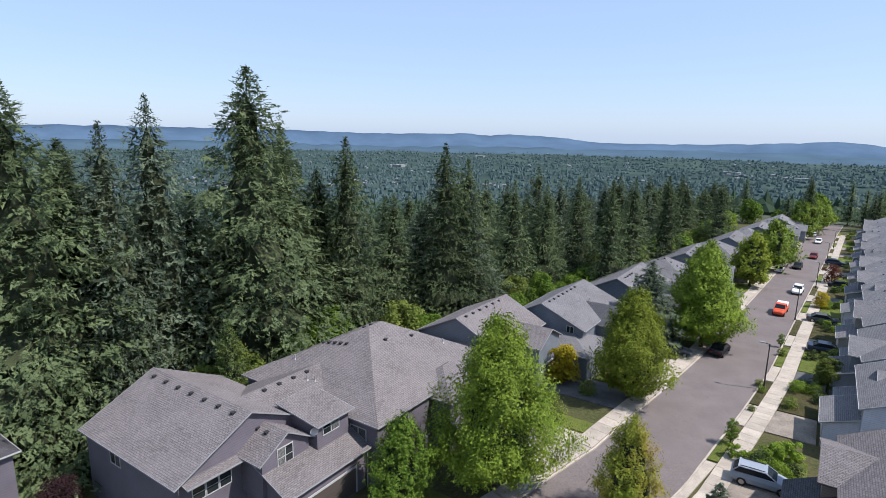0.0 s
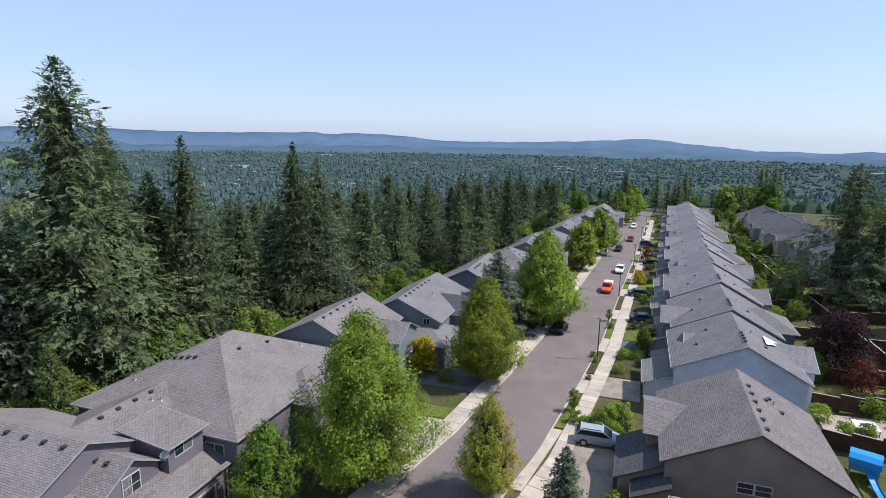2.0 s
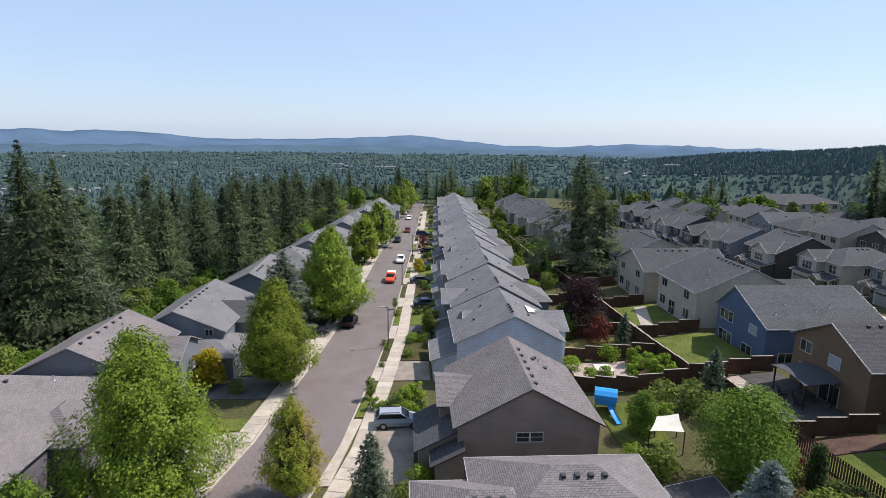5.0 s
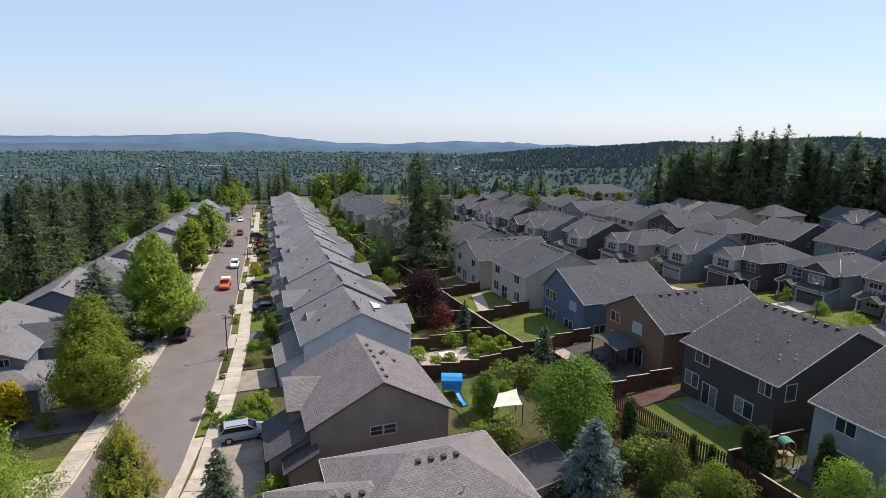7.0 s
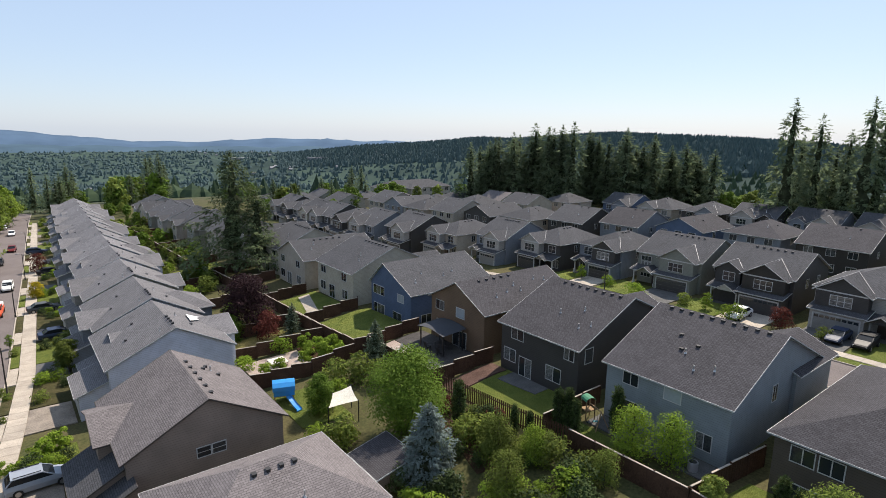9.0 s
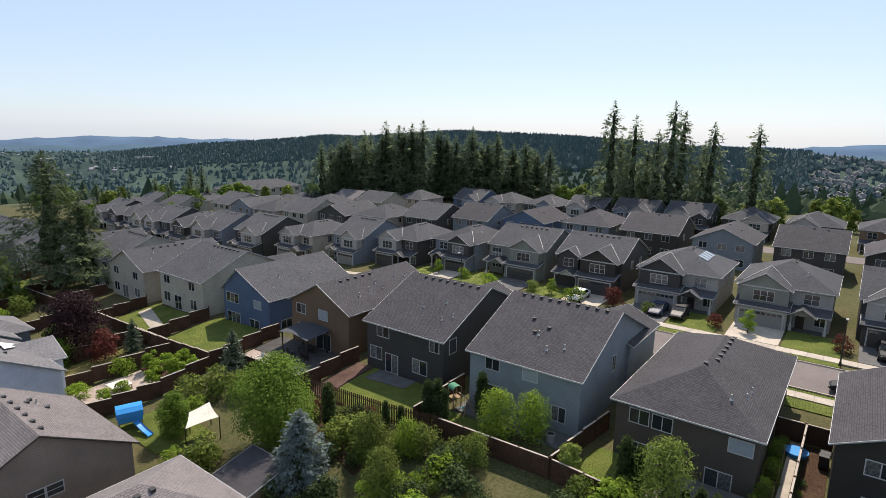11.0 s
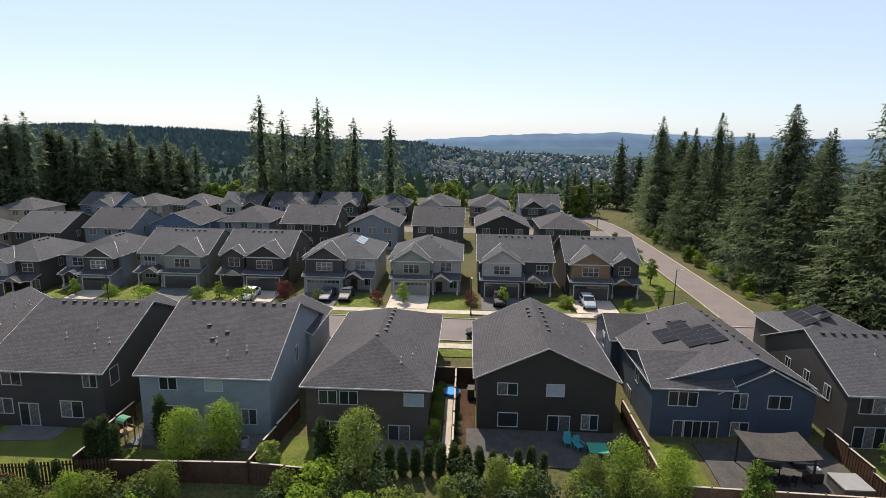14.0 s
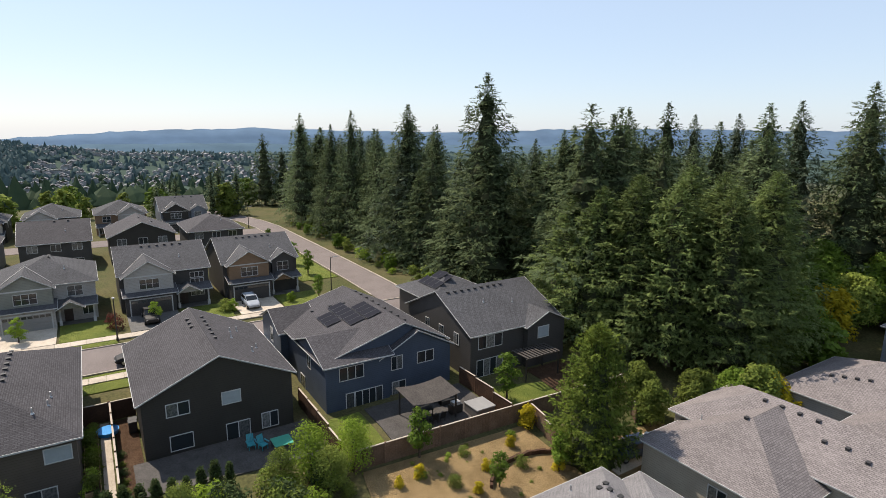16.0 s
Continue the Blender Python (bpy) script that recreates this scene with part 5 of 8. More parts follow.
add_vents(top, c, m, [(15.6 + 0.8 * k, -25.6) for k in range(3)] + [(17.4, -26.4)], [(18.8, -24.8), (14.6, -28)])
m = wing(6.0, 20.8, -65.3, -53.6, 1.0, 5.3, "hip", 0.48)
top, c = house("house with weathered brown hipped roof under the firs", [m, wing(4.0, 14.0, -57, -49.0, 1.0, 5.2, "hip", 0.45)], STONE, SHINGLE_BROWN, TRIM, ROW_R)
add_vents(top, c, m, [(17.6 - 0.9 * k, -56.2 - 0.25 * k) for k in range(4)] + [(13.4, -58), (12, -57)])
m = wing(6.0, 21.5, -94, -78.6, 1.2, 6.2, "hip", 0.5)
top, c = house("blue-grey house with light grey hipped roof", [m], STEEL, SHINGLE_GREY, TRIM, ROW_R)
add_vents(top, c, m, [(16, -82), (15, -82)])

# ---- the row under the firs on the other side of the first street ----
ROW_L = "row of brown-roofed houses under the firs"
m = wing(-43.7, -31.6, 17.2, 28.4, -0.6, 5.0, "gx", 0.48)
gar = wing(-31.8, -27.2, 22.2, 30.0, -0.4, 3.1, "shed+x", 0.42)
dorm = wing(-33, -29.3, 21.9, 26.1, 2.0, 5.1, "gx", 0.6)
dorm2 = wing(-33, -28.8, 26.5, 29.8, 3.0, 5.9, "shed+x", 0.13)
link = wing(-39.7, -31.7, 24.0, 33.6, -0.4, 5.0, "gy", 0.41)
visor = wing(-31.7, -30.9, 17.7, 21.4, 4.6, 4.75, "shed+x", 0.2, open=True, oh=0.1)
top, c = house("plum grey house with dormers and weathered brown shingles", [m, gar, dorm, dorm2, link, visor], PLUM, SHINGLE_BROWN, TRIM_GREY, ROW_L)
add_window(top, c, "+x", -29.3, 23.9, 4.6, 1.3, 1.4, 2, 2), add_window(top, c, "+x", -28.8, 27.9, 5.3, 1.6, 0.9, 2, 2)
for y in (18.6, 19.6, 20.6):
    add_window(top, c, "+x", -31.6, y, 3.7, 0.85, 1.0, 1, 2)
add_window(top, c, "-y", -39.5, 17.2, 4.0, 1.3, 1.0, 2), add_window(top, c, "-y", -35.5, 17.2, 1.6, 1.2, 1.0, 2)
add_garage_door(top, c, "+x", -27.2, 26.4, -0.3, 4.9, 2.15, TRIM_DARK, False)
add_vents(top, c, m, [(-42.8 + 1.7 * k, 22.2) for k in range(7)])
add_vents(top, c, link, [(-35.3, 27.0 + 1.5 * k) for k in range(4)], [(-34.2, 31.4), (-34.6, 30.9)])
add_vents(top, c, dorm, [(-31.6, 23.4), (-30.6, 23.4)])
gut = Shape()
gut.tube(Vector((-27.0, 30.0, -0.4)) - c, Vector((-27.0, 30.0, 3.0)) - c, 0.05, 0.05, 6)
part("downpipe", gut, TRIM_GREY, top)
dish = Shape()
for k in range(10):
    a, b = 0.628 * k, 0.628 * (k + 1)
    dish.poly([(0, 0, 0), (0.32 * math.cos(a), -0.1, 0.32 * math.sin(a)), (0.32 * math.cos(b), -0.1, 0.32 * math.sin(b))])
    dish.poly([(0, 0.02, 0), (0.32 * math.cos(b), -0.08, 0.32 * math.sin(b)), (0.32 * math.cos(a), -0.08, 0.32 * math.sin(a))])
dish.bar((0, 0, 0), (0, 0.25, -0.35), 0.04, 0.04)
part("satellite_dish", dish, TRIM, top, "white satellite dish", pose(-28.9 - c.x, 26.3 - c.y, 5.5 - c.z, 0, 0, 60))

m = wing(-42.0, -26.3, 30.4, 48.0, -0.4, 5.1, "hip", 0.50)
porch = wing(-30, -24.4, 37.8, 44.6, -0.4, 4.6, "hip", 0.5)
top, c = house("plum grey house with broad hipped roof", [m, porch], PLUM, SHINGLE_BROWN, TRIM_GREY, ROW_L)
add_vents(top, c, m, [(-37.2 + 0.62 * k, 35.4 + 0.12 * k) for k in range(5)] + [(-35.0, 38.6), (-34.4, 38.9), (-32.2, 38.4), (-31.5, 41.5)], [(-38.5, 33.0), (-29.5, 44)])
add_window(top, c, "-y", -28.3, 30.4, 3.6, 1.6, 1.1, 2), add_window(top, c, "+x", -24.4, 41.2, 2.2, 1.6, 1.4, 2), add_window(top, c, "+x", -26.3, 33.6, 3.8, 1.2, 1.2, 2)

# gabled house with a low hip in front
m = wing(-36.4, -26.2, 49.4, 60.4, -0.4, 5.05, "gy", 0.48)
low = wing(-33.6, -25.4, 46.4, 53.5, -0.4, 3.7, "hip", 0.42)
top, c = house("blue-grey gabled house with weathered brown shingles", [m, low, wing(-29, -23.6, 54.2, 59.6, -0.4, 4.4, "gx", 0.5)], STEEL, SHINGLE_BROWN, TRIM_GREY, ROW_L)
add_vents(top, c, m, [(-30.9, 50.6 + 1.5 * k) for k in range(6)])
add_vents(top, c, low, [(-31.4, 49.0), (-30.2, 48.8), (-29.0, 49.2)], [(-27.4, 49.4)])
add_garage_door(top, c, "+x", -23.6, 56.9, -0.3, 4.4, 2.1, WHITE_DOOR)
add_window(top, c, "+x", -25.4, 50.0, 1.8, 1.6, 1.3, 2)

# wide gabled house with a white trellis porch
m = wing(-31.2, -21.6, 62.0, 76.0, -0.9, 4.6, "gy", 0.55, ridge=-27.0)
low = wing(-28.0, -19.8, 59.0, 66.0, -0.9, 2.7, "hip", 0.4)
top, c = house("blue-grey house with wide gable and white porch trellis", [m, low, wing(-25, -19.2, 66.8, 73.0, -0.9, 4.2, "gx", 0.5, shingle=SHINGLE_SLATE)], STEEL, SHINGLE_GREY, TRIM_GREY, ROW_L)
add_vents(top, c, m, [(-26.6, 63.4 + 1.4 * k) for k in range(7)], [(-24.6, 68), (-24, 70.5)])
add_window(top, c, "-y", -23.2, 62.0, 4.3, 0.8, 0.8, 2), add_garage_door(top, c, "+x", -19.2, 69.9, -0.7, 4.6, 2.1, WHITE_DOOR)
tre = Shape()
for k in range(6):
    tre.bar(Vector((-19.3, 59.4 + 0.55 * k, -0.6)) - c, Vector((-19.3, 59.4 + 0.55 * k, 2.4)) - c, 0.07, 0.07)
for k in range(4):
    tre.bar(Vector((-19.3, 59.3, 0.1 + 0.7 * k)) - c, Vector((-19.3, 62.3, 0.1 + 0.7 * k)) - c, 0.06, 0.06)
part("trellis", tre, TRIM, top, "white timber porch trellis")


def fir_side_house(y0, y1, x0, x1, k, label, shingle):
    z = near_land(-25, (y0 + y1) / 2)
    xm = (x0 + x1) / 2
    kind = "gy" if k % 2 == 0 else "hip"
    m = wing(x0, x1, y0, y1, z - 0.4, z + 5.2, kind, 0.5)
    w2 = wing(xm, x1 + 2.5, y0 + 1.0, y0 + 6.8, z - 0.4, z + 4.4, "gx", 0.5)
    w3 = wing(x1 - 3, x1 + 1.0, y1 - 5.5, y1 - 0.6, z - 0.4, z + 4.9, "gx", 0.55)
    top, c = house(label, [m, w2, w3], STEEL if k % 2 == 0 else STONE, shingle, TRIM_GREY, ROW_L)
    add_garage_door(top, c, "+x", x1 + 2.5, y0 + 3.9, z - 0.3, 4.6, 2.1, WHITE_DOOR)
    add_window(top, c, "+x", x1 + 1.0, y1 - 3, z + 3.6, 1.6, 1.4, 2, 2), add_window(top, c, "+x", x1 + 1.0, y1 - 3, z + 1.2, 1.6, 1.3, 2, 2)
    add_window(top, c, "-y", x1 - 3.5, y0, z + 3.8, 1.2, 1.1, 2)
    add_vents(top, c, m, [(xm + 0.6, y0 + 2 + 1.1 * j) for j in range(4)] if k % 2 == 0 else [(xm - 1 + 1.1 * j, (y0 + y1) / 2 - 0.8) for j in range(4)])


L_SPOTS = ((81.5, 94.5, -29.5, -18.0), (98, 110.5, -27.8, -16.6), (114, 126.5, -26.2, -15.2), (130, 142.5, -24.5, -13.6), (146, 158.5, -22.8, -12), (162, 174, -21, -10.4), (178, 190, -19.4, -9), (194, 206, -18, -7.4), (210, 222, -16.4, -6))
for k, (y0, y1, x0, x1) in enumerate(L_SPOTS):
    fir_side_house(y0, y1, x0, x1, k, ("blue-grey" if k % 2 == 0 else "light grey") + " house with grey-brown gabled roof", SHINGLE_GREY)
m = wing(-58, -44.6, 0.0, 12.8, -0.8, 5.0, "hip", 0.5)
top, c = house("house with charcoal shingled roof beside the firs", [m], PLUM, SHINGLE_DARK, TRIM, ROW_L)
add_vents(top, c, m, [(-49, 8.5), (-48, 8.5)], [(-46.2, 9), (-45.6, 6)])


# ---- firs, street trees and garden plants ----
def define(kind, name, pair):
    PLANTS[kind] = (name, pair[0], pair[1])


define("fir_a", "fir_tree", conifer_mesh(1, 30, 8.2, FIR, 300, 44, ragged=0.36, bare=0.08, power=1.0, needle=0.62))
define("fir_b", "fir_tree", conifer_mesh(2, 30, 8.2, FIR_BLUE, 310, 44, ragged=0.40, bare=0.08, power=1.02, needle=0.60))
define("fir_c", "fir_tree", conifer_mesh(3, 30, 7.6, FIR_DARK, 290, 40, ragged=0.34, power=0.98, needle=0.64))
define("fir_d", "fir_tree", conifer_mesh(4, 30, 9.2, FIR, 380, 56, ragged=0.42, bare=0.10, power=1.0, needle=0.58))
define("fir_young", "fir_tree", conifer_mesh(5, 22, 5.6, FIR_YOUNG, 520, 34, (0.35, 1.0), 0.22, 0.10, 0.82, 0.44, 0.5, 0.22))
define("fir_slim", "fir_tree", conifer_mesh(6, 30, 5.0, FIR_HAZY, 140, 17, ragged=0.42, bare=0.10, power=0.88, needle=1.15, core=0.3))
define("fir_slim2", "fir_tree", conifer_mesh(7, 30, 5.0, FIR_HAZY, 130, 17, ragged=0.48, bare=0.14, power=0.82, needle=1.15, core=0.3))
define("fir_fill_a", "fir_tree", conifer_mesh(41, 30, 8.0, FIR, 180, 25, ragged=0.38, power=0.92, needle=0.92))
define("fir_fill_b", "fir_tree", conifer_mesh(42, 30, 7.8, FIR_BLUE, 180, 25, ragged=0.40, power=0.94, needle=0.92))
define("fir_fill_c", "fir_tree", conifer_mesh(43, 30, 8.0, FIR_DARK, 180, 25, ragged=0.36, power=0.94, needle=0.92))
define("spruce", "spruce_tree", conifer_mesh(8, 7, 2.5, SPRUCE, 240, 42, (0.10, 0.7), 0.16, 0.02, 0.80, 0.30, 0.5, 0.30))
define("spruce_green", "spruce_tree", conifer_mesh(9, 7, 2.3, FIR_BLUE, 230, 40, (0.10, 0.7), 0.16, 0.02, 0.84, 0.28, 0.5, 0.30))
define("maple_far", "maple_tree", street_tree_mesh(34, 11, 4.6, MAPLE, 700, 9, 0.40, blades=3))
define("olive_far", "maple_tree", street_tree_mesh(35, 11, 4.3, MAPLE_OLIVE, 700, 9, 0.40, blades=3))
define("maple", "maple_tree", street_tree_mesh(11, 11, 4.2, MAPLE, 2100, 14, 0.22, blades=3))
define("maple_wide", "maple_tree", street_tree_mesh(12, 14, 5.3, MAPLE, 4200, 15, 0.17, gaps=0.30, blades=3))
define("maple_low", "maple_tree", street_tree_mesh(16, 7.4, 2.7, GREEN, 1500, 13, 0.15, gaps=0.30, blades=3))
define("maple_olive", "maple_tree", street_tree_mesh(13, 11, 3.8, MAPLE_OLIVE, 2500, 14, 0.18, blades=3))
define("maple_rust", "maple_tree", street_tree_mesh(14, 8, 2.4, MAPLE_RUST, 1600, 13, 0.13, gaps=0.35, blades=3))
define("leafy", "broadleaf_tree", leafy_mesh(15, 9, 3.6, GREEN, 8200, 0.32, 0.10, "round", 28, blades=3))
define("leafy_b", "broadleaf_tree", leafy_mesh(16, 9, 3.0, SHRUB, 4200, 0.42, 0.14, "round", 20, blades=3))
define("young", "young_tree", leafy_mesh(17, 5, 1.3, GREEN, 1300, 0.24, 0.25, "oval", 12, blades=3))
define("young_lime", "young_tree", leafy_mesh(18, 5, 1.6, LIME, 1500, 0.26, 0.22, "round", 12, blades=3))
define("purple", "plum_tree", leafy_mesh(19, 7, 3.6, PURPLE, 9500, 0.24, 0.08, "round", 30, blades=3))
define("red", "maple_shrub", leafy_mesh(20, 3, 1.7, RED_LEAF, 2600, 0.16, 0.1, "round", 14, blades=3))
define("yellow", "golden_tree", leafy_mesh(21, 5, 2.2, YELLOW, 2600, 0.28, 0.12, "round", 16))
define("cypress", "cypress_tree", conifer_mesh(22, 4, 0.60, CYPRESS, 150, 24, (1.3, 2.2), 0.10, 0.01, 0.42, 0.20, 0.75, 0.5))
define("cone", "cedar_tree", conifer_mesh(23, 9, 3.0, FROND, 420, 52, (0.6, 1.5), 0.10, 0.01, 0.80, 0.26, 0.72, 0.34))
define("garden_big", "broadleaf_tree", leafy_mesh(51, 8.4, 3.9, GREEN, 26000, 0.18, 0.06, "oval", 60, blades=3))
define("shrub", "shrub", leafy_mesh(24, 1.4, 1.0, SHRUB, 900, 0.14, 0.02, "round", 13, False, blades=3))
define("shrub_lime", "shrub", leafy_mesh(25, 1.4, 1.0, LIME, 850, 0.14, 0.02, "round", 13, False, blades=3))
define("ball", "clipped_shrub", leafy_mesh(26, 1.5, 0.8, LIME, 1300, 0.13, 0.02, "round", 7, False, blades=3))
define("shrub_red", "shrub", leafy_mesh(27, 1.4, 1.0, RED_LEAF, 850, 0.14, 0.02, "round", 13, False, blades=3))
define("shrub_dark", "shrub", leafy_mesh(28, 1.4, 1.0, SHRUB_DARK, 900, 0.14, 0.02, "round", 13, False, blades=3))
define("wispy", "broadleaf_tree", leafy_mesh(29, 5, 1.9, SHRUB, 5200, 0.15, 0.10, "round", 44, blades=3))
define("lime_tree", "broadleaf_tree", leafy_mesh(30, 5, 2.0, LIME, 5600, 0.15, 0.08, "round", 40, blades=3))
define("fir_open", "fir_tree", conifer_mesh(44, 30, 8.6, FIR, 150, 74, (-0.15, 0.55), 0.5, 0.2, 0.86, 0.72, 0.28))

define("bushy", "broadleaf_tree", leafy_mesh(31, 5, 2.2, GREEN, 850, 0.56, 0.08, "round", 14, blades=3))
define("bushy_dark", "broadleaf_tree", leafy_mesh(32, 5, 2.0, SHRUB, 800, 0.56, 0.10, "oval", 14, blades=3))
define("bushy_lime", "broadleaf_tree", leafy_mesh(33, 5, 2.0, LIME, 800, 0.54, 0.10, "round", 14, blades=3))

FIRS_L = "firs behind the houses"


def fir(kind, x, y, top, label, group, wide=1.0):
    """A fir whose tip reaches the height top."""
    g = land(x, y)
    full = {"fir_young": 22}.get(kind, 30)
    s = (top - g) / full
    return plant(kind, x, y, s, label, "fir tree", group, g - 0.3, wide=wide / max(0.35, s) ** 0.35)


for kind, x, y, t, w in (("fir_d", -56, 18.5, 31.4, 1.15), ("fir_d", -60, 24, 26.5, 1.2), ("fir_a", -64, 14, 27, 1.2), ("fir_b", -66, 8, 24, 1.1), ("fir_a", -74, 30, 25, 1), ("fir_b", -55, 25.5, 28.2, 0.9), ("fir_b", -56, 30.5, 30.8, 1.0),
                         ("fir_d", -52, 39.4, 34.2, 1.25), ("fir_a", -56, 47, 28, 1.1), ("fir_a", -48.4, 50.4, 27, 0.9), ("fir_c", -43.0, 64.0, 26.3, 0.95), ("fir_a", -44, 71.5, 24.1, 0.9),
                         ("fir_a", -40, 79, 20.6, 0.85), ("fir_c", -38, 87, 19.7, 0.85), ("fir_a", -36, 96, 20.4, 0.9), ("fir_c", -29, 93, 20.4, 0.85), ("fir_a", -29, 106, 20, 0.9), ("fir_c", -27, 124, 19.6, 0.9),
                         ("fir_a", -22, 160, 16.6, 0.85), ("fir_c", -4, 238, 14, 0.8), ("fir_a", -57, 35, 21, 1), ("fir_a", -48, 59, 19.5, 0.9), ("fir_d", -52, 49, 23, 1), ("fir_b", -42, 70, 19, 0.9)):
    fir(kind, x, y, t, "tall douglas fir with drooping ragged boughs", FIRS_L, w * 1.15)
rng = random.Random(5)
done = 0
while done < 84:
    y = rng.uniform(-12, 225)
    edge = -52 + 0.135 * (y - 20)
    x = edge - abs(rng.gauss(0, 26)) - 2
    if x < -135:
        continue
    near = max(0.0, 1 - (edge - x) / 60)
    t = land(x, y) + rng.uniform(17, 25) * (1.0 if y < 130 else 0.85) + 1.5 * near
    t = min(t, 24 - 0.035 * max(0, y - 60) - (0.09 * (-50 - x) if x < -50 else 0))
    fir(rng.choice(("fir_fill_a", "fir_fill_a", "fir_fill_b", "fir_fill_c")), x, y, t, "douglas fir in a dense stand", FIRS_L, rng.uniform(1.1, 1.5))
    done += 1
for k in range(42):
    y = 26 + (3.0 * k if k < 22 else 66 + 6.2 * (k - 22)) + rng.uniform(-1.2, 1.2)
    x = float(np.interp(y, (20, 47, 50, 61, 63, 77, 80, 225), (-45.5, -45.0, -39.5, -39.0, -34.5, -34.0, -33, -21))) - rng.uniform(0, 4.2)
    near = y < 90
    kind = rng.choice(("leafy", "leafy_b", "leafy")) if near else rng.choice(("bushy", "bushy_dark", "bushy_lime"))
    plant(kind, x, y, rng.uniform(0.55, 0.95) if near else rng.uniform(1.0, 1.7), "bright broadleaf undergrowth at the foot of the firs", "tree", "undergrowth below the firs")
plant("fir_young", -45.5, 31, 0.5, "small bright green fir behind the roof", "fir tree", FIRS_L)
plant("purple", -42.8, 14.6, 0.5, "dark red-leaved tree beside the house", "tree")

FIRS_R = "firs beside the side street"
for kind, x, y, t, w in (("fir_a", 141, -49, 33, 0.9), ("fir_c", 120, -49, 30, 0.9), ("fir_c", 113, -51, 33, 0.85), ("fir_a", 102, -52, 29, 0.9), ("fir_d", 91, -53, 33.5, 1.0), ("fir_a", 92, -60, 30, 0.9),
                         ("fir_a", 69, -55, 37.6, 1.25), ("fir_c", 57, -60, 28, 1.0), ("fir_b", 70, -66, 27, 0.9), ("fir_c", 60, -70, 26, 1), ("fir_c", 64, -82, 33, 1), ("fir_c", 62, -90, 34, 1.05),
                         ("fir_b", 62, -98, 32, 1), ("fir_c", 50, -87, 30.5, 1), ("fir_b", 53, -97, 32, 1), ("fir_a", 42, -86, 33, 1.1), ("fir_b", 41, -93, 33.5, 1.1), ("fir_a", 36, -104, 36.5, 1.2), ("fir_c", 29, -107, 37, 1.2), ("fir_a", 22, -108, 37.5, 1.2), ("fir_a", 14, -106, 38, 1.2), ("fir_b", 7, -107, 38, 1.2), ("fir_a", 26, -101, 34, 1.2), ("fir_a", 18, -100, 34, 1.2), ("fir_c", 33, -96, 32, 1.2), ("fir_a", 36, -75, 29, 1.2), ("fir_a", 44, -72, 27, 1.1), ("fir_a", 52, -76, 28, 1.1),
                         ("fir_young", 45, -50.5, 21, 1.1), ("fir_young", 41, -51, 22.5, 1.15), ("fir_young", 37.5, -53, 24, 1.2), ("fir_young", 33, -54, 23.6, 1.2), ("fir_young", 31, -58.5, 24.5, 1.2), ("fir_young", 28.5, -56.5, 23.2, 1.2),
                         ("fir_young", 36, -60, 25, 1.2), ("fir_young", 42, -58, 23.5, 1.2), ("fir_young", 29, -65, 24.5, 1.2), ("fir_young", 47, -57, 22, 1.1),
                         ("fir_a", 85, -52, 22, 0.9), ("fir_a", 74, -51, 17, 0.8), ("fir_c", 118, -56, 22, 1), ("fir_a", 130, -52, 26, 0.9)):
    fir(kind, x, y, t, "fresh green fir in a dense stand" if kind == "fir_young" else "tall dark fir beside the side street", FIRS_R, w * 1.18)
done = 0
while done < 76:
    x, y = rng.uniform(8, 205), -53 - abs(rng.gauss(0, 24))
    if x < 38 and y > -98:
        continue
    t = land(x, y) + rng.uniform(20, 27) + (3 if x < 60 else 0)
    fir(rng.choice(("fir_fill_c", "fir_fill_a", "fir_fill_c", "fir_fill_b")), x, y, t, "dark fir in the woods beside the street", FIRS_R, rng.uniform(1.1, 1.45))
    done += 1
for k in range(34):
    x = 52 + 2.7 * k + rng.uniform(-1.6, 1.6)
    kind = rng.choice(("bushy", "shrub", "bushy_dark", "shrub", "shrub_lime", "bushy_lime"))
    size = rng.uniform(0.25, 0.75) if kind.startswith("bushy") else rng.uniform(0.6, 1.5)
    plant(kind, x, -44.0 - rng.uniform(0, 3.4), size, "leafy bush beside the kerb of the side street", "shrub", "kerb bushes")

FIRS_B = "tall firs beyond the far rows"
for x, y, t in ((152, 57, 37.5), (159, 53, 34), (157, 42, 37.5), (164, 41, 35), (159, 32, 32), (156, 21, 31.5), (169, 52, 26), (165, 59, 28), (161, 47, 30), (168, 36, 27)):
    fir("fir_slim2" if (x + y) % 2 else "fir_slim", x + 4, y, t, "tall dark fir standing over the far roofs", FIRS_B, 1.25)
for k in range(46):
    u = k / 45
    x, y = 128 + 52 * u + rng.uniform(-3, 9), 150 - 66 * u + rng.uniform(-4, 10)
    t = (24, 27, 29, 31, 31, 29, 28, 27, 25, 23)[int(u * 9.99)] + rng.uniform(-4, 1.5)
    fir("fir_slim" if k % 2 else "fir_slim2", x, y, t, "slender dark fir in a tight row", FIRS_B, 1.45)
fir("fir_open", 33, 105, 24.2, "tall lone fir among the gardens", "", 1.25)
fir("fir_open", 36, 101, 16.5, "fir among the gardens", "", 1.3)

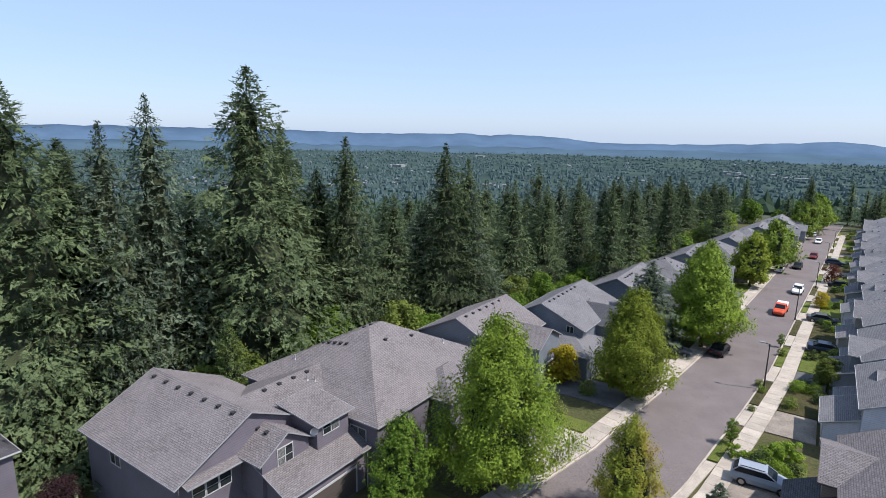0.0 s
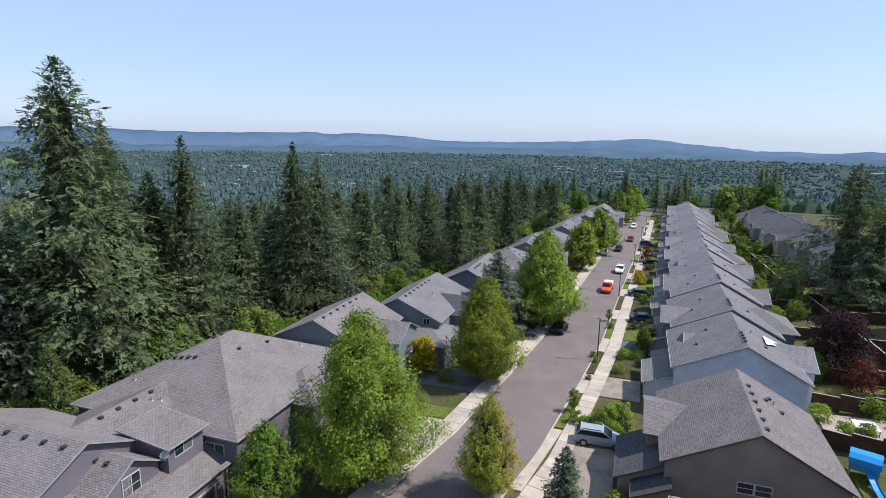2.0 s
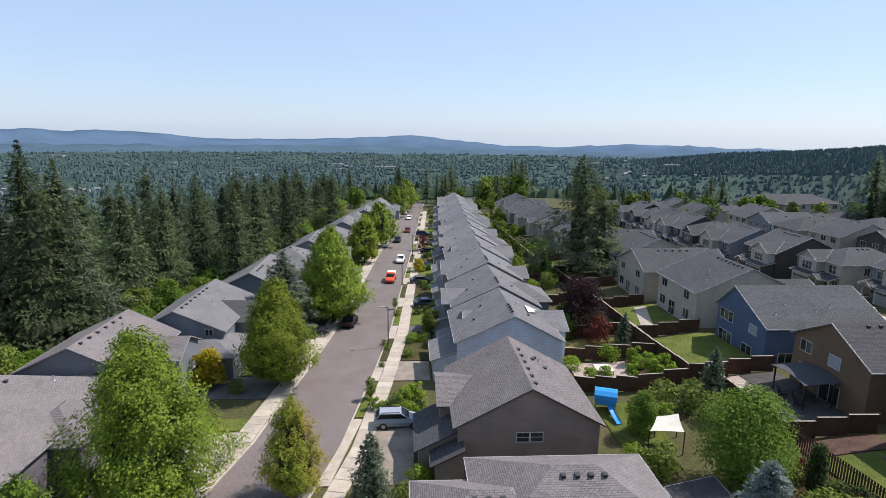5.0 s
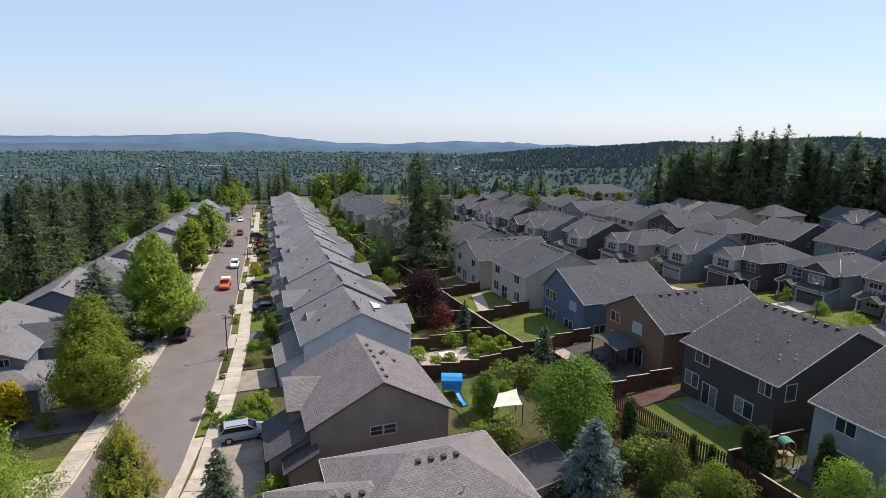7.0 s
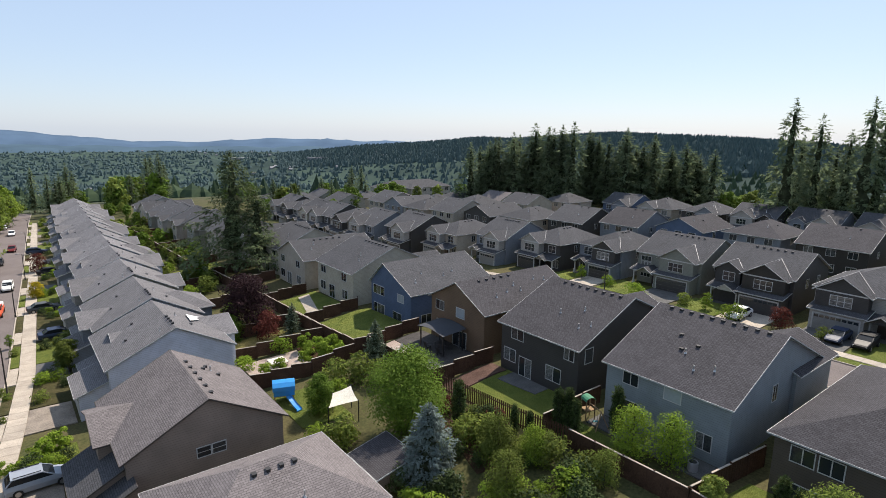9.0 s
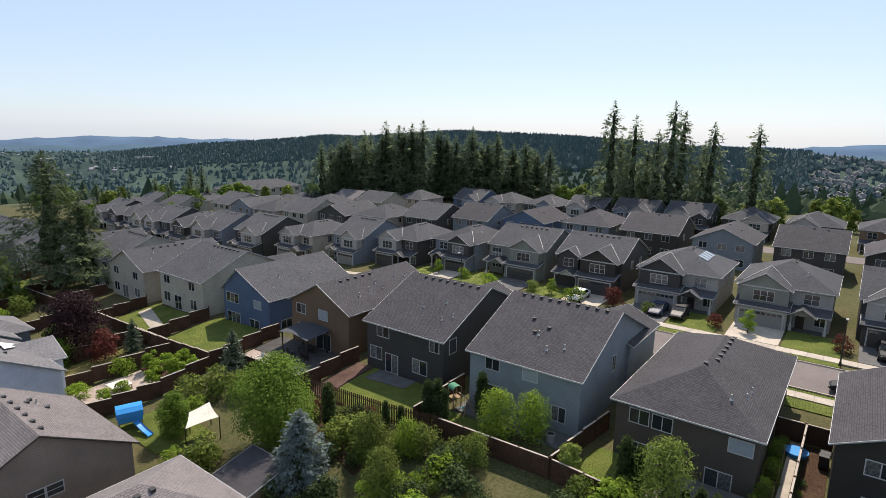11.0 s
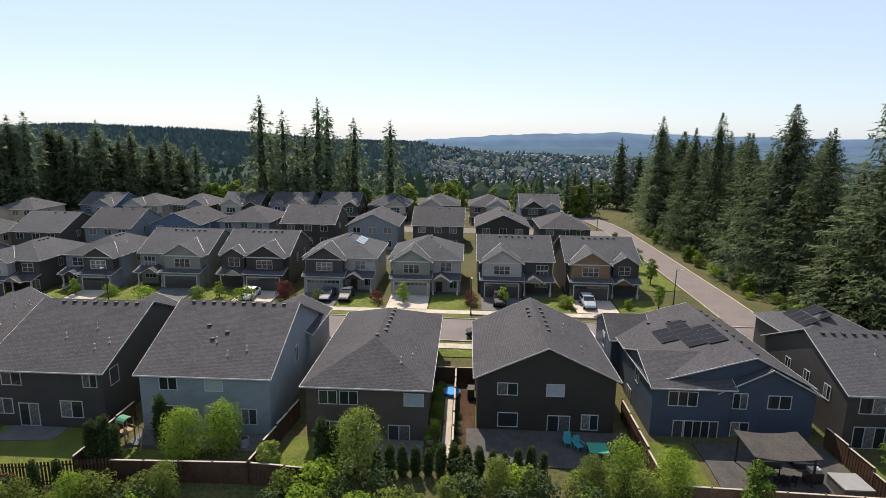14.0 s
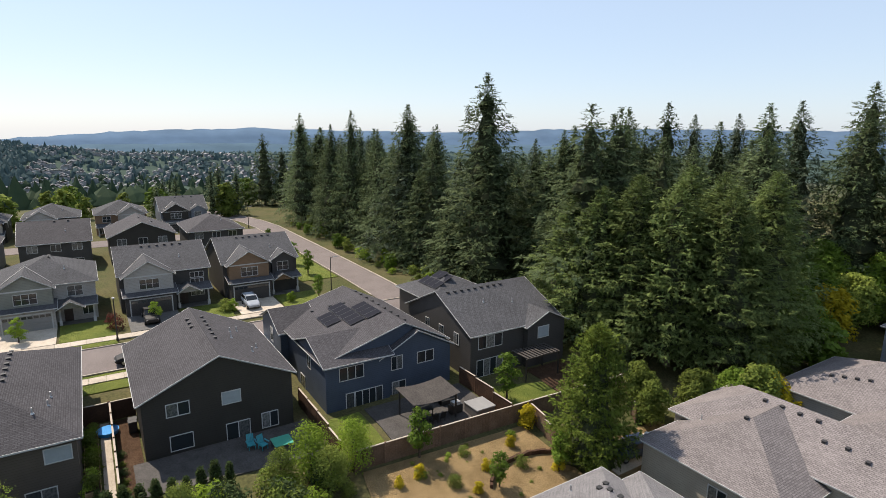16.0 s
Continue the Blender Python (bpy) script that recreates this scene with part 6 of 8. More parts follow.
# street trees
STREET = "street trees"
plant("maple_wide", -18.4, 35.2, 1.0, "large bright green maple at the kerb", "tree", STREET)
plant("maple_low", -23.2, 29.6, 1.0, "dull green maple beside the garage", "tree", STREET)
plant("maple_olive", -14.6, 57.6, 1.1, "olive green maple at the kerb", "tree", STREET)
plant("maple", -11.4, 80.5, 1.22, "bright green maple at the kerb", "tree", STREET)
plant("maple", -13.2, 90.5, 1.2, "bright green maple at the kerb", "tree", STREET)
plant("spruce_green", -17.4, 75.0, 1.75, "dark green conifer in a front garden", "tree", STREET, wide=1.3)
plant("olive_far", -10.4, 128, 1.05, "olive green maple at the kerb", "tree", STREET)
plant("maple_far", -8.6, 150, 1.1, "green maple at the kerb", "tree", STREET)
plant("maple_far", -7.6, 160, 1.0, "green maple at the kerb", "tree", STREET)
plant("maple_far", -4.0, 222, 1.1, "green maple at the kerb", "tree", STREET)
plant("maple_far", -2.6, 240, 1.15, "green maple at the kerb", "tree", STREET)
plant("maple_far", 0, 262, 1.1, "green maple at the kerb", "tree", STREET)
plant("maple_rust", -8.9, 37.4, 1.04, "young maple with rust and green leaves", "tree", STREET)
plant("yellow", -21.8, 57.2, 0.9, "golden yellow tree in a front garden", "tree")
plant("spruce_green", -3.0, 36.4, 0.86, "blue-green spruce beside the driveway", "tree")
plant("garden_big", 24.9, 35.2, 0.9, "round green tree in a back garden", "tree")
plant("leafy", 20.9, 44.3, 0.42, "small leafy tree in a back garden", "tree")
plant("spruce", 22.4, 29.0, 0.95, "blue spruce in a back garden", "tree", wide=1.15)
plant("purple", 23.2, 71.5, 1.05, "dark purple plum tree in a back garden", "tree")
plant("cone", 25.0, -33.6, 1.34, "cone-shaped cedar behind the fence", "tree", wide=1.0)
for kind, x, y, size in (("leafy", 27.4, -67.0, 0.8), ("leafy_b", 25.6, -63.0, 0.75), ("leafy", 28.6, -73.0, 0.85), ("leafy", 30.6, -80.0, 1.0), ("leafy_b", 28.0, -86.0, 0.9), ("leafy", 33.0, -88.0, 1.15), ("leafy", 27.0, -93.0, 1.1), ("leafy_b", 25.0, -58.6, 0.6), ("bushy", 24.2, -70.0, 1.2)):
    plant(kind, x, y, size, "leafy green tree at the edge of the firs", "tree", "trees at the wood's edge")
plant("yellow", 27.6, -79.0, 1.5, "golden yellow tree at the edge of the firs", "tree")


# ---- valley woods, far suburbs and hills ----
# haze painted in: valley woods tinted slightly blue, far woods strongly
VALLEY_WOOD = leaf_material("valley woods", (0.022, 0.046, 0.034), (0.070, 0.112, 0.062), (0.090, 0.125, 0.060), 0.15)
FAR_WOOD = leaf_material("haze-tinted far woods", (0.056, 0.098, 0.108), (0.104, 0.152, 0.150), (0.112, 0.160, 0.146), 0.3)
FAR_WALL = mottled("distant pale walls", (0.16, 0.17, 0.18), (0.34, 0.34, 0.34), 0.05, 0.2, 0.9, 0.1, 0)
FAR_ROOF = mottled("distant grey roofs", (0.16, 0.165, 0.18), (0.28, 0.275, 0.285), 0.03, 0.2, 0.9, 0.1, 0)


def low_tree(verts, faces, rng, x, y, h, tall, wide, pointed):
    k, n = len(verts), 5
    spin = rng.uniform(0, 6)
    if math.hypot(x, y) > 800:
        n = 4
        rings = ((0, 1.0),) if pointed else ((0, 0.9), (0.55, 0.8))
    else:
        rings = ((0, 0.9), (0.35, 0.75)) if pointed else ((0, 0.7), (0.45, 1.0), (0.8, 0.6))
    for z, f in rings:
        for j in range(n):
            q = spin + 6.283 * j / n
            s = wide * f * rng.uniform(0.75, 1.2)
            verts.append((x + s * math.cos(q), y + s * math.sin(q), h + tall * z - 1.5))
    verts.append((x, y, h + tall))
    m = len(rings)
    for i in range(m - 1):
        for j in range(n):
            faces.append((k + i * n + j, k + i * n + (j + 1) % n, k + (i + 1) * n + (j + 1) % n, k + (i + 1) * n + j))
    faces.extend((k + (m - 1) * n + j, k + (m - 1) * n + (j + 1) % n, k + m * n) for j in range(n))


def woods(name, mat, count, r0, r1, seed, label):
    """Low-sided trees in drifts over the valley floor and the ridge."""
    rng = np.random.default_rng(seed)
    verts, faces = [], []
    done = 0
    while done < count:
        on_ridge = r1 > 2000 and rng.random() < 0.45
        a = math.radians(rng.uniform(22, 86) if on_ridge else rng.uniform(-75, 150))
        r = ridge_start(math.degrees(a)) + rng.uniform(480, 1130) if on_ridge else r0 * ((r1 / r0) ** rng.random())
        x, y = r * math.sin(a), r * math.cos(a)
        deg = math.degrees(a)
        h = land(x, y)
        if (r < 420 and h > -16) if deg < 42 else (r < 330 and h > -6):
            continue
        drift = noise.noise(Vector((x / 150, y / 150, 3))) + 0.5 * noise.noise(Vector((x / 50, y / 50, 7)))
        ridge = 24 < deg < 84 and ridge_start(deg) + 230 < r < ridge_start(deg) + 1480
        if not ridge and drift < (-0.42 if deg < 80 else -0.2):
            continue
        pointed = rng.random() < (0.75 if ridge else 0.36)
        tall = rng.uniform(8, 17) * (1 if pointed else 0.68)
        low_tree(verts, faces, rng, x, y, h, tall, tall * (0.36 if pointed else 0.72) * (1 + r / 5000), pointed)
        done += 1
    tagged(new(name, mesh_of(name, verts, faces, [mat])), label, "woods", kind="stuff")


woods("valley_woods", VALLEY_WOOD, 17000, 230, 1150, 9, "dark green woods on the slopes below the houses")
woods("far_woods", FAR_WOOD, 46000, 1100, 4300, 10, "woods spread over the far valley and ridge, tinted blue with haze")


def far_suburbs():
    """Small pale houses with pitched roofs in the valley clearings."""
    rng = np.random.default_rng(12)
    sh = Shape()
    count = 0
    while count < 1900:
        town_side = count % 4 != 0
        near_town = count % 8 == 4
        deg = rng.uniform(79, 108) if town_side else rng.uniform(6, 46) if near_town else rng.uniform(-65, 36)
        a = math.radians(deg)
        r = 480 * (3.4 ** rng.random()) if town_side else 520 * (2.3 ** rng.random()) if near_town else 600 * (6.8 ** rng.random())
        x, y = r * math.sin(a), r * math.cos(a)
        if not town_side and not near_town and noise.noise(Vector((x / 380, y / 380, 21))) < 0.26:
            continue
        z = land(x, y)
        big = not town_side and rng.random() < 0.06 and r > 1500
        w, d, h = (rng.uniform(40, 90), rng.uniform(20, 40), rng.uniform(7, 10)) if big else (rng.uniform(9, 14), rng.uniform(8, 11), rng.uniform(4.5, 6))
        sh.box(x - w / 2, x + w / 2, y - d / 2, y + d / 2, z - 2, z + h)
        if not big:
            t = z + h + 2.6
            sh.poly([(x - w / 2 - 0.5, y - d / 2 - 0.5, z + h), (x + w / 2 + 0.5, y - d / 2 - 0.5, z + h), (x + w / 2, y, t), (x - w / 2, y, t)], 1)
            sh.poly([(x + w / 2 + 0.5, y + d / 2 + 0.5, z + h), (x - w / 2 - 0.5, y + d / 2 + 0.5, z + h), (x - w / 2, y, t), (x + w / 2, y, t)], 1)
        count += 1
    tagged(new("far_suburbs", sh.mesh("far_suburbs", [FAR_WALL, FAR_ROOF])), "pale specks of houses and halls in the valley", "houses", kind="stuff")


far_suburbs()


# long apartment blocks past the far rows
def apartments(x, y, w, d, z, turn_label):
    m = wing(x, x + w, y, y + d, z, z + 8.4, "hip", 0.4)
    m2 = wing(x + w * 0.3, x + w * 0.5, y - 2.4, y + d * 0.5, z, z + 8.2, "hip", 0.45)
    top, c = house(turn_label, [m, m2], STONE, SHINGLE_SLATE, TRIM, "apartment blocks")
    for j in range(3):
        for k in range(int(w / 4.2)):
            add_window(top, c, "-y", x + 2.4 + 4.2 * k, y, z + 1.5 + 2.8 * j, 1.8, 1.4, 2)
        for k in range(int(d / 4)):
            add_window(top, c, "-x", x, y + 2.0 + 4.0 * k, z + 1.5 + 2.8 * j, 1.6, 1.4, 2)


apartments(128, 200, 34, 14, -4.6, "long pale three-storey apartment block with grey roof")
apartments(166, 176, 22, 13, -3.6, "pale three-storey apartment block between the firs")

def hills(name, radius, heights, colour, haze_glow, label):
    """A far line of hills: a curved band at the end of the valley."""
    m, nt, p = material(name, 1.0, 0.0)
    xyz = world_xyz(nt)
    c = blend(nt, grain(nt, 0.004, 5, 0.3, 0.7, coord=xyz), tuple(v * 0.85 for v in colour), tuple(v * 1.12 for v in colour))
    # blue base colour and slight emission stand in for distance haze
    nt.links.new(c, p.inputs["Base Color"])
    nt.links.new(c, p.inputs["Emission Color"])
    p.inputs["Emission Strength"].default_value = haze_glow
    angles, tops = zip(*heights)
    verts, faces = [], []
    n = 420
    for k in range(n + 1):
        d = angles[0] + (angles[-1] - angles[0]) * k / n
        t = lerp_table(d, angles, tops) + 13 * noise.noise(Vector((d * 0.35, radius, 0))) + 9 * noise.noise(Vector((d * 1.1, radius, 5))) + 3 * noise.noise(Vector((d * 4, radius, 9)))
        a = math.radians(d)
        for rr, z in ((radius - 500, -125), (radius - 180, -125 + 0.62 * (t + 125)), (radius, t), (radius + 40, -125)):
            verts.append((rr * math.sin(a), rr * math.cos(a), z))
    for k in range(n):
        for j in range(3):
            i = k * 4 + j
            faces.append((i, i + 1, i + 5, i + 4))
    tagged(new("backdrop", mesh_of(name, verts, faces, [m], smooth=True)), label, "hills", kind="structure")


hills("far hills in haze blue", 4700, ((-85, 25), (-70, 25), (-60, 23), (-54, 20), (-49, 19), (-42, 3), (-32, 14), (-25, 10), (-22, -10), (-19, -38), (-12, -33), (-6, -22), (-3, -8), (0.5, 10), (3, -8), (8, -52), (14, -68), (18, -46), (24, -30), (30, -45), (40, -50), (60, -50), (85, -35), (90, -6), (97, 31), (104, 46), (115, 30), (123, 23), (129, 40), (138, 62), (160, 50), (180, 40)), (0.082, 0.130, 0.195), 0.07, "hazy blue wooded hills on the horizon")
hills("nearer rises in haze blue", 4250, ((-85, -70), (-60, -62), (-50, -74), (-40, -88), (-30, -70), (-20, -80), (-10, -66), (0, -72), (10, -88), (25, -84), (40, -95), (60, -95), (84, -80), (92, -64), (104, -60), (120, -70), (140, -60), (180, -60)), (0.070, 0.112, 0.150), 0.05, "low wooded rises before the hills, tinted blue-green with haze")

# ---- belts of trees where the plateau ends ----
rng = random.Random(33)
EDGE = "trees along the end of the rows"
for k in range(38):
    x, y = rng.uniform(-34, 66), rng.uniform(246, 300)
    if abs(x - 6) < 8 and y < 285:
        continue
    kind = rng.choice(("bushy", "bushy", "fir_slim", "bushy_dark"))
    if kind == "fir_slim":
        fir(kind, x, y, land(x, y) + rng.uniform(12, 22), "dark fir past the end of the street", EDGE, 1.1)
    else:
        plant(kind, x, y, rng.uniform(1.2, 2.4), "broadleaf tree past the end of the street", "tree", EDGE)
for k in range(42):
    x, y = rng.uniform(66, 150), rng.uniform(170, 250)
    if x > 122 and y > 196 and x < 166 and y < 218:
        continue
    kind = rng.choice(("bushy", "bushy_dark", "fir_slim", "bushy"))
    if kind == "fir_slim":
        fir(kind, x, y, land(x, y) + rng.uniform(9, 16), "dark fir past the far roofs", EDGE, 1.1)
    else:
        plant(kind, x, y, rng.uniform(0.8, 1.7), "broadleaf tree past the far roofs", "tree", EDGE)
for k in range(40):
    x, y = rng.uniform(163, 205), rng.uniform(-52, 100)
    kind = rng.choice(("bushy", "bushy_dark", "bushy_dark", "bushy"))
    plant(kind, x, y, rng.uniform(0.9, 1.9), "broadleaf tree past the last houses", "tree", EDGE)
for k in range(8):
    fir("fir_slim", rng.uniform(168, 196), rng.uniform(-44, -18), rng.uniform(12, 19), "dark fir past the last houses", EDGE, 1.1)
for k in range(46):
    y = rng.uniform(95, 245)
    x = rng.uniform(20, 31) + 0.02 * (y - 60)
    plant(rng.choice(("bushy", "bushy_dark", "wispy", "bushy_dark")), x, y, rng.uniform(0.45, 0.85), "leafy tree between the back gardens", "tree", "back garden trees")
for x, y in ((66, 58), (52, 98), (49, 106), (120, 104), (116, 118), (126, 122), (137, 20), (137, 50), (138, 82), (100, 92), (136, -8), (137, 35), (137, 66)):
    plant("bushy_lime", x, y, 0.6, "bright young street tree", "tree", "far street trees")


# ---- fences ----
def panel_mesh(length, height, mat):
    """One fence panel: boards side by side, every other one set back, with a cap rail; x along, outward either way."""
    sh = Shape()
    n = max(2, round(length / 0.15))
    step = length / n
    for side in (1, -1):
        prev = None
        for k in range(n):
            o = (0.018 if k % 2 else 0.034) * side
            a, b = step * k, step * (k + 1)
            q = [(a, o, 0.04), (b, o, 0.04), (b, o, height), (a, o, height)]
            sh.poly(q if side < 0 else q[::-1])
            if prev is not None:
                sh.poly([(a, prev, 0.04), (a, o, 0.04), (a, o, height), (a, prev, height)])
            prev = o
    for z in (0.04, height):
        for k in range(n):
            o = 0.018 if k % 2 else 0.034
            a, b = step * k, step * (k + 1)
            sh.poly([(a, -o, z), (b, -o, z), (b, o, z), (a, o, z)])
    return sh.mesh("fence_panel", mat)


PANELS = {}
CAP = plain("sun-bleached fence cap", (0.42, 0.36, 0.30), 0.8)


def fence(a, b, label="red-brown stained board fence with a pale cap rail", mat=None, height=1.75, group="garden fences"):
    """A board fence in stepped panels from a to b."""
    mat = mat or FENCE
    d = math.dist(a, b)
    n = max(1, round(d / 2.4))
    ln = d / n
    ang = math.degrees(math.atan2(b[1] - a[1], b[0] - a[0]))
    top = thing("fence", a[0], a[1], land(*a), label, "fence", group)
    key = (round(ln, 2), round(height, 2), mat.name)
    if key not in PANELS:
        cap, post = Shape(), Shape()
        cap.box(0, ln, -0.07, 0.07, height, height + 0.045)
        post.box(-0.055, 0.055, -0.055, 0.055, -0.3, height + 0.09)
        PANELS[key] = (panel_mesh(ln, height, mat), cap.mesh("cap_rail", CAP), post.mesh("post", mat))
    pm, cm, qm = PANELS[key]
    z0 = land(*a)
    for k in range(n + 1):
        t = k / n
        x, y = a[0] + (b[0] - a[0]) * t, a[1] + (b[1] - a[1]) * t
        m = pose(x - a[0], y - a[1], land(x, y) - z0, 0, 0, ang)
        child("post", qm, top, "", m)
        if k < n:
            t2 = (k + 0.5) / n
            mid = land(a[0] + (b[0] - a[0]) * t2, a[1] + (b[1] - a[1]) * t2)
            p = child("fence_panel", pm, top, "", pose(x - a[0], y - a[1], mid - z0 - 0.02, 0, 0, ang))
            child("cap_rail", cm, p)
    return top


def picket_fence(a, b, label, mat, height=1.9):
    """A fence of single dark boards with gaps between them, on two rails."""
    ang = math.degrees(math.atan2(b[1] - a[1], b[0] - a[0]))
    top = thing("fence", a[0], a[1], land(*a), label, "fence", "garden fences")
    z0, n = land(*a), round(math.dist(a, b) / 0.24)
    board = Shape()
    board.box(-0.07, 0.07, -0.012, 0.012, 0.05, height)
    bm = board.mesh("board", mat)
    at = lambda t: (a[0] + (b[0] - a[0]) * t, a[1] + (b[1] - a[1]) * t)
    for k in range(n + 1):
        x, y = at(k / n)
        child("board", bm, top, "", pose(x - a[0], y - a[1], land(x, y) - z0, 0, 0, ang))
    for zz in (0.35, height - 0.3):
        rail = Shape()
        for k in range(6):
            p, q = at(k / 6), at((k + 1) / 6)
            rail.bar((p[0] - a[0], p[1] - a[1], land(*p) - z0 + zz), (q[0] - a[0], q[1] - a[1], land(*q) - z0 + zz), 0.05, 0.09)
        part("rail", rail, mat, top)


REAR = [(29.0, 69), (29.2, 61), (29.6, 53.2), (31.2, 53.0), (31.2, 40), (32.0, 30), (32.9, 24.2), (33.2, 14.2)]
for a, b in zip(REAR, REAR[1:]):
    if a[1] in (40, 30):
        picket_fence(a, b, "dark brown picket fence with gaps between its boards", FENCE)
    elif math.dist(a, b) > 1:
        fence(a, b)
fence((33.2, 14.0), (32.8, 8.8)), fence((33.3, 14.1), (42.0, 13.0))
fence((32.9, 26.9), (40.6, 26.9)), fence((31.2, 40.1), (39.2, 39.9)), fence((31.2, 52.9), (38.6, 52.9)), fence((29.4, 66.4), (37.6, 66.6))
fence((29.2, 61), (29.2, 80)), fence((29, 80.4), (36, 80.4)), fence((29, 80), (28.5, 106)), fence((28.5, 93.4), (36, 93.4)), fence((28.5, 106), (36, 106))
fence((36.4, -0.55), (49.6, -0.55)), fence((49.6, 1.5), (49.6, -2.4))
fence((34.0, -15.4), (44.0, -15.4)), fence((32.2, -31.0), (40.4, -30.9))
fence((32.6, -16.0), (32.1, -31.0), "weathered brown board fence above the dry slope", FENCE_OLD), fence((32.1, -31.0), (31.6, -45.0), "weathered brown board fence beside the firs", FENCE_OLD)
fence((31.9, -33.0), (27.0, -32.0), "weathered brown board fence across the slope", FENCE_OLD), fence((27.0, -41.5), (31.6, -45), "weathered brown board fence under the firs", FENCE_OLD)
fence((17.4, 53.8), (23.6, 52.0)), fence((23.6, 52.0), (29.2, 52.6)), fence((18.4, 62.2), (29.0, 60.4)), fence((19.4, 70.2), (28.8, 68.6)), fence((20, 86), (28.6, 86)), fence((21, 102), (28.4, 102))
for k, y in enumerate((118.6, 131.6, 144.6, 157.6, 170.6, 183.6)):
    fence((27.4, y), (33.4, y)), fence((27.4, y), (27.4, y + 13))

# ---- lawns, patios, beds ----
patch("lawn", ((32.8, -38.4), (36.2, -38.4), (38.4, -31.4), (32.6, -31.4)), LAWN, 0.09, "mown green lawn behind the corner house")
patch("bed", ((32.4, -44.6), (39.2, -44.4), (39.2, -38.6), (32.8, -38.6)), BARK_MULCH, 0.09, "bark mulch under the firs", "bed")
patch("lawn", ((34.4, -19.6), (40.0, -19.6), (40.0, -16.0), (34.4, -15.8)), LAWN, 0.09, "narrow shaded lawn behind the navy house")
# the houses' shade over these patios lies in the concrete colour
patch("patio", ((33.4, -30.6), (40.2, -30.6), (40.2, -20.2), (34.2, -20.2)), SHADED_PATIO, 0.11, "grey concrete patio behind the navy house", "patio")
patch("patio", ((35.6, -14.8), (41.1, -14.8), (41.1, -1.6), (36.6, -1.6)), SHADED_PATIO, 0.11, "grey concrete patio behind the espresso house", "patio")
patch("patio", ((36.0, 1.8), (38.9, 1.8), (38.9, 6.6), (36.0, 6.6)), PAVING, 0.11, "grey concrete patio behind the umber house", "patio")
patch("lawn", ((33.6, 8.6), (38.9, 7.2), (38.9, 12.6), (33.8, 13.4)), LAWN, 0.09, "small lawn behind the umber house")
patch("lawn", ((33.4, 20.4), (36.2, 20.4), (36.4, 26.2), (33.2, 26.2)), LAWN, 0.09, "bright lawn under a garden swing set")
patch("patio", ((36.6, 15.0), (38.9, 15.0), (38.9, 25.4), (36.8, 25.4)), PAVING, 0.10, "grey concrete strip behind the pale blue house", "patio")
patch("lawn", ((32.4, 27.4), (38.9, 27.4), (38.9, 37.2), (31.8, 37.2)), LAWN, 0.09, "sunlit lawn behind the iron grey house")
patch("patio", ((37.0, 31.6), (38.9, 31.6), (38.9, 36.4), (36.6, 36.4)), PAVING, 0.12, "grey concrete patio behind the iron grey house", "patio")
patch("bed", ((31.8, 37.4), (38.8, 37.4), (38.8, 39.6), (31.6, 39.6)), RED_MULCH, 0.10, "reddish bark bed along the fence", "bed")
patch("patio", ((31.6, 40.6), (34.6, 40.6), (34.6, 52.4), (31.6, 52.4)), PAVER_PINK, 0.10, "curved pinkish paver terrace behind the tan house", "patio")
patch("patio", ((34.7, 40.6), (38.9, 40.6), (38.9, 52.4), (34.7, 52.4)), SHADED_PATIO, 0.10, "dark brown patio behind the tan house", "patio")
patch("lawn", ((29.8, 53.6), (38.8, 53.6), (38.8, 65.8), (29.6, 65.8)), LAWN, 0.08, "lawn behind the blue house")
patch("patio", ((29.8, 55.0), (33.2, 54.0), (33.2, 55.2), (29.8, 56.2)), CONCRETE, 0.12, "pale curved garden path", "path")
patch("lawn", ((29.8, 67.2), (37.2, 67.2), (37.2, 79.8), (29.4, 79.8)), LAWN, 0.08, "lawn behind the cream house")
patch("patio", ((31.0, 68), (32.6, 68), (35.8, 79), (34.0, 79)), CONCRETE, 0.12, "pale garden path", "path")
patch("lawn", ((18.4, 43.0), (22.8, 41.6), (23.0, 49.6), (18.4, 50.6)), LAWN, 0.09, "green lawn behind the taupe house")
patch("lawn", ((19.2, 62.8), (28.4, 61.2), (28.2, 67.8), (19.6, 69.4)), mottled("fading lawn", (0.13, 0.135, 0.04), (0.24, 0.20, 0.085), 0.4, 20, 0.95, 0.1, 0.8, 0.05), 0.08, "fading yellow-green lawn")
patch("patio", ((18.6, 54.6), (24.6, 53.8), (25.2, 59.8), (18.8, 61.2)), PAVER_PINK, 0.10, "pinkish paved garden terrace", "patio")
patch("bed", ((25.0, 53.6), (29.0, 53.4), (28.8, 60.0), (25.4, 60.2)), BARK_MULCH, 0.10, "bark mulch bed with clipped shrubs", "bed")
patch("bed", ((25.6, 27.0), (28.6, 26.2), (31.2, 35), (28.4, 36.4)), BARK_MULCH, 0.08, "bark mulch bed along the fence", "bed")
patch("slope", ((22.4, -32.0), (31.4, -31.6), (32.2, -16.4), (25.0, -15.0)), DRY, 0.08, "dry straw-coloured slope below the fence", "slope", 8)
patch("slope", ((21.6, -45.0), (26.4, -43.8), (26.6, -33), (22.0, -33)), DRY, 0.07, "dry grass beside the driveway", "slope", 5)
patch("driveway", ((22.8, -41.5), (25.6, -41.5), (25.6, -34.4), (22.8, -34.4)), CONCRETE, 0.12, "pale concrete parking strip", "driveway")
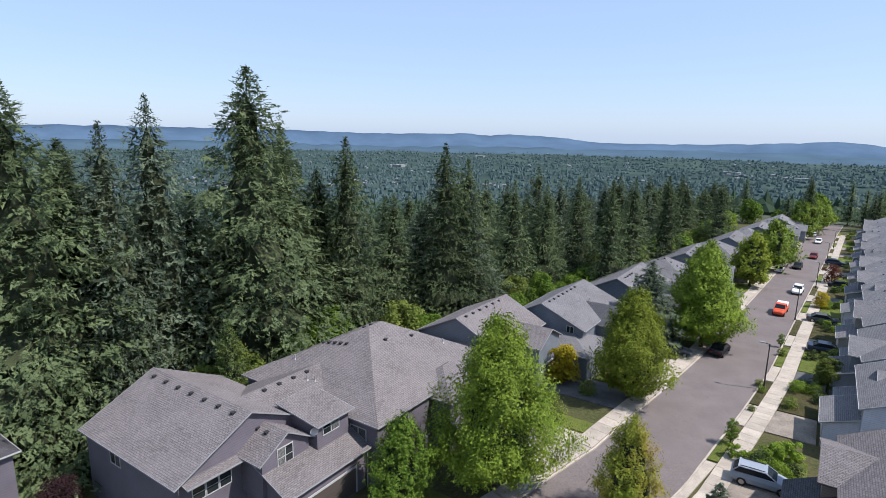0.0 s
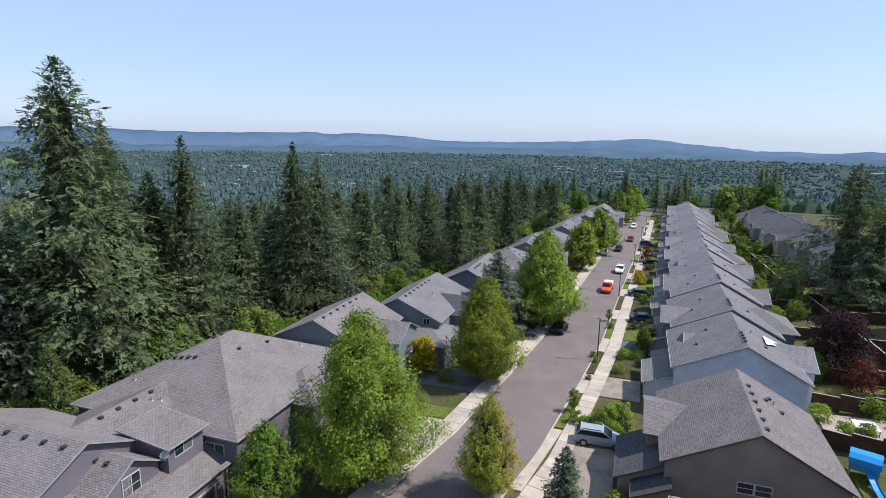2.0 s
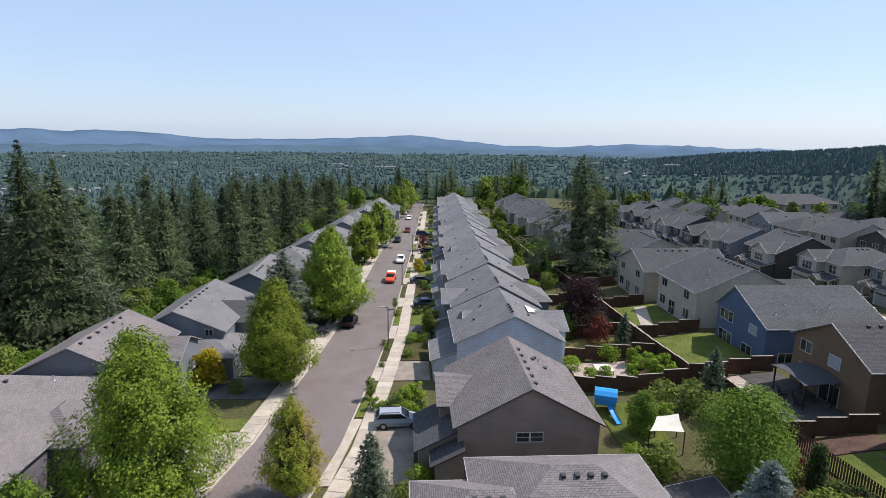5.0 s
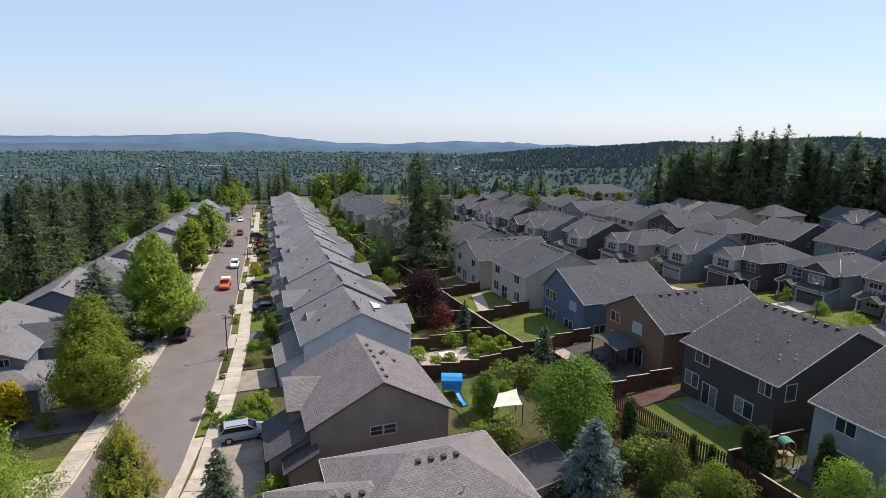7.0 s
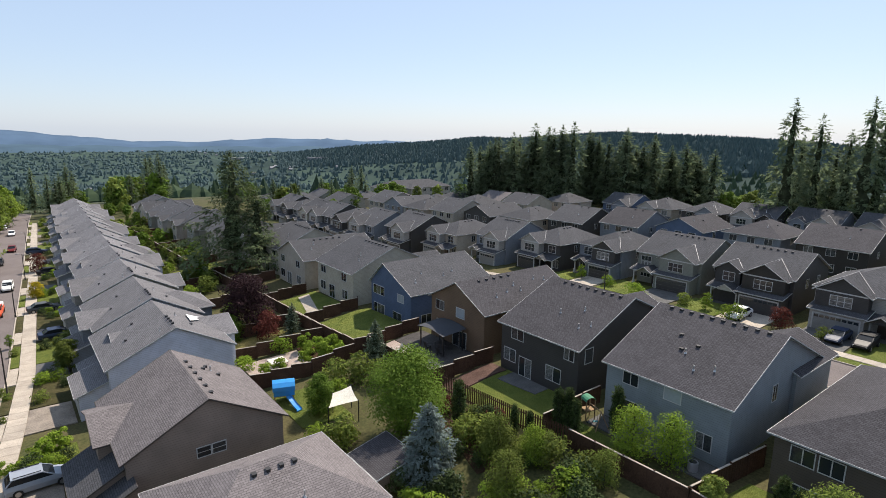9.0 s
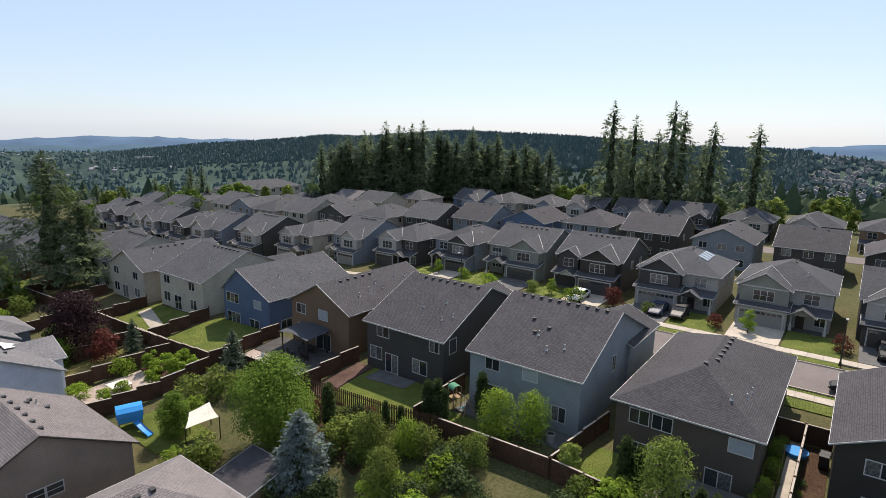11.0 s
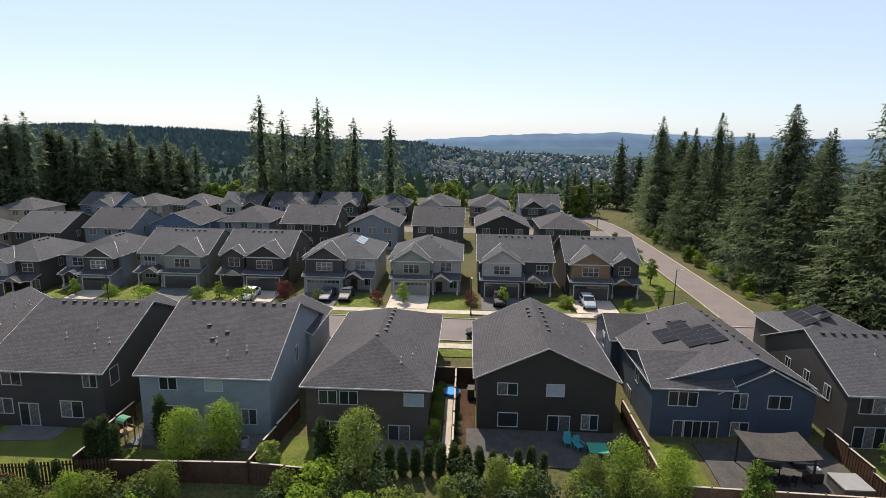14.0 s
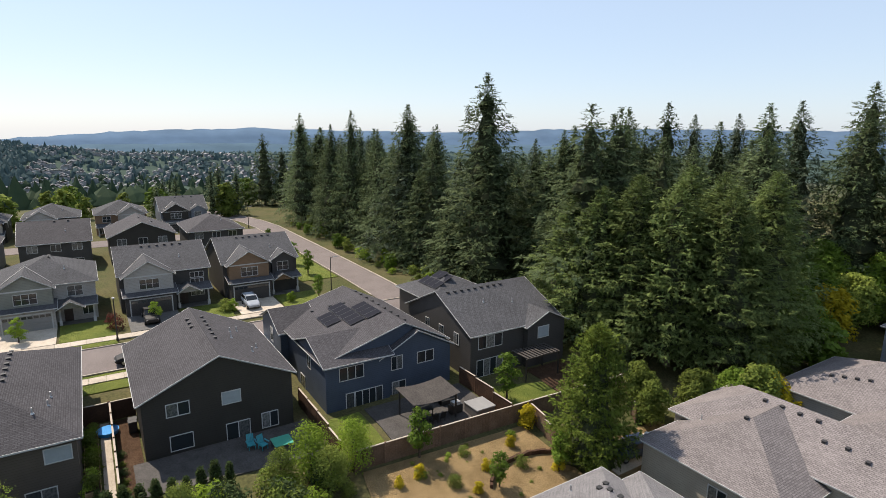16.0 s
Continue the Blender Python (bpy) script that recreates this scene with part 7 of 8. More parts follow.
patch("bed", ((36.6, -0.35), (49.2, -0.35), (49.2, 0.35), (36.6, 0.35)), CONCRETE, 0.09, "narrow pale path beside raised vegetable beds", "path", 6)
patch("bed", ((36.8, -2.35), (49.2, -2.35), (49.2, -0.75), (36.8, -0.75)), BARK_MULCH, 0.09, "bare brown soil strip beside the house", "bed", 6)
for y0, y1 in ((108, 118), (121, 131), (134, 144), (147, 157), (160, 170)):
    patch("lawn", ((28.2, y0), (33.0, y0), (33.0, y1), (28.2, y1)), DRY if y0 % 3 else LAWN, 0.08, "small back garden lawn")
    patch("lawn", ((20.5, y0), (26.6, y0), (26.6, y1), (20.5, y1)), GARDEN if y0 % 2 else LAWN, 0.08, "planted back garden")

# fronts of the first street
for k, (y0, y1) in enumerate(((38.8, 50.0), *R_SPOTS)):
    sft = 0.048 * (y0 - 55.6) if k else -0.6
    xk = lambda y: float(np.interp(y, [p[1] for p in KERB_A], [p[0] for p in KERB_A]))
    xw = (2.2 if k else 0.2) + (sft if k else 0)
    a, b = (y0 + 0.9, y0 + 6.8) if k else (38.6, 49.2)
    patch("driveway", ((xk(a) + 2.75, a), (xw, a), (xw, b), (xk(b) + 2.75, b)), PAVING if k % 3 == 2 else WORN_CONCRETE, 0.13, "concrete driveway up to the garage", "driveway")
    patch("apron", ((xk(a) + 0.2, a), (xk(a) + 1.05, a), (xk(b) + 1.05, b), (xk(b) + 0.2, b)), CONCRETE, 0.12, "pale concrete driveway apron at the kerb", "driveway")
    c, d = b + 0.3, (y1 + 4.0)
    patch("lawn", ((xk(c) + 2.75, c), (xw + 1.6, c), (xw + 1.6, d), (xk(d) + 2.75, d)), LAWN if k % 2 == 0 else GARDEN, 0.12, "small front lawn with shrubs")
    patch("verge", ((xk(c) + 0.2, c), (xk(c) + 1.05, c), (xk(d) + 1.05, d), (xk(d) + 0.2, d)), GARDEN if k % 2 else LAWN, 0.14, "planted verge between kerb and pavement", "verge")
for k, (y0, y1, x0, x1) in enumerate(((17, 29.8, -44, -27), (32, 47.2, -39, -26.0), (53, 60.4, -36, -26.0), (66, 76, -31, -21.6), *L_SPOTS)):
    xl = lambda y: float(np.interp(y, [p[1] for p in KERB_A_LEFT], [p[0] for p in KERB_A_LEFT]))
    a, b = (23.6, 30.0) if k == 0 else (40, 47) if k == 1 else (y0 + 1.0, y0 + 6.8)
    xw = x1 + 2.4
    patch("driveway", ((xw, a), (xl(a) - 2.1, a), (xl(b) - 2.1, b), (xw, b)), CONCRETE if k % 2 else PAVING, 0.12, "concrete driveway up to the garage", "driveway")
    patch("lawn", ((xw - 0.8, b + 0.4), (xl(b) - 2.1, b + 0.4), (xl(y1 + 2.4) - 2.1, y1 + 2.4), (xw - 0.8, y1 + 2.4)), LAWN, 0.10, "shaded front lawn")
# fronts of the second street
for k, (y0, y1, flip, xf) in enumerate(((-27.2, -16.4, True, 78), (-14.4, -3.2, True, 78.2), (-0.5, 10.2, True, 78.2), (12.6, 23.4, True, 78.2), (26, 36.6, False, 78.4), (38.8, 49.6, False, 78.6), (51.6, 60.4, False, 77))):
    w = y1 - y0
    ga, gb = (y1 - 0.58 * w, y1 - 0.04 * w) if flip else (y0 + 0.04 * w, y0 + 0.58 * w)
    la, lb = (y0 - 1.6, ga - 0.3) if flip else (gb + 0.3, y1 + 1.6)
    patch("driveway", ((72.0, ga), (xf, ga), (xf, gb), (72.0, gb)), PAVING if k % 2 else CONCRETE, 0.12, "concrete driveway up to the garage", "driveway")
    patch("lawn", ((72.0, la), (xf + 0.4, la), (xf + 0.4, lb), (72.0, lb)), LAWN, 0.10, "mown front lawn")
    patch("verge", ((68.8, la), (70.2, la), (70.2, lb), (68.8, lb)), LAWN, 0.14, "mown verge at the kerb", "verge")
for y0, y1 in ((-29, -17), (-13.6, -3), (2, 11), (15, 25), (29, 38)):
    patch("driveway", ((57.2, y0 + 4), (60.4, y0 + 4), (60.4, y0 + 9.4), (57.2, y0 + 9.4)), CONCRETE, 0.12, "pale concrete driveway", "driveway")
patch("verge", ((56.0, -3.2), (60.4, -3.2), (60.4, 2.0), (56.0, 2.0)), LAWN, 0.10, "lawn and planting between two houses", "lawn")
patch("lawn", ((84, -35.4), (120, -35.4), (120, -29.2), (84, -29.2)), LAWN, 0.10, "mown lawn along the side street")

# ---- shrubs and small garden trees ----
def bush(kind, x, y, s, label="leafy green shrub in a garden bed", group="garden shrubs", wide=1.0):
    return plant(kind, x, y, s, label, "shrub" if s < 2.2 else "tree", group, wide=wide)


rng = random.Random(21)
for x, y, kind, s in ((26.0, 59.0, "ball", 1.43), (27.2, 57.6, "ball", 1.17), (28.2, 56.2, "ball", 1.30), (26.6, 55.0, "ball", 1.56), (28.4, 54.6, "ball", 1.04), (25.4, 57.0, "ball", 1.17), (24.4, 55.4, "ball", 1.17), (21.2, 55.2, "ball", 1.23), (19.6, 55.6, "ball", 1.17),
                      (23.6, 60.8, "shrub_lime", 1.4), (18.6, 59.4, "shrub_lime", 1.3), (24.4, 66.8, "red", 1.15), (27.4, 66, "spruce_green", 0.6), (29.9, 49.0, "spruce_green", 0.75), (20.6, 69.6, "leafy", 0.4), (24.4, 48.4, "shrub", 1.8),
                      (23.6, 46.0, "shrub_lime", 1.2), (26.4, 47.2, "shrub", 2.0), (28.0, 45, "shrub", 1.7), (18.7, 40.8, "shrub_lime", 0.9), (20.0, 38.4, "shrub_lime", 1.2), (19.8, 38.2, "shrub", 1.8), (28.4, 32.7, "cypress", 1.15), (29.4, 35.4, "shrub_red", 1.1),
                      (30.2, 32.8, "shrub", 1.0), (30.8, 30.6, "shrub_red", 1.2), (31.2, 28.6, "cypress", 0.7), (31.6, 27.2, "cypress", 0.65), (27.4, 30.8, "shrub", 1.7), (28.8, 29.4, "shrub", 1.8), (27.8, 27.6, "shrub", 1.9), (29.6, 24.8, "lime_tree", 0.62), (27.4, 26.6, "wispy", 0.85),
                      (25.0, 23.2, "wispy", 0.8), (30.6, 24.0, "shrub", 1.7), (31.0, 21.0, "shrub", 1.5), (31.2, 19.4, "wispy", 0.6), (34.0, 26.2, "cypress", 1.0), (34.3, 25.4, "cypress", 1.05), (34.2, 24.6, "cypress", 0.9), (37.2, 22.7, "cypress", 1.05), (35.4, 20.0, "lime_tree", 0.84), (36.6, 17.4, "lime_tree", 0.8), (34.2, 13.0, "leafy_b", 0.3),
                      (35.0, 9.2, "cypress", 1.05), (35.1, 8.3, "cypress", 0.95), (34.4, 6.4, "wispy", 1.05), (31.8, 11.0, "shrub", 1.5), (33.4, -12.8, "lime_tree", 0.85), (33.0, -16.0, "lime_tree", 0.8), (31.6, -13.6, "wispy", 0.7), (33.6, -10.6, "wispy", 0.6), (31.8, -21.2, "young", 0.85), (35.4, -33.0, "young", 0.95),
                      (31.2, -32.0, "yellow", 0.42), (29.6, -28.8, "yellow", 0.22), (28.2, -25.2, "yellow", 0.2), (27.8, -22.0, "shrub", 0.7), (30.4, -24.6, "shrub", 0.6), (29.8, -20.2, "shrub", 0.6), (27.2, -28.0, "shrub", 0.7), (26.2, -25.0, "young", 0.6), (25.4, -30.4, "young", 0.7), (30.6, -29.6, "shrub_lime", 0.5),
                      (26.0, -42.4, "leafy_b", 0.5), (24.4, -46.6, "leafy_b", 0.6), (22.8, -50.0, "leafy", 0.6), (20.6, -53.6, "yellow", 1.0), (21.4, -51.2, "leafy_b", 0.7), (18.8, -50.6, "cypress", 0.6), (19.4, -50.4, "cypress", 0.6), (26.8, -37.2, "shrub_lime", 1.0), (28.4, -43.4, "leafy_b", 0.55)):
    bush(kind, x, y, s, {"ball": "clipped round shrub in a bed", "cypress": "slim upright cypress in a garden", "shrub_lime": "lime green shrub in a garden", "shrub_red": "dark red-leaved shrub in a garden", "red": "dark red maple in a garden", "yellow": "golden yellow bush on dry ground", "young": "slender young tree in a garden", "young_lime": "lime green young tree by a fence"}.get(kind, "leafy green bush in a garden"))
for k in range(14):
    bush("cypress", 34.6 + 0.04 * k, 5.0 - 0.95 * k, rng.uniform(0.5, 0.72), "small upright cypress in a hedge row", "cypress hedge", 1.2)
for k in range(58):
    x, y = rng.uniform(17.5, 30.5), rng.uniform(12, 33)
    if (x - 22.6) ** 2 + (y - 35) ** 2 < 9 or x < 18.5 and 22 < y < 33:
        continue
    bush(rng.choice(("shrub", "shrub_dark", "shrub_lime", "shrub", "shrub_dark")), x, y, rng.uniform(0.6, 1.5))
for k in range(34):
    bush(rng.choice(("shrub", "shrub_lime", "shrub_dark", "shrub")), rng.uniform(19, 32), rng.uniform(-15, 12), rng.uniform(0.6, 1.3) * 0.7)
for k in range(26):
    bush(rng.choice(("shrub", "shrub_lime", "shrub", "yellow")), rng.uniform(24.6, 31.4), rng.uniform(-31, -16.5), rng.uniform(0.12, 0.3), "small dry weed on the slope", "weeds on the slope")
for k in range(46):
    kind = rng.choice(("shrub", "shrub_lime", "shrub_dark", "shrub_dark", "shrub", "wispy"))
    bush(kind, rng.uniform(28.5, 34.0), rng.uniform(-14.5, 12), rng.uniform(0.9, 1.7) if kind.startswith("shrub") else rng.uniform(0.35, 0.6))
for k in range(54):
    x, y = rng.uniform(18.6, 27.5), rng.uniform(71, 200)
    kind = rng.choice(("shrub", "shrub", "shrub_lime", "bushy", "bushy_dark", "bushy_lime"))
    bush(kind, x + 0.03 * (y - 60), y, rng.uniform(1.0, 2.0) if kind.startswith("shrub") else rng.uniform(0.3, 0.6))
for k, (y0, y1) in enumerate(((49.9, 52.0), *[(b + 0.6, b + 4.2) for a, b in R_SPOTS])):
    base = float(np.interp(y0, [p[1] for p in KERB_A], [p[0] for p in KERB_A]))
    for j in range(7 if k < 6 else 4):
        y = y0 + (y1 - y0) * (j + 0.5) / (7 if k < 6 else 4)
        bush(rng.choice(("shrub", "ball", "shrub_lime", "shrub_dark", "shrub_dark")), base + rng.uniform(3.6, 7.0), y, rng.uniform(0.5, 1.05), "low leafy shrub in a front garden", "front garden shrubs")
for x, y, kind, s in ((-3.6, 51.2, "ball", 0.95), (-2.6, 50.8, "ball", 0.85), (-0.6, 52.6, "ball", 1.2), (0.6, 53.6, "ball", 1.3), (-0.2, 66.0, "shrub", 0.9), (3.0, 73.6, "leafy_b", 0.45), (3.5, 144, "red", 1.3), (1.9, 117.4, "yellow", 0.62), (0.6, 38.6, "shrub_lime", 1.2), (-0.6, 36.4, "shrub", 1.1),
                      (-4.2, 53.6, "young", 0.5), (-3.4, 70.6, "shrub", 0.6), (-3.0, 68.6, "shrub", 0.6), (-3.4, 62.6, "shrub", 0.5), (-2.4, 88, "young", 0.4), (-2.0, 84, "shrub", 0.7), (-16.6, 64.6, "shrub_red", 1.0), (-24.6, 57, "shrub", 1.0), (-20.6, 51, "shrub", 1.0), (-18.4, 55.6, "shrub", 1.1)):
    bush(kind, x, y, s, "leafy plant in a front garden", "front garden shrubs")
for y, kind, s in ((-28.6, "young", 0.7), (-24.4, "ball", 1.0), (-15.4, "shrub", 1.2), (-16.2, "ball", 1.1), (-2.0, "shrub_red", 1.3), (-6.6, "young_lime", 0.55), (11.4, "shrub_red", 1.2), (7.6, "young_lime", 0.6), (24.8, "red", 0.9), (20.0, "shrub", 1.1), (37.6, "shrub", 1.2), (34.4, "young_lime", 0.5), (50.6, "shrub_lime", 1.2), (56, "young_lime", 0.5)):
    bush(kind, 74.6, y, s, "leafy plant in a front garden", "front garden shrubs")
for x in (88, 96, 104, 112):
    bush("young", x, -31.6, 0.85, "slender young tree beside the street", "side street trees")
for x, y in ((61.0, 60), (57.0, 66), (58.5, 74), (56, 84), (54, 92), (72, 44), (73, 30)):
    bush("shrub_lime", x, y, 1.6, "lime green shrub beside the street")

# ---- garden things ----
def box_thing(name, label, category, boxes, x, y, turn=0, group=""):
    """A thing out of bevel-free bars; boxes: part name, material, six bounds."""
    top = thing(name, x, y, land(x, y) + 0.1, label, category, group, turn=turn)
    for nm, mat, b in boxes:
        sh = Shape()
        sh.box(*b)
        part(nm, sh, mat, top)
    return top


TARP = plain("bright blue plastic", (0.02, 0.27, 0.66), 0.35, 0.5)
SAIL = mottled("cream shade cloth", (0.55, 0.52, 0.44), (0.64, 0.61, 0.53), 0.8, 9, 0.8, 0.2, 0.2)
TEAL = plain("teal plastic", (0.03, 0.28, 0.33), 0.4, 0.5)
MINT = plain("green table top", (0.05, 0.33, 0.24), 0.35, 0.5)
DARK_METAL = plain("black metal", (0.02, 0.02, 0.02), 0.4, 0.5)
CLOTH = mottled("taupe awning cloth", (0.050, 0.045, 0.042), (0.078, 0.070, 0.064), 0.8, 8, 0.85, 0.1, 0.2)

# blue play hut with slide
top = thing("play_hut", 19.2, 49.2, land(19.2, 49.2) + 0.1, "timber play hut with a bright blue tarp roof and slide", "playground", turn=-20)
top.scale = (0.9, 0.9, 0.7)
sh = Shape()
for x in (-1, 1):
    for y in (-0.8, 0.8):
        leg = Shape()
        leg.box(x - 0.06, x + 0.06, y - 0.06, y + 0.06, -0.15, 2.4)
        part("post", leg, TIMBER, top)
deck = Shape()
deck.box(-1.1, 1.1, -0.9, 0.9, 1.05, 1.15)
part("deck", deck, TIMBER, top)
tent = Shape()
prof = [(-1.0, 1.9), (-0.95, 2.5), (-0.5, 2.95), (0.0, 3.05), (0.5, 2.95), (0.95, 2.5), (1.0, 1.9)]
for (y0, z0), (y1, z1) in zip(prof, prof[1:]):
    tent.poly([(-1.2, y0, z0), (1.2, y0, z0), (1.2, y1, z1), (-1.2, y1, z1)])
    tent.poly([(-1.2, y1, z1 - 0.03), (1.2, y1, z1 - 0.03), (1.2, y0, z0 - 0.03), (-1.2, y0, z0 - 0.03)])
for x in (-1.2, 1.2):
    tent.poly([(x, y, z) for y, z in prof])
tent.box(-1.12, 1.12, -0.93, -0.9, 1.15, 1.9)
part("canopy", tent, TARP, top)
sl = Shape()
pts = [(1.1, 1.15), (1.9, 0.75), (2.7, 0.42), (3.6, 0.25)]
for (x0, z0), (x1, z1) in zip(pts, pts[1:]):
    sl.poly([(x0, -0.3, z0), (x1, -0.3, z1), (x1, 0.3, z1), (x0, 0.3, z0)])
    for y in (-0.3, 0.3):
        sl.poly([(x0, y, z0 - 0.05), (x1, y, z1 - 0.05), (x1, y, z1 + 0.18), (x0, y, z0 + 0.18)])
sl.box(3.45, 3.6, -0.3, 0.3, -0.15, 0.25)
part("slide", sl, TARP, top, "", pose(0, 0, 0, 0, 0, -66))

# shade sail on posts
top = thing("shade_sail", 21.8, 41.8, land(21.8, 41.8), "cream shade sail stretched between posts", "shade sail")
corners = [(1.6, 1.1, 2.5), (-0.2, 1.4, 2.1), (-1.7, -0.7, 1.9), (0.9, -1.5, 2.2)]
sh = Shape()
n = 8


def sail_point(i, j):
    """A point of the hanging cloth: pulled to four corners, sagging and drawn in between them."""
    u, v = i / n, j / n
    w = ((1 - u) * (1 - v), u * (1 - v), u * v, (1 - u) * v)
    p = sum((Vector(q) * k for q, k in zip(corners, w)), Vector((0, 0, 0)))
    pull = 0.45 * (u * (1 - u) + v * (1 - v))
    mid = sum((Vector(q) for q in corners), Vector((0, 0, 0))) / 4
    p = p + (mid - p) * pull * 0.6
    p.z -= 1.2 * u * (1 - u) * v * (1 - v) * 4 * 0.3
    return p


for i in range(n):
    for j in range(n):
        quad = [sail_point(i, j), sail_point(i + 1, j), sail_point(i + 1, j + 1), sail_point(i, j + 1)]
        sh.poly(quad)
        sh.poly([p - Vector((0, 0, 0.012)) for p in quad[::-1]])
part("cloth", sh, SAIL, top)
for p in corners:
    po = Shape()
    po.tube((p[0] * 1.02, p[1] * 1.02, -1.2), (p[0] * 1.02, p[1] * 1.02, p[2] + 0.1), 0.05, 0.05, 8)
    part("post", po, DARK_METAL, top)

# swing set with green tower roof
top = thing("swing_set", 37.0, 25.0, land(37, 25) + 0.1, "timber swing set with a green tower roof", "playground", turn=70)
top.scale = (0.72, 0.72, 0.72)
for a, b in (((-1.8, 0, 2.2), (-2.2, -0.9, 0)), ((-1.8, 0, 2.2), (-2.2, 0.9, 0)), ((-1.8, 0, 2.2), (0.6, 0, 2.2)), ((0.4, -0.6, 0), (0.4, -0.6, 2.6)), ((0.4, 0.6, 0), (0.4, 0.6, 2.6)), ((1.5, -0.6, 0), (1.5, -0.6, 2.6)), ((1.5, 0.6, 0), (1.5, 0.6, 2.6)), ((1.6, 0, 1.3), (2.8, 0, 0))):
    sh = Shape()
    sh.bar(a, b, 0.1, 0.1)
    part("beam", sh, TIMBER, top)
for y in (-0.25, 0.25):
    sh = Shape()
    sh.bar((-0.8, y, 0.55), (-0.8, y * 0.9, 2.2), 0.025, 0.025)
    part("chain", sh, DARK_METAL, top)
sh = Shape()
sh.box(-0.95, -0.65, -0.28, 0.28, 0.5, 0.55)
part("swing_seat", sh, TEAL, top)
sh = Shape()
sh.box(0.35, 1.55, -0.65, 0.65, 1.25, 1.33)
part("deck", sh, TIMBER, top)
sh = Shape()
for k in range(6):
    a, b = math.pi * k / 6, math.pi * (k + 1) / 6
    sh.poly([(0.3, 0.7 * math.cos(a), 2.5 + 0.5 * math.sin(a)), (1.6, 0.7 * math.cos(a), 2.5 + 0.5 * math.sin(a)), (1.6, 0.7 * math.cos(b), 2.5 + 0.5 * math.sin(b)), (0.3, 0.7 * math.cos(b), 2.5 + 0.5 * math.sin(b))])
part("tower_roof", sh, plain("green canopy", (0.05, 0.22, 0.12), 0.6), top)


def pergola(x, y, w, d, h, roof_mat, label, slats=False, sag=0.0):
    """Four posts and a light roof; slats: a slatted top with gaps."""
    top = thing("pergola", x, y, land(x, y) + 0.1, label, "pergola")
    for px in (-w / 2 + 0.1, w / 2 - 0.1):
        for py in (-d / 2 + 0.1, d / 2 - 0.1):
            sh = Shape()
            sh.box(px - 0.06, px + 0.06, py - 0.06, py + 0.06, 0, h)
            part("post", sh, DARK_METAL, top)
    if slats:
        n = int(d / 0.42)
        for k in range(n):
            sh = Shape()
            y0 = -d / 2 + d * k / n
            sh.box(-w / 2, w / 2, y0, y0 + 0.24, h, h + 0.07)
            part("slat", sh, roof_mat, top)
        for px in (-w / 2 + 0.1, w / 2 - 0.1):
            sh = Shape()
            sh.box(px - 0.05, px + 0.05, -d / 2, d / 2, h - 0.14, h - 0.004)
            part("beam", sh, DARK_METAL, top)
    else:
        sh = Shape()
        n = 8
        for k in range(n):
            a, b = k / n, (k + 1) / n
            za, zb = (h + 0.05 - sag * math.sin(math.pi * t) for t in (a, b))
            ya, yb = -d / 2 - 0.2 + (d + 0.4) * a, -d / 2 - 0.2 + (d + 0.4) * b
            sh.poly([(-w / 2 - 0.2, ya, za), (w / 2 + 0.2, ya, za + 0.25), (w / 2 + 0.2, yb, zb + 0.25), (-w / 2 - 0.2, yb, zb)])
            sh.poly([(-w / 2 - 0.2, yb, zb - 0.03), (w / 2 + 0.2, yb, zb + 0.22), (w / 2 + 0.2, ya, za + 0.22), (-w / 2 - 0.2, ya, za - 0.03)])
        part("canopy", sh, roof_mat, top)
    return top


pergola(36.2, -24.6, 3.0, 4.4, 2.4, CLOTH, "patio shelter with a sagging taupe cloth roof", sag=0.25)
pergola(38.0, -38.8, 2.6, 4.6, 2.5, CLOTH, "slatted pergola against the corner house", True)
pergola(37.0, 46.2, 3.0, 4.4, 2.4, plain("dark gazebo cloth", (0.05, 0.055, 0.065), 0.8), "dark gazebo on the patio", sag=-0.3)


def patio_table(x, y, w, d, h, mat, label):
    return box_thing("patio_table", label, "table", [("tabletop", mat, (-w / 2, w / 2, -d / 2, d / 2, h - 0.05, h))] + [("leg", DARK_METAL, (a - 0.03, a + 0.03, b - 0.03, b + 0.03, 0, h - 0.051)) for a in (-w / 2 + 0.1, w / 2 - 0.1) for b in (-d / 2 + 0.1, d / 2 - 0.1)], x, y)


def garden_chair(x, y, mat, label, turn=0):
    top = box_thing("garden_chair", label, "chair", [("seat", mat, (-0.3, 0.3, -0.28, 0.28, 0.36, 0.42))] + [("leg", mat, (a - 0.03, a + 0.03, b - 0.03, b + 0.03, 0, 0.36)) for a in (-0.26, 0.26) for b in (-0.24, 0.24)] + [("armrest", mat, (-0.32, 0.3, s * 0.34 - 0.05, s * 0.34 + 0.05, 0.6, 0.64)) for s in (-1, 1)], x, y, turn, "patio chairs")
    for k in range(5):
        sh = Shape()
        y0 = -0.28 + 0.115 * k
        sh.poly([(0.28, y0, 0.4), (0.28, y0 + 0.1, 0.4), (0.5, y0 + 0.1, 1.05), (0.5, y0, 1.05)])
        sh.poly([(0.30, y0, 0.4), (0.52, y0, 1.05), (0.52, y0 + 0.1, 1.05), (0.30, y0 + 0.1, 0.4)])
        part("back_slat", sh, mat, top)
    return top


garden_chair(38.9, -9.8, TEAL, "teal plastic adirondack chair on the patio"), garden_chair(38.4, -10.6, TEAL, "teal plastic adirondack chair on the patio", 20)
patio_table(37.6, -11.9, 1.5, 1.5, 0.75, MINT, "green-topped square patio table")
patio_table(35.0, 7.0, 1.4, 1.0, 0.6, CONCRETE, "pale stone fire table")
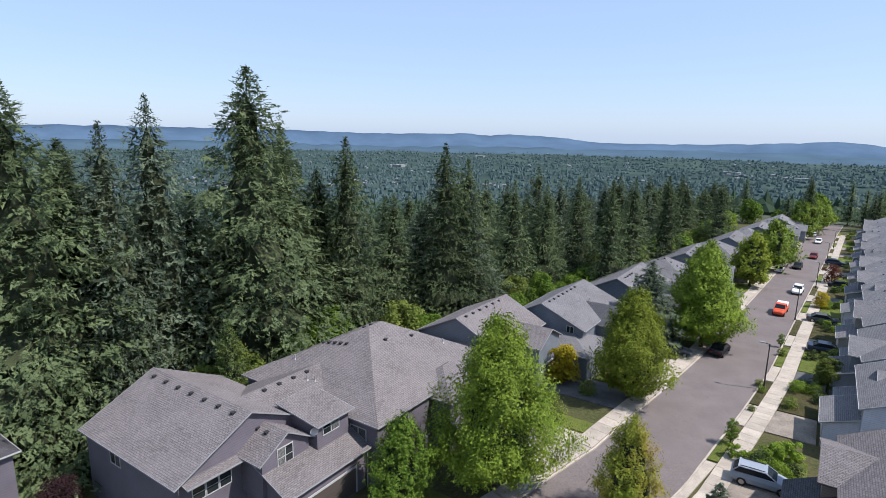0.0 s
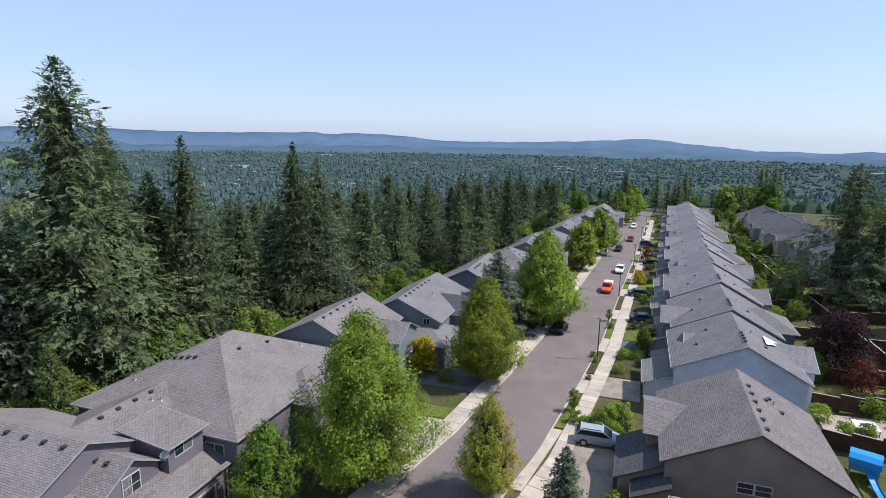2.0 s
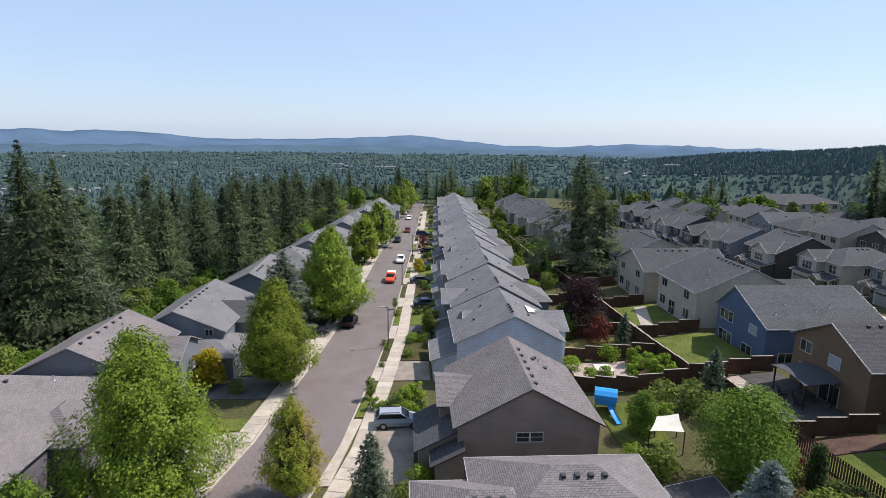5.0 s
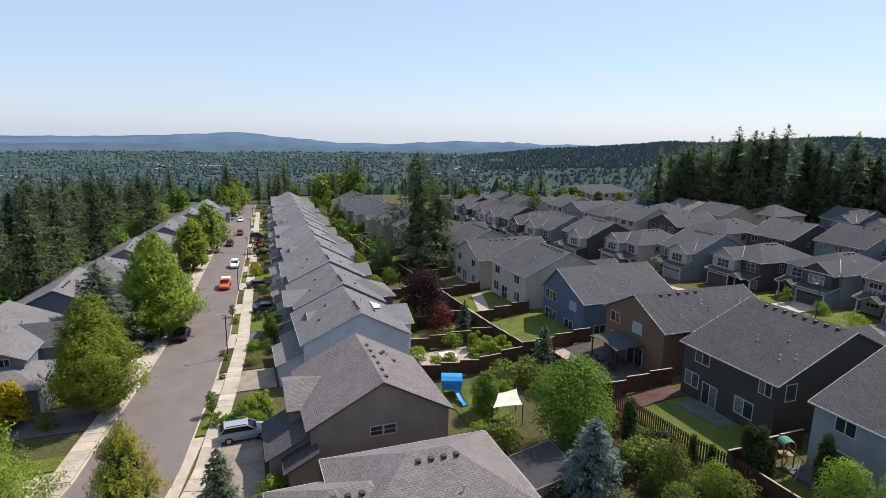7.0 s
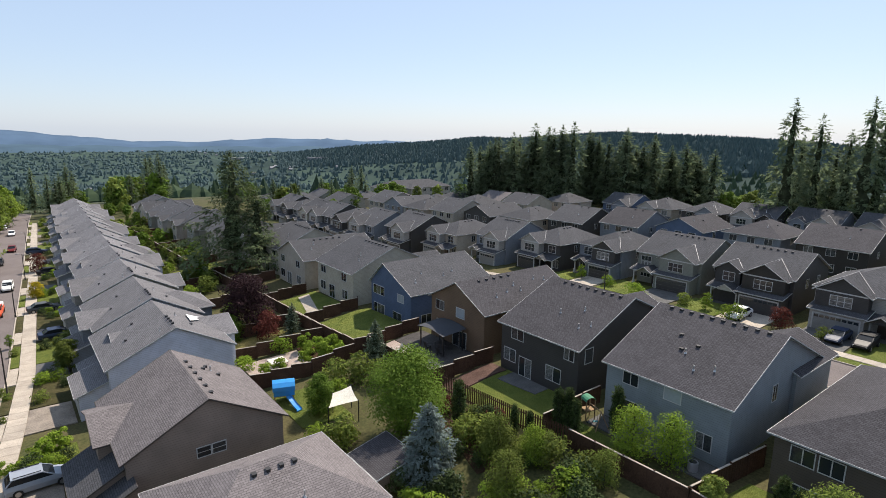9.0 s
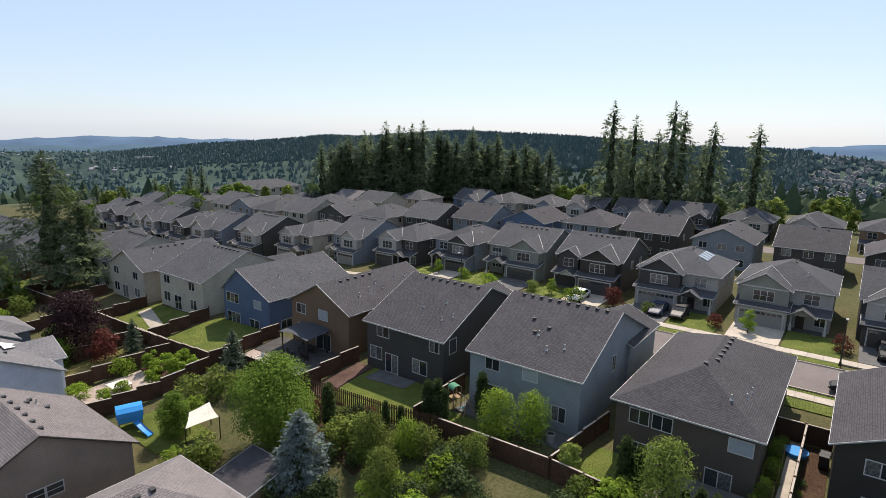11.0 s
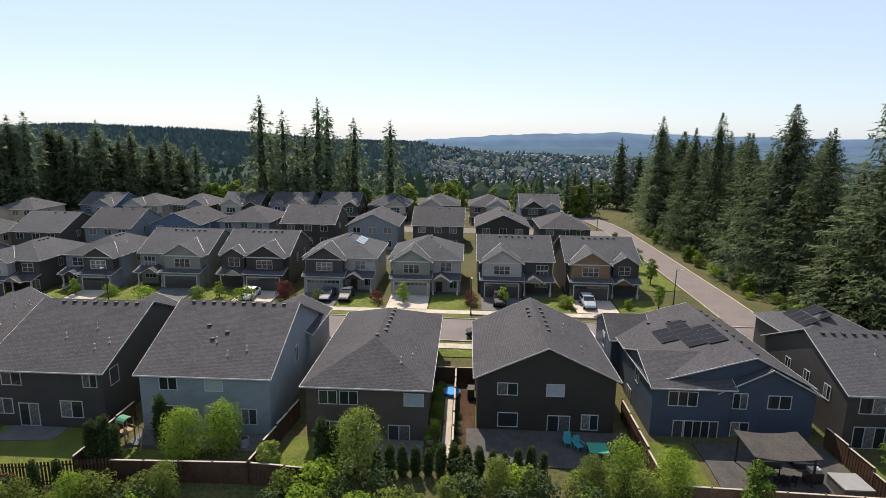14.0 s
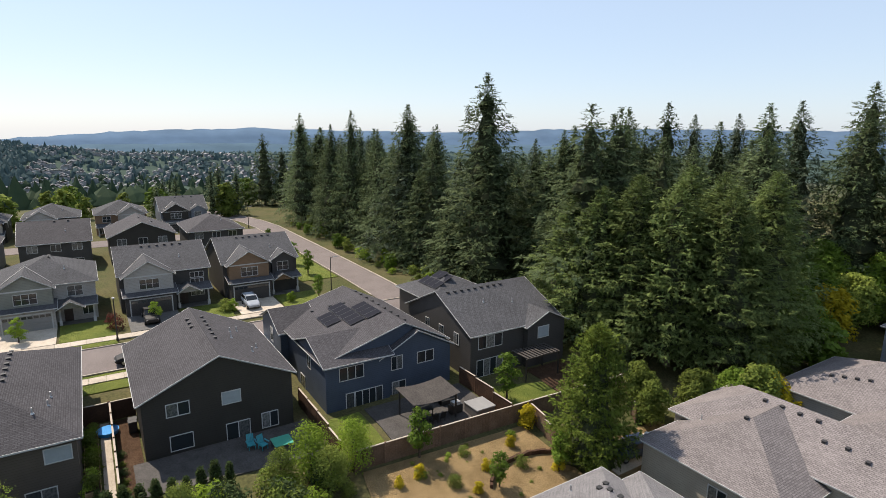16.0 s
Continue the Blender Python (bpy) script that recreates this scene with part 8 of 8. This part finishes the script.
patio_table(36.4, -24.2, 1.0, 1.8, 0.72, DARK_METAL, "dark dining table under the shelter")
for y in (-23.4, -24.6, -25.4):
    garden_chair(35.2, y, DARK_METAL, "dark metal patio chair", 180)
patio_table(37.0, 46.0, 1.1, 1.8, 0.72, DARK_METAL, "dark dining table under the gazebo")
for y in (44.8, 47.2):
    garden_chair(35.8, y, DARK_METAL, "dark metal patio chair", 180)
patio_table(21.8, 57.2, 1.9, 1.9, 0.74, SAIL, "white garden table on the terrace")
garden_chair(33.0, 49.0, SAIL, "white garden chair on the pink terrace"), garden_chair(33.0, 47.6, SAIL, "white garden chair on the pink terrace")
box_thing("hot_tub", "grey covered hot tub on the patio", "hot tub", [("tub", plain("grey tub shell", (0.12, 0.11, 0.105), 0.5), (-1.0, 1.0, -1.0, 1.0, 0, 0.85)), ("cover", plain("grey vinyl cover", (0.26, 0.255, 0.25), 0.5), (-1.05, 1.05, -1.05, 1.05, 0.852, 0.95))], 34.6, -29.2)
box_thing("grill", "black barbecue grill beside the hot tub", "grill", [("cabinet", DARK_METAL, (-0.3, 0.3, -0.6, 0.6, 0.1, 0.85)), ("lid", PIPE, (-0.28, 0.28, -0.4, 0.4, 0.852, 1.15))], 35.6, -27.2)
box_thing("outdoor_sofa", "dark wicker sofa on the patio", "sofa", [("base", DARK_METAL, (-0.4, 0.4, -0.9, 0.9, 0, 0.4)), ("backrest", DARK_METAL, (0.25, 0.4, -0.9, 0.9, 0.401, 0.8))], 37.4, -27.6)
for k, y in enumerate((1.0, 1.0, 1.0)):
    x = 39.6 + 3.1 * k
    box_thing("raised_bed", "timber raised bed full of vegetables", "planter", [("side_board", TIMBER, (-1.3, 1.3, -0.5, -0.45, 0, 0.4)), ("side_board", TIMBER, (-1.3, 1.3, 0.45, 0.5, 0, 0.4)), ("end_board", TIMBER, (-1.3, -1.25, -0.449, 0.449, 0, 0.4)), ("end_board", TIMBER, (1.25, 1.3, -0.449, 0.449, 0, 0.4)), ("soil", BARK_MULCH, (-1.249, 1.249, -0.449, 0.449, 0.02, 0.33))], x, y, group="raised beds")
    plant("shrub", x - 0.6, y, 0.7, "leafy vegetables in a raised bed", "plant", "vegetables", land(x, y) + 0.4), plant("shrub_lime", x + 0.6, y, 0.62, "leafy vegetables in a raised bed", "plant", "vegetables", land(x, y) + 0.4)
for k in range(13):
    x = 37.2 + 0.95 * k
    bush(rng.choice(("shrub", "shrub_lime", "shrub_dark", "shrub")), x, rng.uniform(0.5, 1.4), rng.uniform(0.35, 0.7), "leafy vegetables and herbs beside the path", "side garden plants")
for k in range(5):
    bush(rng.choice(("shrub", "shrub_dark")), 37.6 + 1.3 * k, -0.95, rng.uniform(0.3, 0.55), "leafy plant at the foot of the fence", "side garden plants")
top = thing("paddling_pool", 47.2, -0.2, land(47.2, -0.2) + 0.1, "blue plastic tub in the side garden", "tub")
sh = Shape()
sh.tube((0, 0, 0), (0, 0, 0.35), 0.75, 0.85, 16)
part("shell", sh, TARP, top)
for x, y in ((46.4, -2.0), (46.9, -2.05), (40.8, 9.8)):
    box_thing("wheelie_bin", "dark wheeled rubbish bin beside the wall", "bin", [("body", DARK_METAL, (-0.28, 0.28, -0.3, 0.3, 0.05, 0.95)), ("lid", VENT, (-0.3, 0.3, -0.33, 0.33, 0.951, 1.02))], x, y, group="rubbish bins")
for x, y in ((39.9, 13.9), (39.9, 9.9), (37.2, 16.0)):
    top = thing("air_conditioner", x, y, land(x, y) + 0.1, "round grey outdoor air conditioner", "air conditioner", "air conditioners")
    sh = Shape()
    sh.tube((0, 0, 0), (0, 0, 0.7), 0.38, 0.38, 14)
    part("casing", sh, TRIM_GREY, top)
    sh = Shape()
    sh.tube((0, 0, 0.702), (0, 0, 0.76), 0.3, 0.2, 14)
    part("grille", sh, DARK_METAL, top)

# low timber edging that curves across the dry slope
top = thing("retaining_edge", 27.4, -28.0, land(27.4, -28.0), "low dark timber edging curving across the dry slope", "retaining wall")
base = Vector((27.4, -28.0, land(27.4, -28.0)))
for k in range(22):
    a = math.radians(-62 + 6.0 * k)
    x, y = 25.2 + 2.9 * math.cos(a), -28.4 + 4.4 * math.sin(a)
    sh = Shape()
    sh.box(-0.12, 0.12, -0.24, 0.24, -0.3, 0.42 + 0.05 * math.sin(2.6 * k))
    part("timber", sh, FENCE, top, "", pose(x - base.x, y - base.y, land(x, y) - base.z, 0, 0, math.degrees(math.atan2(4.4 * math.cos(a), -2.9 * math.sin(a))) - 90))

# garden shed behind the hipped house
m = wing(18.6, 21.8, 30.0, 33.8, near_land(20, 32), near_land(20, 32) + 1.7, "shed-x", 0.22)
top = thing("garden_shed", 20.2, 31.9, near_land(20, 32), "small garden shed with dark shingled roof", "shed")
cc = Vector((20.2, 31.9, near_land(20, 32)))
sh = Shape()
add_walls(sh, m, cc)
part("wall", sh, BROWN, top)
add_roof(top, m, cc, SHINGLE_DARK, TRIM)

# red parasol in a garden up the row
top = thing("parasol", 25.8, 108, land(25.8, 108), "red garden parasol on a pole", "parasol")
sh = Shape()
sh.tube((0, 0, 0), (0, 0, 2.5), 0.03, 0.03, 6)
part("pole", sh, DARK_METAL, top)
sh = Shape()
for k in range(8):
    a, b = 0.7854 * k, 0.7854 * (k + 1)
    sh.poly([(0, 0, 2.75), (1.5 * math.cos(a), 1.5 * math.sin(a), 2.2), (1.5 * math.cos(b), 1.5 * math.sin(b), 2.2)])
    sh.poly([(0, 0, 2.71), (1.5 * math.cos(b), 1.5 * math.sin(b), 2.16), (1.5 * math.cos(a), 1.5 * math.sin(a), 2.16)])
part("canopy", sh, plain("coral red cloth", (0.50, 0.06, 0.06), 0.7), top)

# white tarp patch on the lilac house's roof slope
rz = near_land(5, 62.9) + 0.1
sheet = wing(5.2, 16.9, 57.4, 68.4, rz, rz + 5.1, "gy", 0.47, ridge=11.4)
top = thing("roof_sheet", 13.8, 61.0, roof_height(sheet, 13.8, 61.0) + 0.28, "bright white reflective sheet lying on the grey roof", "sheet")
sh = Shape()
for o in (0.03, 0.0):
    t = [(x, y, roof_height(sheet, 13.8 + x, 61.0 + y) - roof_height(sheet, 13.8, 61.0) + o) for x, y in ((0.4, 4.1), (0.15, 1.0), (2.9, 5.2))]
    sh.poly(t if o else t[::-1])
part("cloth", sh, plain("white sheet", (0.8, 0.8, 0.8), 0.6), top)


# ---- street lamps ----
def street_lamp(x, y, toward, h=5.4):
    top = thing("street_lamp", x, y, land(x, y) + 0.1, "slim dark street lamp with a short arm", "street lamp", "street lamps", turn=toward)
    sh = Shape()
    sh.tube((0, 0, -0.2), (0, 0, h), 0.085, 0.055, 10)
    part("pole", sh, DARK_METAL, top)
    sh = Shape()
    sh.tube((0, 0, 0), (0, 0, 0.5), 0.14, 0.12, 10)
    part("base", sh, DARK_METAL, top)
    sh = Shape()
    sh.bar((0, 0, h - 0.05), (0.6, 0, h + 0.05), 0.06, 0.06)
    part("arm", sh, DARK_METAL, top)
    sh = Shape()
    sh.box(0.45, 1.05, -0.13, 0.13, h + 0.0, h + 0.1)
    part("lamp_head", sh, TRIM_GREY, top)


for x, y in ((-2.9, 69.8), (-1.4, 105), (0.9, 136), (2.6, 172), (4.2, 205)):
    street_lamp(x, y, 180)
street_lamp(69.6, -2.1, 180), street_lamp(76.2, -31.2, -90), street_lamp(70.0, 48, 180), street_lamp(140, -34.4, -90)


# ---- vehicles ----
TYRE = plain("rubber tyre", (0.018, 0.018, 0.018), 0.8)
RIM = plain("alloy wheel", (0.35, 0.35, 0.36), 0.3, metal=0.8)
HEADLIGHT = plain("clear lamp glass", (0.6, 0.6, 0.58), 0.1, 0.6)
TAILLIGHT = plain("red lamp glass", (0.35, 0.01, 0.01), 0.15, 0.6)
CAR_GLASS = material("tinted car glass", 0.18, 0.35)[0]
CAR_GLASS.node_tree.nodes["Principled BSDF"].inputs["Base Color"].default_value = (0.012, 0.015, 0.018, 1)


def car_paint(name, colour):
    m = plain(name, colour, 0.5, 0.25)
    return m


SHAPES = {
    "suv": dict(len=4.5, hw=0.90, hood=0.98, belt=1.08, roof=1.54, cab=(-2.1, 1.0, -1.7, 0.25), nose=0.78, tail=1.0),
    "sedan": dict(len=4.7, hw=0.90, hood=0.88, belt=0.95, roof=1.43, cab=(-1.75, 1.15, -1.1, 0.35), nose=0.68, tail=0.98),
    "pickup": dict(len=5.2, hw=0.90, hood=1.08, belt=1.13, roof=1.72, cab=(-0.55, 1.35, -0.35, 0.7), nose=0.9, tail=1.15),
}


def car(kind, x, y, turn, paint_mat, label, group="parked cars"):
    """A car, nose along its own +x: lofted body, glazed cabin, wheels and lamps."""
    s = SHAPES[kind]
    top = thing("car", x, y, land(x, y) + 0.13, label, "car", group, turn=turn)
    h, w = s["len"] / 2, s["hw"]
    st = [(-h, 0.45, s["tail"] * 0.86, w * 0.86), (-h + 0.12, 0.3, s["tail"], w * 0.95), (-h + 0.7, 0.26, s["belt"], w), (-0.4, 0.25, s["belt"], w), (1.0, 0.25, s["belt"] * 0.98, w), (h - 0.9, 0.26, s["hood"], w * 0.98), (h - 0.2, 0.3, s["nose"], w * 0.9), (h, 0.42, s["nose"] * 0.85, w * 0.75)]
    sh = Shape()
    rings = []
    for px, lo, hi, ww in st:
        mid = lo + (hi - lo) * 0.55
        rings.append([(px, -ww * 0.86, lo), (px, -ww, mid), (px, -ww * 0.93, hi - 0.06), (px, -ww * 0.8, hi), (px, ww * 0.8, hi), (px, ww * 0.93, hi - 0.06), (px, ww, mid), (px, ww * 0.86, lo)])
    for a, b in zip(rings, rings[1:]):
        for k in range(8):
            sh.poly([a[k], a[(k + 1) % 8], b[(k + 1) % 8], b[k]][::-1])
    sh.poly(rings[0]), sh.poly(rings[-1][::-1])
    part("body", sh, paint_mat, top)
    x0, x1, u0, u1 = s["cab"]
    zb, zr = s["belt"] - 0.02, s["roof"]
    wb, wr = w * 0.88, w * 0.80
    lo = [(x0, -wb, zb), (x1, -wb, zb), (x1, wb, zb), (x0, wb, zb)]
    hi = [(u0, -wr, zr - 0.06), (u1, -wr, zr - 0.06), (u1, wr, zr - 0.06), (u0, wr, zr - 0.06)]
    for name, i, j in (("side_window", 0, 1), ("windscreen", 1, 2), ("side_window", 2, 3), ("rear_window", 3, 0)):
        g = Shape()
        g.poly([lo[i], lo[j], hi[j], hi[i]])
        part(name, g, CAR_GLASS, top)
    r = Shape()
    r.box(u0 - 0.05, u1 + 0.05, -wr - 0.03, wr + 0.03, zr - 0.06, zr)
    part("roof_panel", r, paint_mat, top)
    for q in (0, 1, 2, 3):
        p = Shape()
        p.bar(lo[q], hi[q], 0.07, 0.07)
        part("pillar", p, paint_mat, top)
    if kind == "suv":
        for yy in (-wr * 0.85, wr * 0.85):
            p = Shape()
            p.bar((u0 + 0.1, yy, zr + 0.05), (u1 - 0.1, yy, zr + 0.05), 0.04, 0.05)
            part("roof_rail", p, DARK_METAL, top)
    for px in (-h + 0.85, h - 0.85):
        for sy in (-1, 1):
            t = Shape()
            t.tube((px, sy * (w - 0.22), 0.33), (px, sy * (w + 0.01), 0.33), 0.34, 0.34, 16)
            ty = part("tyre", t, TYRE, top)
            t = Shape()
            t.tube((px, sy * (w - 0.05), 0.33), (px, sy * (w + 0.02), 0.33), 0.22, 0.2, 12)
            part("rim", t, RIM, ty)
    for sy in (-1, 1):
        a, b = sorted((sy * w * 0.45, sy * w * 0.76))
        t = Shape()
        t.box(h - 0.12, h - 0.01, a, b, s["nose"] * 0.72, s["nose"] * 0.86)
        part("headlight", t, HEADLIGHT, top)
        t = Shape()
        t.box(-h - 0.01, -h + 0.1, a, b, s["tail"] * 0.66, s["tail"] * 0.84)
        part("taillight", t, TAILLIGHT, top)
    return top


SILVER = car_paint("silver-blue paint", (0.30, 0.335, 0.385))
BLACK = car_paint("black paint", (0.015, 0.015, 0.017))
WHITE = car_paint("white paint", (0.75, 0.75, 0.74))
RED = car_paint("orange-red paint", (0.62, 0.09, 0.035))
DARK_BLUE = car_paint("dark blue paint", (0.03, 0.045, 0.085))
DARK_RED = car_paint("dark red paint", (0.16, 0.02, 0.02))
GREY = car_paint("dark grey paint", (0.08, 0.085, 0.09))
car("suv", -1.2, 47.9, 2, SILVER, "silver-blue estate car with roof rails on the driveway")
car("sedan", -8.9, 79.6, 84, BLACK, "black saloon parked at the kerb")
car("sedan", -13.9, 75.2, 8, GREY, "grey saloon on the driveway under a maple")
car("sedan", -9.2, 99.4, 86, GREY, "dark grey saloon at the kerb under a maple")
car("pickup", -3.7, 108.4, 265, RED, "orange-red pickup with a white cab at the kerb")
top = box_thing("cargo_cover", "white cover over the pickup's load bed", "cover", [("shell", WHITE, (-0.8, 0.8, -1.1, 1.1, 1.15, 1.6))], -3.6, 110.0, -5)
car("suv", -2.0, 128.0, 266, WHITE, "white estate car at the kerb")
car("sedan", -3.2, 158.6, 266, BLACK, "dark saloon driving lane side of the street")
car("suv", -6.6, 150.6, 86, WHITE, "white van-like car at the kerb under the trees")
car("sedan", -0.4, 179, 266, DARK_RED, "dark red saloon at the kerb")
car("sedan", 0.2, 214, 266, WHITE, "white saloon at the kerb"), car("sedan", -1.6, 232, 86, WHITE, "white saloon at the kerb")
car("sedan", 3.0, 89.4, 3, DARK_BLUE, "dark blue saloon on the driveway"), car("sedan", 5.2, 139.6, 3, BLACK, "black saloon on the driveway"), car("suv", 4.4, 170.6, 3, DARK_BLUE, "dark blue car on the driveway"), car("sedan", 2.4, 106.6, 3, GREY, "grey saloon on the driveway")
car("suv", 75.2, -18.8, 180, SILVER, "silver car on the driveway across the street"), car("pickup", 75.6, -6.2, 180, BLACK, "black pickup on the driveway across the street")
car("suv", 75.6, 16.0, 180, BLACK, "black car on the driveway across the street"), car("sedan", 75.6, 18.8, 180, DARK_BLUE, "dark blue car on the driveway across the street")
car("sedan", 74.8, 30.0, 180, WHITE, "white saloon on the driveway across the street")
car("suv", 62.2, -3.7, 90, BLACK, "black car at the kerb between two houses"), car("suv", 59.4, -15.6, 180, WHITE, "white car in front of the navy house"), car("sedan", 59.0, 64, 100, WHITE, "white saloon on the street"), car("suv", 52.8, 86, 92, WHITE, "white car at the kerb"), car("sedan", 53.6, 95, 92, SILVER, "silver saloon at the kerb"), car("suv", 63.0, 71.0, 180, WHITE, "white car on a driveway")
car("sedan", 24.0, -37.6, 80, DARK_BLUE, "dark blue car beside the beige house")

# ---- pavements out of slabs ----
SLABS = {}


def slab_walk(line, d, width, label, y_from, y_to, name="pavement"):
    """Concrete slabs of a pavement that runs d beside a line; each slab a piece of its own."""
    inner = offset(line, d)
    outer = offset(line, d + width)
    top = tagged(new(name), label, "pavement", kind="structure")
    step = 1.55
    ys = [p[1] for p in inner]
    xi, xo = [p[0] for p in inner], [p[0] for p in outer]
    n = int((y_to - y_from) / step)
    sh = Shape()
    sh.box(-width / 2, width / 2, -step / 2 + 0.012, step / 2 - 0.012, -0.1, 0.05)
    me = sh.mesh("slab", CONCRETE)
    for k in range(n):
        y = y_from + step * (k + 0.5)
        x = (float(np.interp(y, ys, xi)) + float(np.interp(y, [p[1] for p in outer], xo))) / 2
        x2 = float(np.interp(y + 1, ys, xi)) - float(np.interp(y - 1, ys, xi))
        slope = math.degrees(math.atan((land(x, y + 0.7) - land(x, y - 0.7)) / 1.4))
        child("slab", me, top, "", pose(x, y, land(x, y) + 0.125, slope, 0, -math.degrees(math.atan(x2 / 2))))


slab_walk(KERB_A, 1.1, 1.6, "pale concrete pavement slabs along the street", 30, 245)
slab_walk(KERB_A_LEFT, -2.0, 1.75, "pale concrete pavement slabs under the maples", 22, 240, "pavement_left")
slab_walk(KERB_B_FAR, 1.7, 1.6, "pale concrete pavement slabs across the second street", -30, 92, "pavement_second")
slab_walk(KERB_B, -2.6, 1.5, "pale concrete pavement slabs behind the houses", -30, 60, "pavement_near")
